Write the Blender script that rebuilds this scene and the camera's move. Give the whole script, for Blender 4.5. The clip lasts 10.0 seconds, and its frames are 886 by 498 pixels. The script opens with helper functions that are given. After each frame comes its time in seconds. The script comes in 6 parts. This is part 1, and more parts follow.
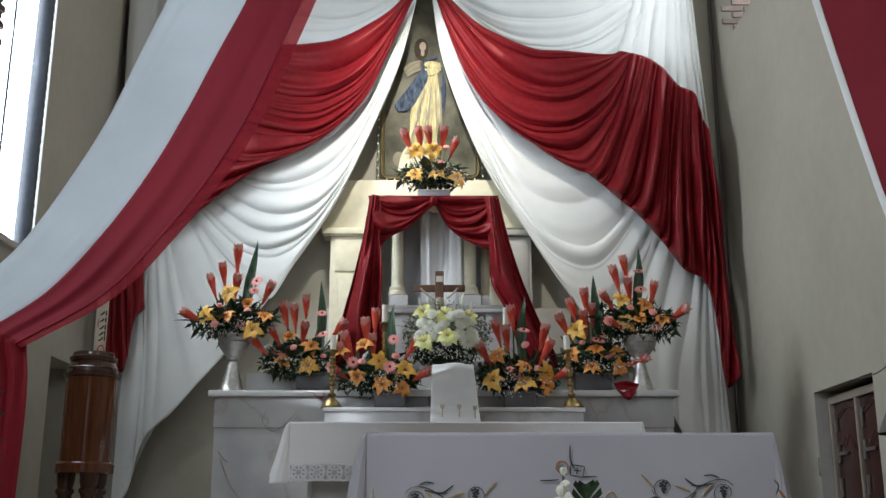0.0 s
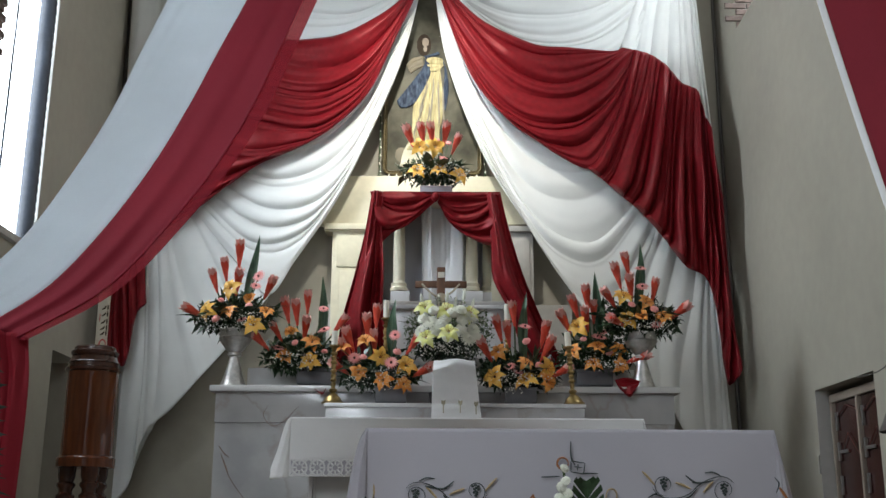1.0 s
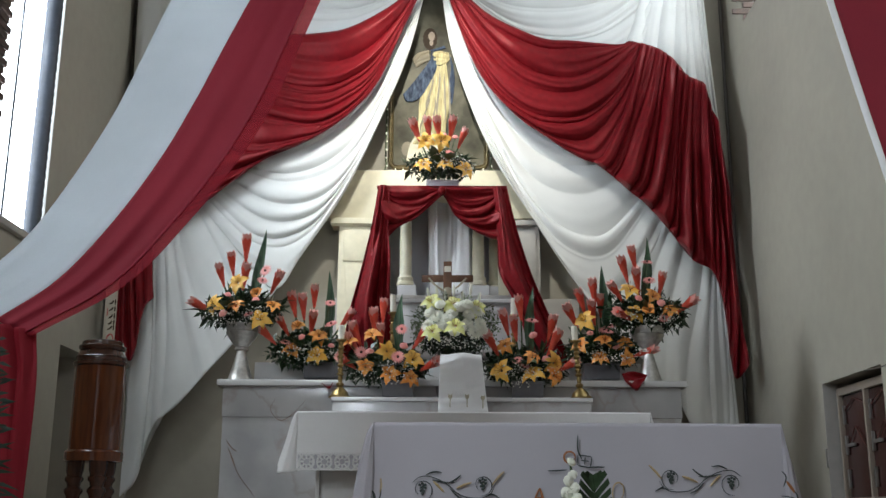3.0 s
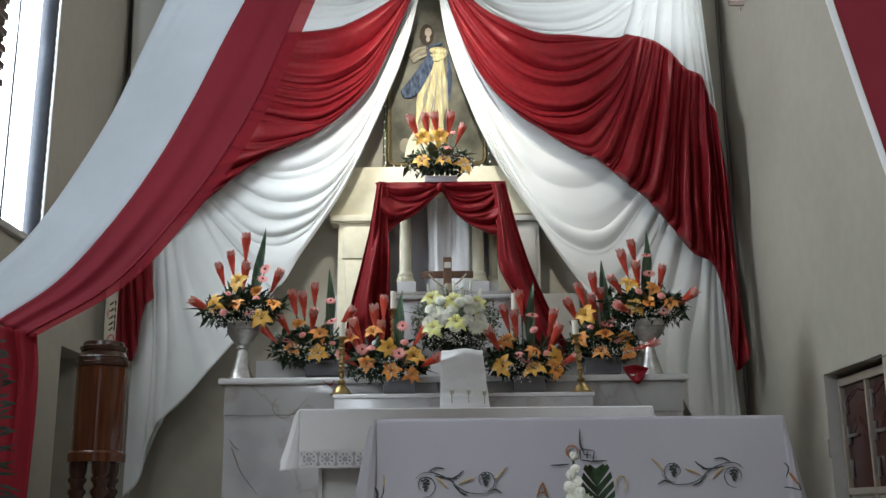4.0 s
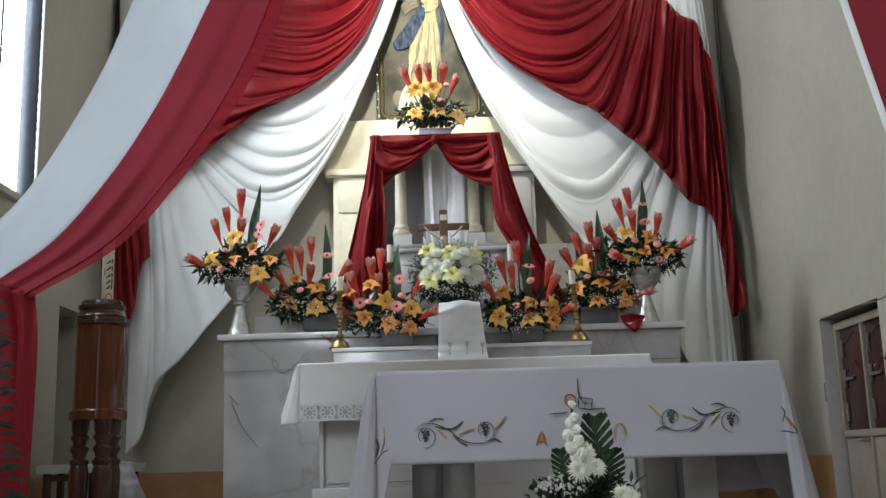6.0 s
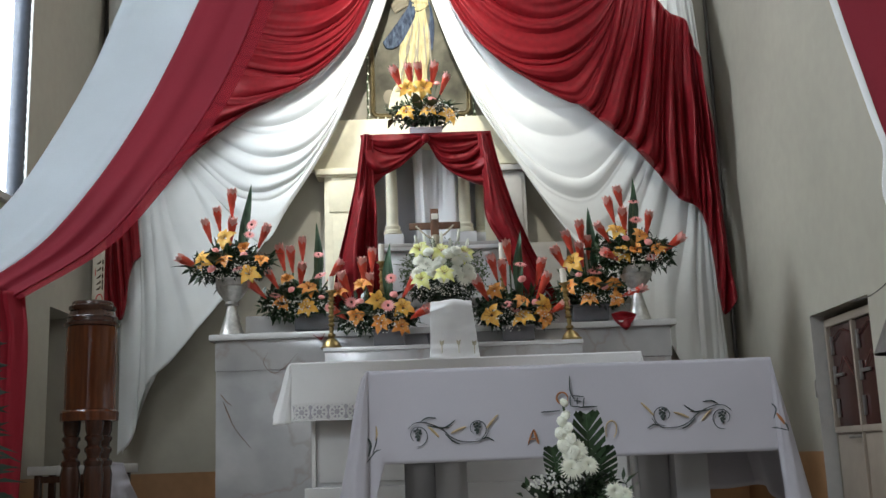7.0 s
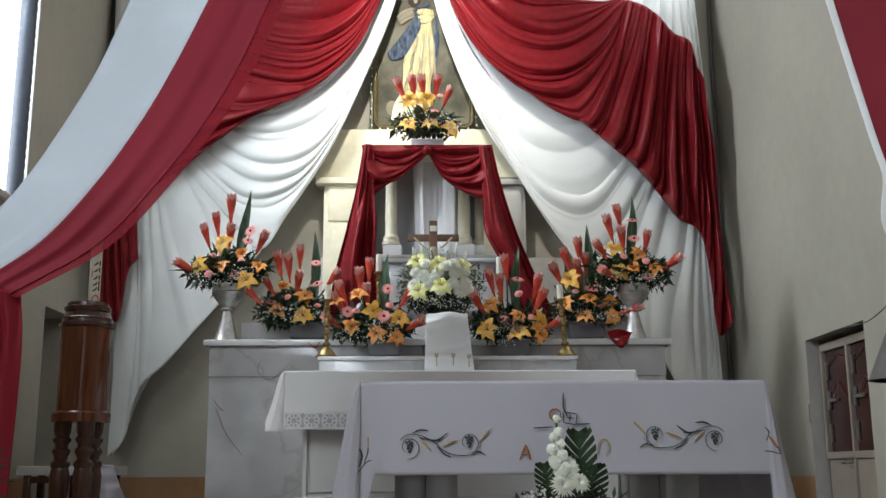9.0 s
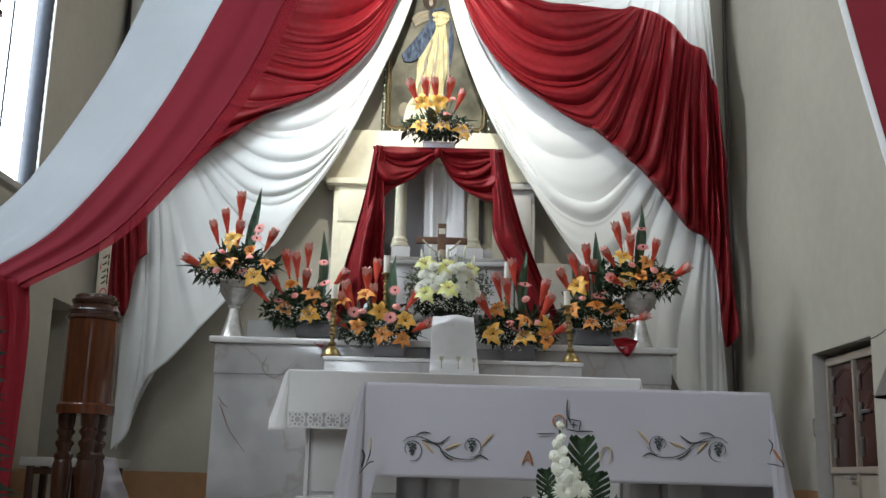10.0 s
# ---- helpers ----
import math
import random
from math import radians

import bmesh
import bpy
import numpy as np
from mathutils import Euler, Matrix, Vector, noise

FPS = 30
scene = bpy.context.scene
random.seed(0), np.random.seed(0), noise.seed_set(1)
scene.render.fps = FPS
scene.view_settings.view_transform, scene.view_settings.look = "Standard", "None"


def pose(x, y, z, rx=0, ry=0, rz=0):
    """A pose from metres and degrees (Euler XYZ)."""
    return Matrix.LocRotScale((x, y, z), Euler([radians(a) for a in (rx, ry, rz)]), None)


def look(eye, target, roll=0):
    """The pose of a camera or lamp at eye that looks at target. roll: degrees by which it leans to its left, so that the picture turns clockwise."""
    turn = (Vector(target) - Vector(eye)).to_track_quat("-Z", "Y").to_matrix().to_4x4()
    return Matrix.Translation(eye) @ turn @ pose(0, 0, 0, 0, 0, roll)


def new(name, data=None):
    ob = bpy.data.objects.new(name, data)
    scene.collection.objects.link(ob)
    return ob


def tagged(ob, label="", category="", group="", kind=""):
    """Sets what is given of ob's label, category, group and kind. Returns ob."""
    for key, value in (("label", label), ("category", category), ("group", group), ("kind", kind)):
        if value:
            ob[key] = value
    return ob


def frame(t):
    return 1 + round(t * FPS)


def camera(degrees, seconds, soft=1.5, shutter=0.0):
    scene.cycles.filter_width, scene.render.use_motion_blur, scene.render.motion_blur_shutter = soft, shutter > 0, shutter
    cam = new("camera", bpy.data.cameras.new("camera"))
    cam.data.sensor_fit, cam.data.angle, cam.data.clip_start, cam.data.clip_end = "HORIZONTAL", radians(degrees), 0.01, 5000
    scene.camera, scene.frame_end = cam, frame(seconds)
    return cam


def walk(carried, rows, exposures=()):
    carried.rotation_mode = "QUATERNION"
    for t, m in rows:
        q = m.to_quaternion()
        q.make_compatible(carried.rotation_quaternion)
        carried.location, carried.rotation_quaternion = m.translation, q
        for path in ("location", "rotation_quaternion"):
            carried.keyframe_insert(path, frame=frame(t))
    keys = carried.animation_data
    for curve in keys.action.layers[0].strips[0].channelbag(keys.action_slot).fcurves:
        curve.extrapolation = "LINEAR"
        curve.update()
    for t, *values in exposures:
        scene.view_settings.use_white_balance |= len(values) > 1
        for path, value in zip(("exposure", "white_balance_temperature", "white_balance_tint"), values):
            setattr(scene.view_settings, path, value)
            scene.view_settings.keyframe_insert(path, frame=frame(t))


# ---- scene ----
cam = camera(45.8, 10.0, soft=1.5)
EYE = 1.5
ROWS = [
    (0.0, 104.700, -0.000, -0.000),
    (0.5, 104.617, -0.261, 0.021),
    (1.0, 104.483, -0.297, 0.022),
    (1.5, 104.284, -0.360, 0.037),
    (2.0, 104.187, -0.371, 0.144),
    (2.5, 104.171, -0.442, 0.274),
    (4.0, 103.946, 0.512, 0.568),
    (4.5, 102.399, 1.028, 0.490),
    (5.0, 101.726, 1.433, 0.541),
    (5.5, 101.494, 1.582, 0.667),
    (7.0, 101.276, 2.006, 0.182),
    (7.5, 101.287, 2.506, 0.130),
    (8.0, 101.350, 2.650, 0.051),
    (8.5, 101.644, 1.762, -0.124),
    (9.0, 101.942, 0.201, -0.303),
    (9.5, 102.072, -0.931, -0.295),
    (10.0, 102.103, -1.522, -0.206),
]
walk(cam, [(t, pose(0, 0, EYE, rx, ry, rz)) for t, rx, ry, rz in ROWS],
     [(0.0, 0.06), (2.7, 0.06), (4.0, 0.10), (5.0, 0.22), (7.0, 0.34), (10.0, 0.34)])

# ---- light ----
world = bpy.data.worlds.new("daylight")
scene.world = world
world.use_nodes = True
sky = world.node_tree.nodes.new("ShaderNodeTexSky")
sky.sky_type, sky.sun_disc = "NISHITA", False
sky.sun_elevation, sky.sun_rotation = radians(50), radians(250)
background = world.node_tree.nodes["Background"]
background.inputs["Strength"].default_value = 0.1
world.node_tree.links.new(sky.outputs["Color"], background.inputs["Color"])


def lamp(name, kind, m, energy, colour, size=(1, 1), spot=60, blend=0.6):
    data = bpy.data.lights.new(name, kind)
    data.energy, data.color = energy, colour
    if kind == "AREA":
        data.shape, data.size, data.size_y = "RECTANGLE", size[0], size[1]
        data.spread = radians(spot if spot > 60 else 180)
    elif kind == "SPOT":
        data.spot_size, data.spot_blend, data.shadow_soft_size = radians(spot), blend, size[0]
    elif kind == "SUN":
        data.angle = radians(size[0])
    ob = new(name, data)
    ob.matrix_world = m
    return ob


XL, XR, YB, YF = -3.44, 2.92, 10.4, -5.0
FLOOR, TOP = 0.6, 9.4
lamp("sun", "SUN", look((-8, -4, 12), (0, 0, 0)), 3.0, (1.0, 0.95, 0.88), (0.5, 0.5))
# daylight through the chancel windows
lamp("chancel_window_light", "AREA", look((XL + 0.06, 7.75, 5.6), (2.4, 8.3, 2.6)), 160, (0.80, 0.90, 1.0), (0.9, 3.6), 135)
lamp("high_window_light", "AREA", look((XR - 0.03, 8.95, 7.35), (-0.9, 8.9, 4.0)), 22, (0.90, 0.95, 1.0), (1.2, 1.9))
# three added fill lamps from the nave side; no opening is built for them
lamp("nave_fill_north", "AREA", look((XL + 0.1, 0.8, 5.4), (-0.6, 3.6, 2.4)), 120, (0.82, 0.91, 1.0), (1.8, 2.6), 110)
lamp("nave_fill_south", "AREA", look((XR - 0.1, 2.0, 7.0), (-2.0, 10, 5.0)), 95, (0.88, 0.94, 1.0), (2.2, 2.2))
lamp("west_fill", "AREA", look((0.0, YF + 0.1, 2.6), (0.3, 8, 3.6)), 24, (0.97, 0.97, 1.0), (3.0, 3.6))
# the reflector lamp hung before the picture, above the drapery
lamp("picture_reflector", "SPOT", look((-0.4, 8.2, 7.15), (-0.1, 10.2, 5.05)), 490, (1.0, 0.98, 0.90), (0.06,), 74, 1.0)


# ---- materials ----
def material(name, colour, rough=0.6, metal=0.0, grain=20.0, vary=0.12, bump=0.1, stain=1.5, stain_vary=0.1, colour2=None, spec=0.5, sheen=0.0, stretch=(1, 1, 1), random_vary=0.0):
    """A surface with fine grain and broad mottling, in object space."""
    m = bpy.data.materials.new(name)
    m.use_nodes = True
    n, l = m.node_tree.nodes, m.node_tree.links
    b = n["Principled BSDF"]
    b.inputs["Roughness"].default_value, b.inputs["Metallic"].default_value = rough, metal
    b.inputs["Specular IOR Level"].default_value = spec
    b.inputs["Sheen Weight"].default_value = sheen
    co = n.new("ShaderNodeTexCoord")
    mp = n.new("ShaderNodeMapping")
    mp.inputs["Scale"].default_value = stretch
    l.new(co.outputs["Object"], mp.inputs["Vector"])
    fine, broad = n.new("ShaderNodeTexNoise"), n.new("ShaderNodeTexNoise")
    fine.inputs["Scale"].default_value, fine.inputs["Detail"].default_value = grain, 6
    broad.inputs["Scale"].default_value, broad.inputs["Detail"].default_value = stain, 4
    for x in (fine, broad):
        l.new(mp.outputs["Vector"], x.inputs["Vector"])
    dark = [c * (1 - vary) for c in colour] if colour2 is None else colour2
    mix = n.new("ShaderNodeMix")
    mix.data_type = "RGBA"
    mix.inputs["A"].default_value, mix.inputs["B"].default_value = (*colour, 1), (*dark, 1)
    ramp = n.new("ShaderNodeMapRange")
    ramp.inputs["From Min"].default_value, ramp.inputs["From Max"].default_value = 0.35, 0.65
    l.new(fine.outputs["Fac"], ramp.inputs["Value"])
    l.new(ramp.outputs["Result"], mix.inputs["Factor"])
    hsv = n.new("ShaderNodeHueSaturation")
    rng = n.new("ShaderNodeMapRange")
    rng.inputs["From Min"].default_value, rng.inputs["From Max"].default_value = 0.3, 0.7
    rng.inputs["To Min"].default_value, rng.inputs["To Max"].default_value = 1 - stain_vary, 1 + stain_vary
    l.new(broad.outputs["Fac"], rng.inputs["Value"])
    value = rng.outputs["Result"]
    if random_vary:
        info = n.new("ShaderNodeObjectInfo")
        r2 = n.new("ShaderNodeMapRange")
        r2.inputs["To Min"].default_value, r2.inputs["To Max"].default_value = 1 - random_vary, 1 + random_vary
        l.new(info.outputs["Random"], r2.inputs["Value"])
        mul = n.new("ShaderNodeMath")
        mul.operation = "MULTIPLY"
        l.new(value, mul.inputs[0])
        l.new(r2.outputs["Result"], mul.inputs[1])
        value = mul.outputs["Value"]
    l.new(value, hsv.inputs["Value"])
    l.new(mix.outputs["Result"], hsv.inputs["Color"])
    l.new(hsv.outputs["Color"], b.inputs["Base Color"])
    if bump:
        bp = n.new("ShaderNodeBump")
        bp.inputs["Strength"].default_value, bp.inputs["Distance"].default_value = bump, 0.01
        l.new(fine.outputs["Fac"], bp.inputs["Height"])
        l.new(bp.outputs["Normal"], b.inputs["Normal"])
    return m


def marble(name, colour, vein, cracks=True):
    """Polished veined marble with soft grey clouds and thin rusty cracks."""
    m = material(name, colour, 0.16, grain=1.3, colour2=vein, stain=0.8, stain_vary=0.06, bump=0.0)
    n, l = m.node_tree.nodes, m.node_tree.links
    b = n["Principled BSDF"]
    if cracks:
        v = n.new("ShaderNodeTexVoronoi")
        v.feature = "DISTANCE_TO_EDGE"
        v.inputs["Scale"].default_value = 0.75
        wob = n.new("ShaderNodeTexNoise")
        wob.inputs["Scale"].default_value, wob.inputs["Detail"].default_value = 2.2, 5
        add = n.new("ShaderNodeVectorMath")
        add.operation = "MULTIPLY_ADD"
        add.inputs[1].default_value = (0.9, 0.9, 0.9)
        co = n.new("ShaderNodeTexCoord")
        l.new(co.outputs["Object"], wob.inputs["Vector"])
        l.new(wob.outputs["Color"], add.inputs[0])
        l.new(co.outputs["Object"], add.inputs[2])
        l.new(add.outputs["Vector"], v.inputs["Vector"])
        line = n.new("ShaderNodeMapRange")
        line.inputs["From Min"].default_value, line.inputs["From Max"].default_value = 0.0, 0.022
        line.inputs["To Min"].default_value, line.inputs["To Max"].default_value = 0.35, 0.0
        l.new(v.outputs["Distance"], line.inputs["Value"])
        mix = n.new("ShaderNodeMix")
        mix.data_type = "RGBA"
        mix.inputs["B"].default_value = (0.30, 0.22, 0.17, 1)
        old = b.inputs["Base Color"].links[0].from_socket
        l.new(old, mix.inputs["A"])
        l.new(line.outputs["Result"], mix.inputs["Factor"])
        l.new(mix.outputs["Result"], b.inputs["Base Color"])
    return m


def cloth(name, colour, rough, sheen, weave=260.0, through_light=0.0, dark=0.12, spec=0.3, tint=None):
    m = material(name, colour, rough, grain=weave, vary=dark, bump=0.04, stain=2.0, stain_vary=0.05, sheen=sheen, spec=spec)
    if tint:
        m.node_tree.nodes["Principled BSDF"].inputs["Specular Tint"].default_value = (*tint, 1)
    if through_light:
        n, l = m.node_tree.nodes, m.node_tree.links
        b = n["Principled BSDF"]
        out = n["Material Output"]
        tr = n.new("ShaderNodeBsdfTranslucent")
        mx = n.new("ShaderNodeMixShader")
        mx.inputs[0].default_value = through_light
        l.new(b.inputs["Base Color"].links[0].from_socket, tr.inputs["Color"])
        l.new(b.outputs[0], mx.inputs[1])
        l.new(tr.outputs[0], mx.inputs[2])
        l.new(mx.outputs[0], out.inputs["Surface"])
    return m


PLASTER = material("beige_plaster", (0.355, 0.328, 0.268), 0.75, grain=9, vary=0.05, bump=0.12, stain=0.55, stain_vary=0.10)
CREAM = material("cream_stone_paint", (0.66, 0.61, 0.45), 0.55, grain=14, vary=0.08, bump=0.08, stain=1.4, stain_vary=0.09)
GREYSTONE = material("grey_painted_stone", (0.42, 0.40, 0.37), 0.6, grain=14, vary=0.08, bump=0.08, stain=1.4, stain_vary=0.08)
DADO = material("ochre_dado_paint", (0.33, 0.17, 0.075), 0.5, grain=12, vary=0.1, stain=1.2, stain_vary=0.12)
BRICK = material("red_brick", (0.11, 0.075, 0.062), 0.85, grain=30, vary=0.3, bump=0.4, stain=4, stain_vary=0.15, random_vary=0.2)
MORTAR = material("lime_mortar", (0.19, 0.18, 0.16), 0.9, grain=40, vary=0.2, bump=0.3)
CEILING = material("white_limewash", (0.72, 0.70, 0.64), 0.8, grain=10, vary=0.05)
TILES = material("floor_terrazzo", (0.40, 0.36, 0.31), 0.3, grain=60, vary=0.25, stain=1.0)
MARBLE = marble("white_marble", (0.56, 0.55, 0.54), (0.34, 0.335, 0.335))
MARBLE_PLAIN = marble("white_marble_slab", (0.66, 0.65, 0.635), (0.52, 0.515, 0.51), False)
MARBLE_GREY = marble("grey_marble", (0.46, 0.46, 0.47), (0.36, 0.36, 0.37), False)
RED_SATIN = cloth("red_satin", (0.16, 0.006, 0.010), 0.42, 0.0, weave=18, dark=0.28, spec=0.45, tint=(1.0, 0.32, 0.32))
RED_SASH = cloth("dull_red_cloth", (0.37, 0.032, 0.055), 0.7, 0.0, through_light=0.4)
RED_SHEER = cloth("sheer_red_cloth", (0.37, 0.032, 0.055), 0.7, 0.0, through_light=0.4)
veiled, clear = RED_SHEER.node_tree.nodes.new("ShaderNodeMixShader"), RED_SHEER.node_tree.nodes.new("ShaderNodeBsdfTransparent")
clear.inputs["Color"].default_value = (1.0, 0.55, 0.55, 1)
veiled.inputs[0].default_value = 0.5
RED_SHEER.node_tree.links.new(RED_SHEER.node_tree.nodes["Material Output"].inputs["Surface"].links[0].from_socket, veiled.inputs[1])
RED_SHEER.node_tree.links.new(clear.outputs[0], veiled.inputs[2])
RED_SHEER.node_tree.links.new(veiled.outputs[0], RED_SHEER.node_tree.nodes["Material Output"].inputs["Surface"])
RED_TAIL = cloth("dark_red_cloth", (0.26, 0.010, 0.020), 0.65, 0.0, through_light=0.15)
RED_VELVET = cloth("crimson_velvet", (0.18, 0.006, 0.010), 0.46, 0.0, weave=22, dark=0.35, spec=0.45, tint=(1.0, 0.25, 0.25))
WHITE_DRAPE = cloth("white_drape_cloth", (0.79, 0.80, 0.78), 0.65, 0.1, through_light=0.12, dark=0.04)
WHITE_SASH = cloth("sheer_white_cloth", (0.85, 0.90, 0.94), 0.6, 0.15, through_light=0.65, dark=0.04)
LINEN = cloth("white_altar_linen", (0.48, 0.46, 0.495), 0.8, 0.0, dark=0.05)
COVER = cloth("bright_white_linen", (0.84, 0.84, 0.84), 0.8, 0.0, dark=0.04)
LACE = cloth("white_lace", (0.80, 0.79, 0.78), 0.85, 0.0, dark=0.08)
WOOD = material("varnished_brown_wood", (0.12, 0.034, 0.011), 0.10, grain=5, colour2=(0.075, 0.021, 0.008), stretch=(6, 6, 0.6), stain=2, stain_vary=0.15, bump=0.03)
WOOD_DARK = material("dark_turned_wood", (0.06, 0.022, 0.012), 0.25, grain=8, vary=0.35, stretch=(5, 5, 0.7), bump=0.03)
CROSS_WOOD = material("brown_cross_wood", (0.15, 0.065, 0.03), 0.45, grain=10, vary=0.3, stretch=(4, 4, 1))
BRASS = material("worn_brass", (0.36, 0.26, 0.11), 0.34, 1.0, grain=30, vary=0.25, stain=9, stain_vary=0.15, bump=0.05)
PEWTER = material("hammered_silver", (0.56, 0.55, 0.52), 0.38, 0.85, grain=28, vary=0.25, bump=0.35, stain=8, stain_vary=0.12)
WAX = material("white_candle_wax", (0.74, 0.70, 0.60), 0.5, grain=15, vary=0.05)
POT = material("grey_pot_glaze", (0.15, 0.15, 0.16), 0.4, grain=20, vary=0.12)
BLACK_POT = material("black_plastic_pot", (0.02, 0.02, 0.022), 0.4, grain=20, vary=0.2)
LEAF = material("dark_green_leaf", (0.034, 0.070, 0.028), 0.38, grain=25, vary=0.4, stain=6, stain_vary=0.25, random_vary=0.3)
LEAF2 = material("grey_green_foliage", (0.13, 0.18, 0.08), 0.6, grain=25, vary=0.3, stain=6, stain_vary=0.2)
BLADE = material("striped_blade_leaf", (0.085, 0.16, 0.09), 0.35, grain=9, colour2=(0.02, 0.06, 0.03), stretch=(9, 9, 0.35), stain=4, stain_vary=0.12)
STEM = material("green_stem", (0.06, 0.10, 0.035), 0.5, grain=25, vary=0.2)
ORANGE = material("orange_lily_petal", (0.76, 0.25, 0.03), 0.5, grain=26, colour2=(0.76, 0.36, 0.09), stain=7, stain_vary=0.12, random_vary=0.12)
YELLOW = material("yellow_lily_petal", (0.78, 0.40, 0.04), 0.5, grain=18, colour2=(0.76, 0.46, 0.10), stain=7, stain_vary=0.1, random_vary=0.1)
STAMEN = material("rust_stamen", (0.32, 0.09, 0.02), 0.6, grain=20, vary=0.2)
GINGER = material("red_torch_bract", (0.72, 0.085, 0.045), 0.4, grain=14, colour2=(0.72, 0.11, 0.07), stain=9, stain_vary=0.15, random_vary=0.12)
GINGER_TIP = material("pink_torch_tip", (0.80, 0.42, 0.37), 0.45, grain=14, vary=0.15)
PINK = material("pink_petal", (0.80, 0.27, 0.24), 0.55, grain=18, colour2=(0.78, 0.36, 0.33), random_vary=0.12)
HEART = material("dark_flower_heart", (0.10, 0.03, 0.025), 0.7, grain=40, vary=0.3)
WHITE_PETAL = cloth("white_petal", (0.88, 0.88, 0.76), 0.55, 0.0, weave=18, through_light=0.15, dark=0.06)
LIME_PETAL = material("lime_yellow_petal", (0.66, 0.66, 0.16), 0.5, grain=14, colour2=(0.74, 0.74, 0.36), random_vary=0.08)
BREATH = material("white_spray_bloom", (0.72, 0.72, 0.66), 0.7, grain=30, vary=0.1)
GILT = material("worn_gilt", (0.24, 0.19, 0.10), 0.4, 0.6, grain=40, vary=0.35, bump=0.3)
CANVAS = material("dark_oil_ground", (0.14, 0.13, 0.09), 0.45, grain=4, colour2=(0.06, 0.055, 0.038), spec=0.1, stain=2.2, stain_vary=0.35)
ROBE = material("cream_paint", (0.52, 0.46, 0.25), 0.6, grain=9, colour2=(0.34, 0.28, 0.14), spec=0.1, stretch=(5, 5, 0.8), stain=5, stain_vary=0.2)
ROBE_SHADE = material("shaded_cream_paint", (0.20, 0.165, 0.10), 0.5, grain=12, vary=0.25, stain=6, stain_vary=0.2)
CLOUD = material("pale_cloud_paint", (0.62, 0.57, 0.40), 0.5, grain=8, vary=0.2, stain=5, stain_vary=0.2)
MANTLE = material("blue_paint", (0.02, 0.03, 0.055), 0.5, grain=14, colour2=(0.075, 0.10, 0.14), spec=0.1, stretch=(3, 3, 1), stain=6, stain_vary=0.3)
FLESH = material("dull_rose_paint", (0.30, 0.22, 0.15), 0.5, grain=10, vary=0.15)
UMBER = material("umber_paint", (0.05, 0.034, 0.022), 0.6, spec=0.1, grain=10, vary=0.2)
THREAD_DARK = material("dark_green_thread", (0.04, 0.055, 0.05), 0.6, grain=80, vary=0.3)
THREAD_GOLD = material("golden_thread", (0.50, 0.37, 0.20), 0.5, grain=80, vary=0.25)
THREAD_PALE = material("pale_straw_thread", (0.50, 0.45, 0.33), 0.6, grain=80, vary=0.2)
THREAD_RUST = material("rust_thread", (0.42, 0.16, 0.05), 0.6, grain=80, vary=0.25)
IRON = material("brown_painted_iron", (0.10, 0.028, 0.02), 0.4, grain=20, vary=0.3)
DOOR_PAINT = material("cream_door_enamel", (0.30, 0.245, 0.195), 0.35, grain=10, vary=0.1, stain=2, stain_vary=0.1)
DARKNESS = material("painted_room_dark", (0.035, 0.022, 0.02), 0.8, grain=4, vary=0.3)
STEEL = material("dull_steel", (0.45, 0.44, 0.42), 0.35, 0.9, grain=30, vary=0.15)
FRAME_BLUE = material("slate_window_frame", (0.045, 0.055, 0.075), 0.5, grain=20, vary=0.2)
SILL = material("white_window_plaster", (0.74, 0.74, 0.72), 0.7, grain=14, vary=0.05)
SHADE = material("grey_brown_lamp_shade", (0.09, 0.08, 0.07), 0.5, grain=20, vary=0.15)
CLOTH_GREY = cloth("grey_tabernacle_lining", (0.60, 0.60, 0.66), 0.5, 0.2)


def glow(name, colour, strength):
    m = bpy.data.materials.new(name)
    m.use_nodes = True
    b = m.node_tree.nodes["Principled BSDF"]
    b.inputs["Base Color"].default_value = (*colour, 1)
    b.inputs["Emission Color"].default_value = (*colour, 1)
    b.inputs["Emission Strength"].default_value = strength
    return m


SKYGLOW = glow("overcast_sky_outside", (0.86, 0.94, 1.0), 6.0)


# ---- mesh helpers ----
def empty(name, at=(0, 0, 0), **tags):
    ob = new(name)
    ob.empty_display_size = 0.1
    ob.matrix_basis = Matrix.Translation(at)
    return tagged(ob, **tags)


def world_of(ob):
    if ob.parent is None:
        return ob.matrix_basis.copy()
    return world_of(ob.parent) @ ob.matrix_parent_inverse @ ob.matrix_basis


def hang(ob, parent):
    if parent is not None:
        ob.parent = parent
        ob.matrix_parent_inverse = world_of(parent).inverted()
    return ob


def finish(bm, name, mats, smooth=True, angle=40):
    me = bpy.data.meshes.new(name)
    bm.normal_update()
    bm.to_mesh(me)
    bm.free()
    for m in (mats if isinstance(mats, (list, tuple)) else [mats]):
        me.materials.append(m)
    if smooth:
        me.shade_smooth()
        me.set_sharp_from_angle(angle=radians(angle))
    return me


def part(name, bm, mats, parent=None, label="", m=None, smooth=True, **tags):
    """One mesh object, under a thing or a part; bm is a bmesh or a finished mesh."""
    me = finish(bm, name, mats, smooth) if isinstance(bm, bmesh.types.BMesh) else bm
    ob = hang(new(name, me), parent)
    ob.matrix_basis = m if m is not None else Matrix()
    return tagged(ob, label=label, **tags)


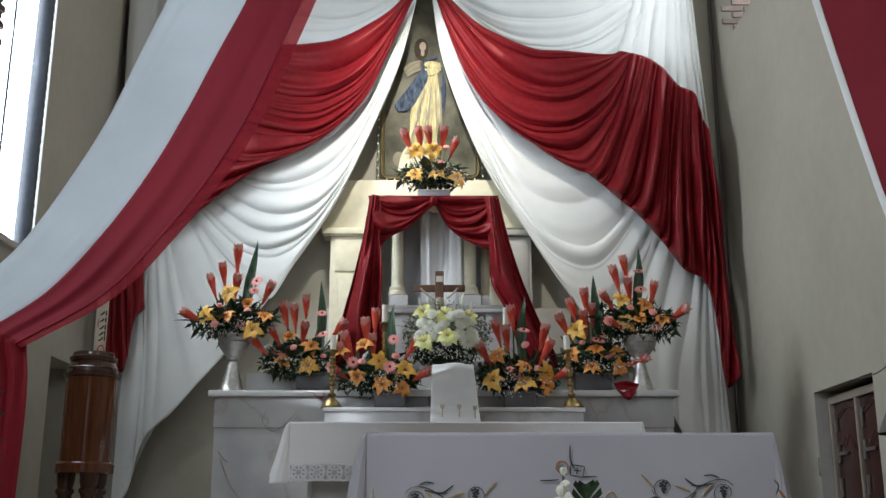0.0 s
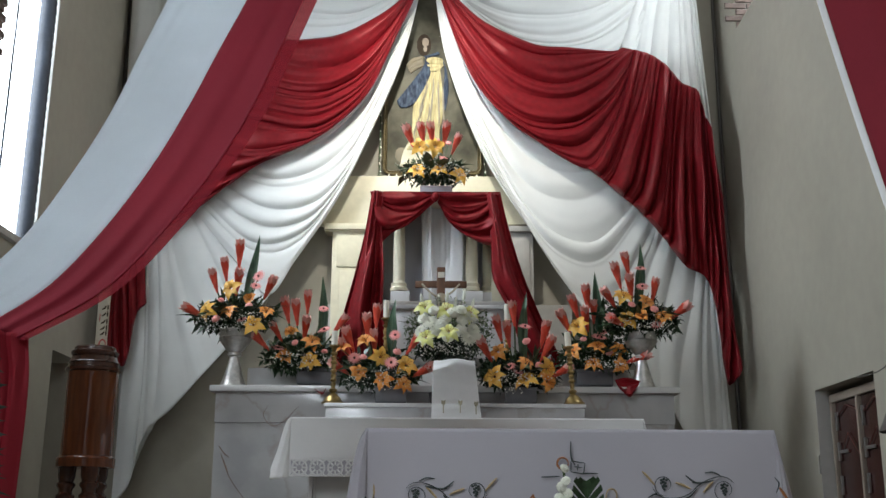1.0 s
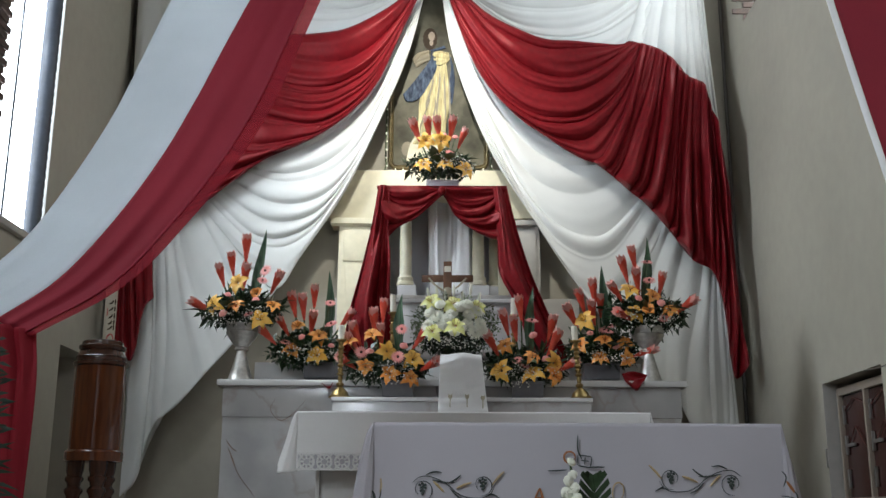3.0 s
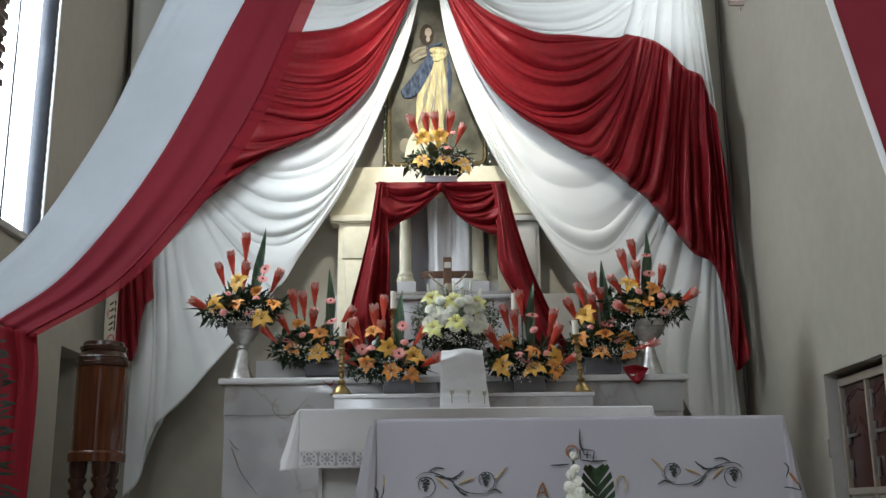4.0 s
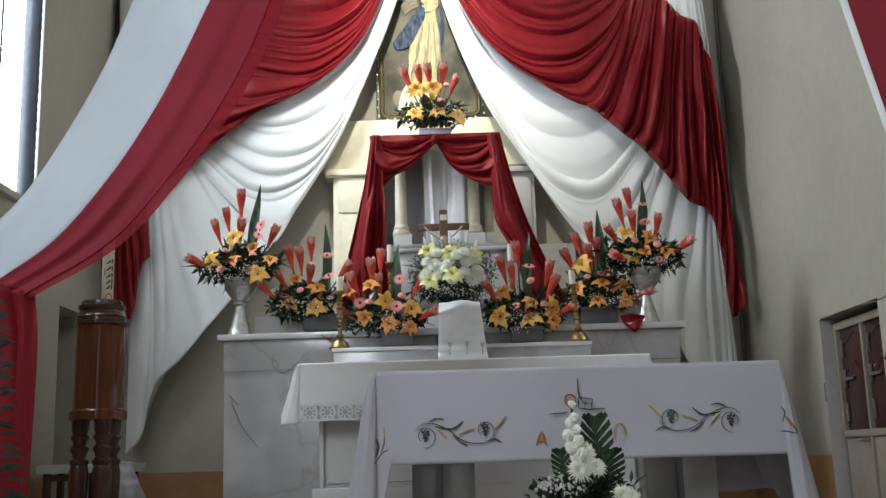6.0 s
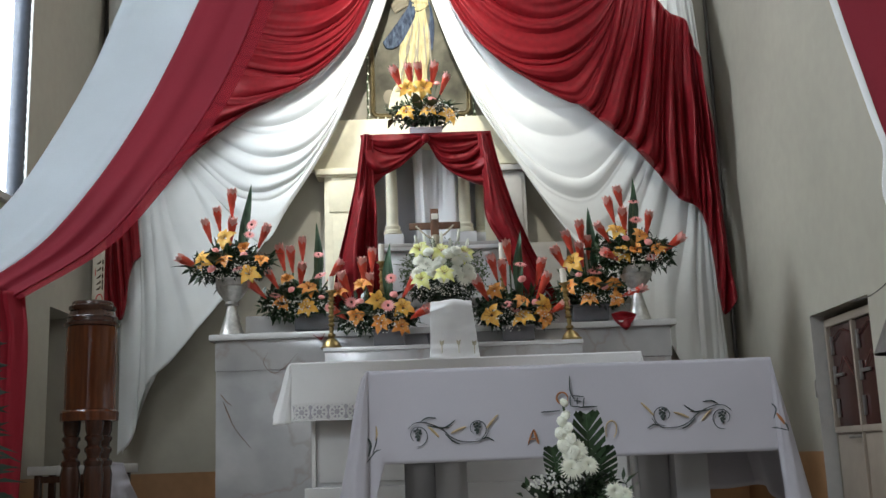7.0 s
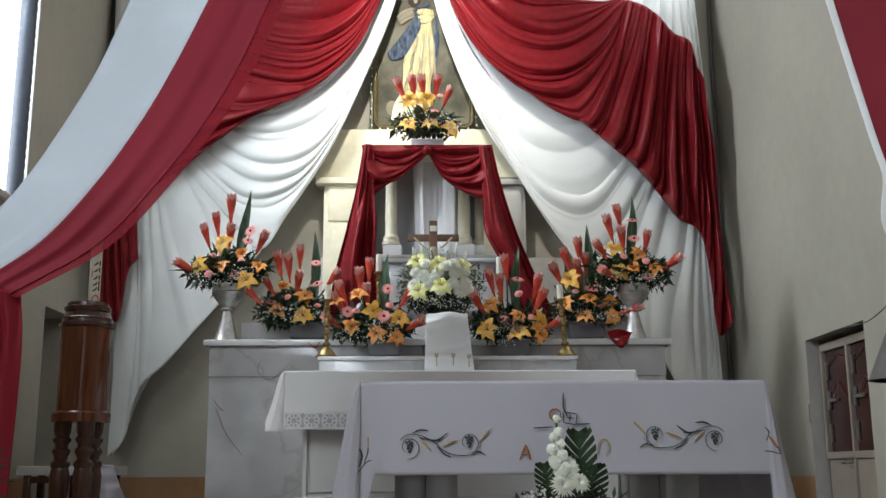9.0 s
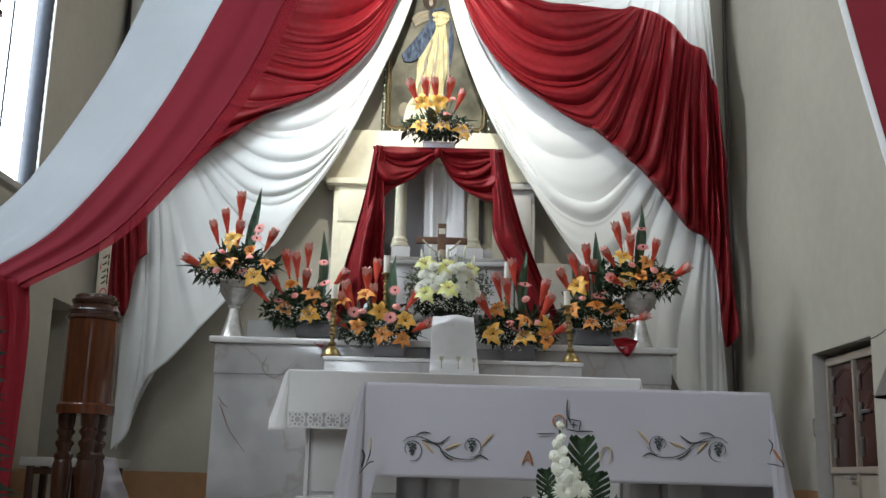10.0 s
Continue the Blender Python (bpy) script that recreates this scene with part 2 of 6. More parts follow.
def box(x0, x1, y0, y1, z0, z1, bevel=0.0, bm=None, segments=2):
    own = bmesh.new()
    bmesh.ops.create_cube(own, size=1.0)
    for v in own.verts:
        v.co = Vector(((x0 + x1) / 2 + v.co.x * (x1 - x0), (y0 + y1) / 2 + v.co.y * (y1 - y0), (z0 + z1) / 2 + v.co.z * (z1 - z0)))
    if bevel:
        bmesh.ops.bevel(own, geom=own.edges[:], offset=bevel, segments=segments, affect="EDGES", profile=0.6)
    if bm is None:
        return own
    me = bpy.data.meshes.new("t")
    own.to_mesh(me)
    own.free()
    bm.from_mesh(me)
    bpy.data.meshes.remove(me)
    return bm


def lathe(profile, segments=32, at=(0, 0, 0), bm=None):
    """Turned shape: (radius, height) up the axis."""
    bm = bm or bmesh.new()
    rings = []
    for r, z in profile:
        if r < 1e-5:
            rings.append([bm.verts.new((at[0], at[1], at[2] + z))])
        else:
            rings.append([bm.verts.new((at[0] + r * math.cos(a), at[1] + r * math.sin(a), at[2] + z)) for a in (2 * math.pi * k / segments for k in range(segments))])
    for a, b in zip(rings, rings[1:]):
        for k in range(segments):
            q = [a[k % len(a)], a[(k + 1) % len(a)], b[(k + 1) % len(b)], b[k % len(b)]]
            q = list(dict.fromkeys(q))
            if len(q) > 2:
                bm.faces.new(q)
    for ring, flip in ((rings[0], True), (rings[-1], False)):
        if len(ring) > 2:
            bm.faces.new(ring[::-1] if flip else ring)
    return bm


def curve_points(points, count):
    """A smooth line through a few points."""
    pts = [Vector(p) for p in points]
    pts = [pts[0] * 2 - pts[1]] + pts + [pts[-1] * 2 - pts[-2]]
    spans = len(pts) - 3
    out = []
    for i in range(count):
        u = i / (count - 1) * spans
        k = min(int(u), spans - 1)
        u -= k
        a, b, c, d = pts[k:k + 4]
        out.append(0.5 * ((2 * b) + (c - a) * u + (2 * a - 5 * b + 4 * c - d) * u * u + (3 * b - a - 3 * c + d) * u ** 3))
    return out


def even(points, count):
    """The same line with its points at even distances."""
    fine = curve_points(points, 240)
    length = [0.0]
    for a, b in zip(fine, fine[1:]):
        length.append(length[-1] + (b - a).length)
    out, k = [], 0
    for i in range(count):
        want = length[-1] * i / (count - 1)
        while k < len(fine) - 2 and length[k + 1] < want:
            k += 1
        w = (want - length[k]) / max(1e-9, length[k + 1] - length[k])
        out.append(fine[k].lerp(fine[k + 1], min(1, max(0, w))))
    return out


def tube(points, radius, sides=8, count=None, bm=None, taper=None):
    bm = bm or bmesh.new()
    pts = curve_points(points, count) if count else [Vector(p) for p in points]
    rings = []
    for i, p in enumerate(pts):
        d = (pts[min(i + 1, len(pts) - 1)] - pts[max(i - 1, 0)]).normalized()
        q = d.to_track_quat("Z", "Y")
        r = radius if taper is None else radius + (taper - radius) * i / (len(pts) - 1)
        rings.append([bm.verts.new(p + q @ Vector((r * math.cos(a), r * math.sin(a), 0))) for a in (2 * math.pi * k / sides for k in range(sides))])
    for a, b in zip(rings, rings[1:]):
        for k in range(sides):
            bm.faces.new((a[k], a[(k + 1) % sides], b[(k + 1) % sides], b[k]))
    bm.faces.new(rings[0][::-1])
    bm.faces.new(rings[-1])
    return bm


def drape(edge_a, edge_b, folds, depth=0.5, seed=0, along=110, across=90, drift=0.6, belly=0.0, fine=0.35, sag=0.0, sag_at=0.45, start=None, end=None, gather=0.0, gather_at=0.5, gather_wide=0.16):
    """Cloth hung between two edges (and, if given, a start and an end edge). Uneven folds run along it: each has a width, a
    depth and a stretch of its own; they are deep where the cloth is wide and pinched where it is gathered."""
    rnd = random.Random(seed)
    a, b = curve_points(edge_a, along), curve_points(edge_b, along)
    c = curve_points(start, across) if start else None
    d = curve_points(end, across) if end else None
    ph = [rnd.uniform(0, 6.28) for _ in range(8)]
    ridges = []
    total = max(1, round(folds * 2.2))
    for k in range(total):
        s0 = rnd.uniform(-0.5, 0.55)
        ridges.append(((k + rnd.uniform(0.05, 0.95)) / total, rnd.uniform(0.22, 0.75) / total, rnd.uniform(0.35, 1.0) * rnd.choice((1, 1, 1, -0.6)), s0, s0 + rnd.uniform(0.45, 1.4), rnd.uniform(-1, 1), rnd.uniform(0.5, 1.6)))
    bm = bmesh.new()
    grid = []
    for i in range(along):
        s = i / (along - 1)
        width = (b[i] - a[i]).length
        row = []
        size = depth * min(width / folds, 0.14)
        live = [(u0 + 0.02 * drift * slope * math.sin(3 * s + 6 * u0 + ph[0]) + 0.012 * drift * math.sin(8 * s + 9 * u0 + ph[1]), w, h * min(1, max(0, 5 * (s - s0))) * min(1, max(0, 5 * (s1 - s))), skew) for u0, w, h, s0, s1, slope, skew in ridges]
        for j in range(across):
            u = j / (across - 1)
            wave = 0.0
            for u0, w, h, skew in live:
                x = (u - u0) / w
                if -3 < x < 3:
                    x = x * skew if x > 0 else x / skew
                    wave += h * math.exp(-x * x)
            wave += fine * 0.35 * math.sin(2 * math.pi * folds * 2.3 * u + ph[4] + 3 * s + 2 * math.sin(5 * s + 7 * u + ph[5])) * (0.5 + 0.5 * math.sin(4 * s + 9 * u + ph[6]))
            wave += 0.5 * math.sin(2 * math.pi * folds * 0.4 * u + ph[2] + 1.5 * s)
            fade = min(1.0, 12 * u * (1 - u) + 0.25)
            g = gather * math.exp(-((s - gather_at) / gather_wide) ** 2)
            v = 1 - (1 - u) ** (1 + g)
            p = a[i].lerp(b[i], v)
            if c and d:
                p = p + c[j].lerp(d[j], s) - (c[0].lerp(c[-1], u)).lerp(d[0].lerp(d[-1], u), s)
            p = p + Vector((0, 0, -1)) * (sag * width * 4 * u * (1 - u) * math.exp(-((s - sag_at) / 0.22) ** 2))
            p = p + Vector((0, -1, 0)) * (size * wave * fade + belly * math.sin(math.pi * u) * width)
            row.append(bm.verts.new(p))
        grid.append(row)
    for r0, r1 in zip(grid, grid[1:]):
        for j in range(across - 1):
            bm.faces.new((r0[j], r0[j + 1], r1[j + 1], r1[j]))
    return bm


def folded(y, guides, folds, depth, seed, along=130, across=150, crease=0.8, ease=0.06, fine=0.2, slack=0.35):
    """Cloth whose folds run along a few guide lines of (x, z): full rounded bulges with narrow creases between them, each
    of its own width and fullness, which drift, swell and die out along the cloth and close up where it is pinched."""
    rnd = random.Random(seed)
    lines = [even([(px, y, pz) for px, pz in g], along) for g in guides]
    edges = [0.0]
    for k in range(folds):
        edges.append(edges[-1] + rnd.uniform(0.45, 1.55))
    edges = [e / edges[-1] for e in edges]
    swell = [[rnd.uniform(0.15, 1.0) for _ in range(5)] for _ in range(folds)]
    skew = [rnd.uniform(0.6, 1.5) for _ in range(folds)]
    ph = [(rnd.uniform(0, 6.28), rnd.uniform(0, 6.28), rnd.uniform(2, 5)) for _ in range(folds + 1)]
    bm = bmesh.new()
    grid = []
    for i in range(along):
        s = i / (along - 1)
        spine = curve_points([ln[i] for ln in lines], across)
        lo = [e + (0.0 if k in (0, folds) else 0.22 / folds * math.sin(ph[k][2] * s + ph[k][0])) for k, e in enumerate(edges)]
        ends = min(1.0, 0.3 + s / ease, 0.3 + (1 - s) / ease)
        row, k = [], 0
        for j in range(across):
            u = j / (across - 1)
            while k < folds - 1 and u > lo[k + 1]:
                k += 1
            x = min(1.0, max(0.0, (u - lo[k]) / max(1e-4, lo[k + 1] - lo[k])))
            step = (spine[min(j + 1, across - 1)] - spine[max(j - 1, 0)]).length * (across - 1) / 2
            wide = min(0.20, step * (lo[k + 1] - lo[k]))
            q = s * 4
            n = min(3, int(q))
            q = (q - n) ** 2 * (3 - 2 * (q - n))
            full = swell[k][n] * (1 - q) + swell[k][n + 1] * q
            h = full * max(0.0, math.sin(math.pi * x ** skew[k])) ** crease
            h += fine * 0.5 * (1 + math.sin(2 * math.pi * 2.4 * x + ph[k][1] + 3 * s)) * math.sin(math.pi * x) * (1 - full)
            h *= depth * wide * ends
            row.append(bm.verts.new(spine[j] + Vector((0, -h, -slack * h))))
        grid.append(row)
    for r0, r1 in zip(grid, grid[1:]):
        for j in range(across - 1):
            bm.faces.new((r0[j], r0[j + 1], r1[j + 1], r1[j]))
    return bm


def cloth_part(name, bm, mat, parent=None, label="", thick=0.004, **tags):
    ob = part(name, bm, mat, parent, label, **tags)
    for p in ob.data.polygons:
        p.use_smooth = True
    so = ob.modifiers.new("thickness", "SOLIDIFY")
    so.thickness = thick
    return ob


def flat_shape(outline, y, thick=0.006, bm=None):
    """A low relief plate from a closed outline of (x, z)."""
    bm = bm or bmesh.new()
    f = [bm.verts.new((x, y, z)) for x, z in outline]
    g = [bm.verts.new((x, y + thick, z)) for x, z in outline]
    bm.faces.new(f)
    bm.faces.new(g[::-1])
    for i in range(len(f)):
        k = (i + 1) % len(f)
        bm.faces.new((f[k], f[i], g[i], g[k]))
    bmesh.ops.recalc_face_normals(bm, faces=bm.faces)
    return bm


# ---- the room ----
def wall_pieces(name, pieces, mat, label):
    bm = bmesh.new()
    for p in pieces:
        box(*p, bm=bm)
    return part(name, bm, mat, None, label, category="wall", kind="structure", smooth=False)


WT = 0.5
LW = (7.1, 8.5, 3.67, 7.6)      # left window: y, y, z, z
LD = (9.14, 9.95, FLOOR, 2.93)  # left doorway
RW = (8.3, 9.67, 6.3, 8.4)      # right window
RD = (7.12, 8.27, FLOOR, 2.50)  # right doorway
part("floor", box(XL - WT, XR + WT, YF - WT, 3.6, -0.2, 0.0), TILES, None, "worn terrazzo floor of the nave", category="floor", kind="structure")
floor_chancel = part("floor_chancel", box(XL - WT, XR + WT, 3.6, YB + WT, -0.2, FLOOR), TILES, None, "raised terrazzo floor of the chancel", category="floor", kind="structure")
part("altar_platform", box(-2.3, 2.6, 4.7, YB - 0.01, FLOOR + 0.002, 0.9, 0.01), TILES, None, "low terrazzo platform under the altar", category="platform", kind="structure")
ceiling = part("ceiling", box(XL - WT, XR + WT, YF - WT, YB + WT, TOP, TOP + 0.2), CEILING, None, "plain limewashed ceiling", category="ceiling", kind="structure")
wall_north = wall_pieces("wall_north", [(XL - WT, XR + WT, YB, YB + WT, 0, TOP)], PLASTER, "beige plastered wall behind the altar")
wall_south = wall_pieces("wall_south", [(XL - WT, XR + WT, YF - WT, YF, 0, TOP)], PLASTER, "plain beige wall behind the nave")
wall_west = wall_pieces("wall_west", [
    (XL - WT, XL, YF, LW[0], 0, TOP), (XL - WT, XL, LW[0], LW[1], 0, LW[2]), (XL - WT, XL, LW[0], LW[1], LW[3], TOP),
    (XL - WT, XL, LW[1], LD[0], 0, TOP), (XL - WT, XL, LD[0], LD[1], LD[3], TOP), (XL - WT, XL, LD[1], YB, 0, TOP),
    (XL - WT, XL - 0.42, LD[0], LD[1], 0, LD[3])], PLASTER, "beige plastered side wall with a tall window and a doorway")
wall_east = wall_pieces("wall_east", [
    (XR, XR + WT, YF, RD[0], 0, TOP), (XR, XR + WT, RD[0], RD[1], RD[3], TOP), (XR, XR + WT, RD[1], RW[0], 0, TOP),
    (XR, XR + WT, RW[0], RW[1], 0, RW[2]), (XR, XR + WT, RW[0], RW[1], RW[3], TOP), (XR, XR + WT, RW[1], YB, 0, TOP)], PLASTER,
    "beige plastered side wall with a door and a high window")

# painted dado, a skin on each wall
DZ = 1.45
part("dado_east", box(XR - 0.004, XR + 0.0, RD[1] + 0.004, YB, FLOOR, DZ), DADO, None, "ochre painted dado on the side wall", category="dado", kind="structure", smooth=False)
part("dado_north", box(XL, XR, YB - 0.004, YB, FLOOR, DZ), DADO, None, "ochre painted dado behind the altar", category="dado", kind="structure", smooth=False)
part("dado_west", box(XL, XL + 0.004, 3.6, LD[0] - 0.004, FLOOR, DZ), DADO, None, "ochre painted dado on the side wall", category="dado", kind="structure", smooth=False)

# thin pipe down the corner
part("corner_pipe", tube([(XR - 0.03, YB - 0.05, 2.0), (XR - 0.03, YB - 0.05, TOP)], 0.018), SHADE, None, "thin dark pipe down the corner of the wall", category="pipe", kind="structure")
part("corner_pipe", tube([(XL + 0.04, YB - 0.05, 2.0), (XL + 0.04, YB - 0.05, TOP)], 0.03), SHADE, None, "thin dark pipe down the corner of the wall", category="pipe", kind="structure")

# left window: bright panes, slate post, white reveal, a brick pier outside
window_1 = empty("window_1", (XL, 7.8, LW[2]), label="tall narrow chancel window with bright daylight in its panes", category="window", kind="structure")
part("reveal", box(XL - 0.06, XL + 0.004, LW[1] - 0.012, LW[1] + 0.0, LW[2], LW[3]), SILL, window_1, "white plastered reveal")
part("window_sill", box(XL - 0.45, XL + 0.05, LW[0], LW[1] + 0.03, LW[2] - 0.06, LW[2], 0.01), GREYSTONE, window_1, "weathered stone sill")
FX = XL - 0.03


def twisted_post(y, w, z0, z1):
    bm = bmesh.new()
    n = 160
    rings = []
    for i in range(n):
        z = z0 + (z1 - z0) * i / (n - 1)
        a = i * 1.9
        rings.append([bm.verts.new((FX + (w * 0.45) * math.cos(q) * (1 + 0.04 * math.cos(2 * q + a)), y + w / 2 * math.sin(q) * (1 + 0.04 * math.cos(2 * q + a)), z)) for q in (2 * math.pi * k / 12 for k in range(12))])
    for a, b in zip(rings, rings[1:]):
        for k in range(12):
            bm.faces.new((a[k], a[(k + 1) % 12], b[(k + 1) % 12], b[k]))
    return bm


part("frame_post", twisted_post(8.34, 0.15, LW[2], LW[3]), FRAME_BLUE, window_1, "dark slate-blue twisted post")
part("glazing_bar", tube([(FX, 7.75, LW[2]), (FX, 7.75, LW[3])], 0.010), FRAME_BLUE, window_1)
part("frame_head", box(FX - 0.03, FX + 0.03, LW[0], LW[1] - 0.02, LW[3] - 0.08, LW[3]), FRAME_BLUE, window_1)
part("sky_outside", box(XL - 0.13, XL - 0.12, LW[0], LW[1], LW[2], LW[3]), SKYGLOW, None, "bright overcast sky outside the window", category="sky", kind="structure")

# right window: only its brick reveal and sill show
window_2 = empty("window_2", (XR, 8.8, RW[2]), label="high window opening with a bare brick reveal", category="window", kind="structure")
part("mortar_bed", box(XR + 0.012, XR + WT, RW[1] - 0.012, RW[1] + 0.0, RW[2], RW[3]), MORTAR, window_2)
part("pane", box(XR + WT - 0.03, XR + WT - 0.01, RW[0], RW[1] - 0.02, RW[2], RW[3]), SKYGLOW, window_2, "bright frosted pane")

# right door in its recess
door_1 = empty("door_1", (XR + 0.15, 7.7, FLOOR), label="closed cream metal door with dark glazed upper panels", category="door", kind="structure")
DX = XR + 0.11
part("lower_panel", box(DX, DX + 0.04, RD[0], RD[1] - 0.03, FLOOR, 1.60, 0.005), DOOR_PAINT, door_1, "cream enamelled lower panel")
part("stile", box(DX - 0.02, DX + 0.03, RD[1] - 0.06, RD[1] - 0.03, 1.60, 2.44, 0.004), DOOR_PAINT, door_1)
part("stile", box(DX - 0.02, DX + 0.03, 7.69, 7.72, FLOOR + 0.02, 2.40, 0.004), DOOR_PAINT, door_1)
part("stile", box(DX - 0.02, DX + 0.03, RD[0], RD[0] + 0.045, 1.60, 2.44, 0.004), DOOR_PAINT, door_1)
part("top_rail", box(DX - 0.018, DX + 0.03, RD[0], RD[1] - 0.03, 2.40, 2.46, 0.004), DOOR_PAINT, door_1)
part("lock_rail", box(DX - 0.018, DX + 0.03, RD[0], RD[1] - 0.03, 1.58, 1.63, 0.004), DOOR_PAINT, door_1)
GLASS = material("dark_red_glass", (0.055, 0.018, 0.016), 0.12, grain=6, vary=0.5, stain=3, stain_vary=0.4)
for y0, y1 in ((RD[0] + 0.045, 7.68), (7.73, RD[1] - 0.075)):
    pane = part("pane", box(DX + 0.012, DX + 0.02, y0, y1, 1.63, 2.40), GLASS, door_1, "dark glass")
    iron = part("grille", tube([(DX, y0, 1.95), (DX, (y0 + y1) / 2, 2.15), (DX, y1, 1.95)], 0.004), IRON, door_1)
    part("grille", tube([(DX, y0, 2.30), (DX, (y0 + y1) / 2, 2.36), (DX, y1, 2.26)], 0.004), IRON, door_1)
    part("latch", box(DX - 0.012, DX + 0.002, y1 - 0.22, y1 - 0.07, 2.005, 2.03, 0.003), STEEL, door_1)
    part("hinge", box(DX - 0.012, DX + 0.006, y1 - 0.055, y1 - 0.03, 2.18, 2.32, 0.003), STEEL, door_1)
    part("hinge", box(DX - 0.012, DX + 0.006, y1 - 0.055, y1 - 0.03, 1.70, 1.84, 0.003), STEEL, door_1)
    part("hinge", box(DX - 0.012, DX + 0.006, y1 - 0.06, y1 - 0.03, 1.95, 2.09, 0.003), STEEL, door_1)
part("handle", tube([(DX - 0.05, 7.86, 1.55), (DX - 0.05, 7.76, 1.55), (DX - 0.0, 7.76, 1.55)], 0.012), STEEL, door_1)
# near-black sheet paints the darkness behind the door; no room is built
part("dark_room_sheet", box(XR + 0.30, XR + 0.32, RD[0], RD[1], FLOOR, RD[3]), DARKNESS, door_1)
part("jamb", box(XR - 0.003, DX, RD[1] - 0.004, RD[1], FLOOR, RD[3]), GREYSTONE, door_1, "grey painted jamb")
part("outlet_strip", box(XR - 0.012, XR + 0.0, RD[1] + 0.01, RD[1] + 0.03, 1.86, 2.0, 0.003), STEEL, door_1)

# left doorway: a shut grey leaf deep in it
door_2 = empty("door_2", (XL - 0.4, 9.5, FLOOR), label="grey side doorway in deep shade", category="door", kind="structure")
part("leaf", box(XL - 0.41, XL - 0.37, LD[0], LD[1], FLOOR, LD[3], 0.004), GREYSTONE, door_2)

# ---- drapery behind the altar ----
white_right = cloth_part("white_drape", folded(10.08, (
    [(-0.11, 7.07), (0.09, 6.42), (0.33, 5.91), (0.56, 5.59), (0.90, 5.31), (1.24, 5.11), (1.58, 4.98)],
    [(-0.11, 7.07), (0.09, 6.29), (0.38, 5.66), (0.67, 5.17), (0.95, 4.93), (1.26, 4.86), (1.64, 4.95)],
    [(-0.12, 7.07), (0.06, 6.22), (0.38, 5.47), (0.72, 4.83), (1.05, 4.53), (1.45, 4.49), (1.80, 4.74)],
    [(-0.13, 7.07), (0.04, 6.19), (0.38, 5.35), (0.77, 4.59), (1.13, 4.21), (1.52, 4.15), (1.93, 4.57)],
    [(-0.13, 7.07), (0.02, 6.16), (0.38, 5.22), (0.82, 4.38), (1.20, 3.86), (1.59, 3.80), (2.04, 4.43)],
    [(-0.14, 7.07), (0.01, 6.13), (0.38, 5.10), (0.82, 4.35), (1.20, 3.74), (1.56, 3.31), (1.81, 3.69), (2.15, 4.31)]),
    7, 0.24, 12, crease=1.1, fine=0.1), WHITE_DRAPE, None, "white cloth drape swagged from the apex to the corner", category="drape", group="altar drapery")
cloth_part("fall", folded(10.09, (
    [(2.12, 4.36), (1.78, 3.69), (1.53, 3.30)],
    [(2.26, 4.20), (2.02, 3.47), (1.89, 2.91)],
    [(2.39, 4.04), (2.20, 3.24), (2.14, 2.59)],
    [(2.52, 3.92), (2.39, 3.02), (2.36, 2.16)],
    [(2.60, 3.82), (2.54, 2.97), (2.52, 1.64)],
    [(2.64, 3.70), (2.67, 2.80), (2.67, 1.64)],
    [(2.67, 3.58), (2.72, 2.75), (2.77, 1.64)]),
    8, 0.26, 13, 90, 120, crease=1.2, ease=0.02, fine=0.1), WHITE_DRAPE, white_right, "straight falling end")
white_left = cloth_part("white_drape", folded(10.08, (
    [(-0.28, 7.07), (-0.54, 6.33), (-0.78, 5.84), (-1.07, 5.52), (-1.35, 5.30), (-1.63, 5.16), (-1.92, 5.05)],
    [(-0.26, 7.07), (-0.51, 6.29), (-0.75, 5.69), (-1.03, 5.25), (-1.34, 5.01), (-1.68, 4.91), (-2.06, 4.97)],
    [(-0.26, 7.07), (-0.48, 6.26), (-0.75, 5.53), (-1.03, 4.98), (-1.36, 4.71), (-1.79, 4.67), (-2.22, 4.86)],
    [(-0.25, 7.07), (-0.47, 6.22), (-0.75, 5.44), (-1.05, 4.83), (-1.38, 4.47), (-1.83, 4.41), (-2.36, 4.73)],
    [(-0.25, 7.07), (-0.46, 6.19), (-0.76, 5.38), (-1.08, 4.71), (-1.46, 4.21), (-1.93, 4.12), (-2.49, 4.59)],
    [(-0.24, 7.07), (-0.45, 6.15), (-0.77, 5.31), (-1.10, 4.59), (-1.48, 3.98), (-1.73, 3.63), (-2.03, 3.93), (-2.54, 4.51)]),
    8, 0.26, 3, crease=1.1, fine=0.1), WHITE_DRAPE, None, "white cloth drape swagged from the apex to the wall", category="drape", group="altar drapery")
cloth_part("fall", folded(10.09, (
    [(-2.53, 4.53), (-2.04, 3.93), (-1.72, 3.63)],
    [(-2.64, 4.43), (-2.25, 3.69), (-2.03, 3.20)],
    [(-2.73, 4.30), (-2.48, 3.41), (-2.36, 2.81)],
    [(-2.83, 4.15), (-2.68, 3.13), (-2.61, 2.51)],
    [(-2.92, 4.01), (-2.85, 2.97), (-2.85, 2.27)],
    [(-2.98, 3.92), (-2.97, 2.97), (-2.96, 1.80)],
    [(-3.06, 3.86), (-3.10, 2.91), (-3.11, 1.64)]),
    7, 0.2, 8, 90, 120, crease=1.2, ease=0.02, fine=0.1), WHITE_DRAPE, white_left, "straight falling end")
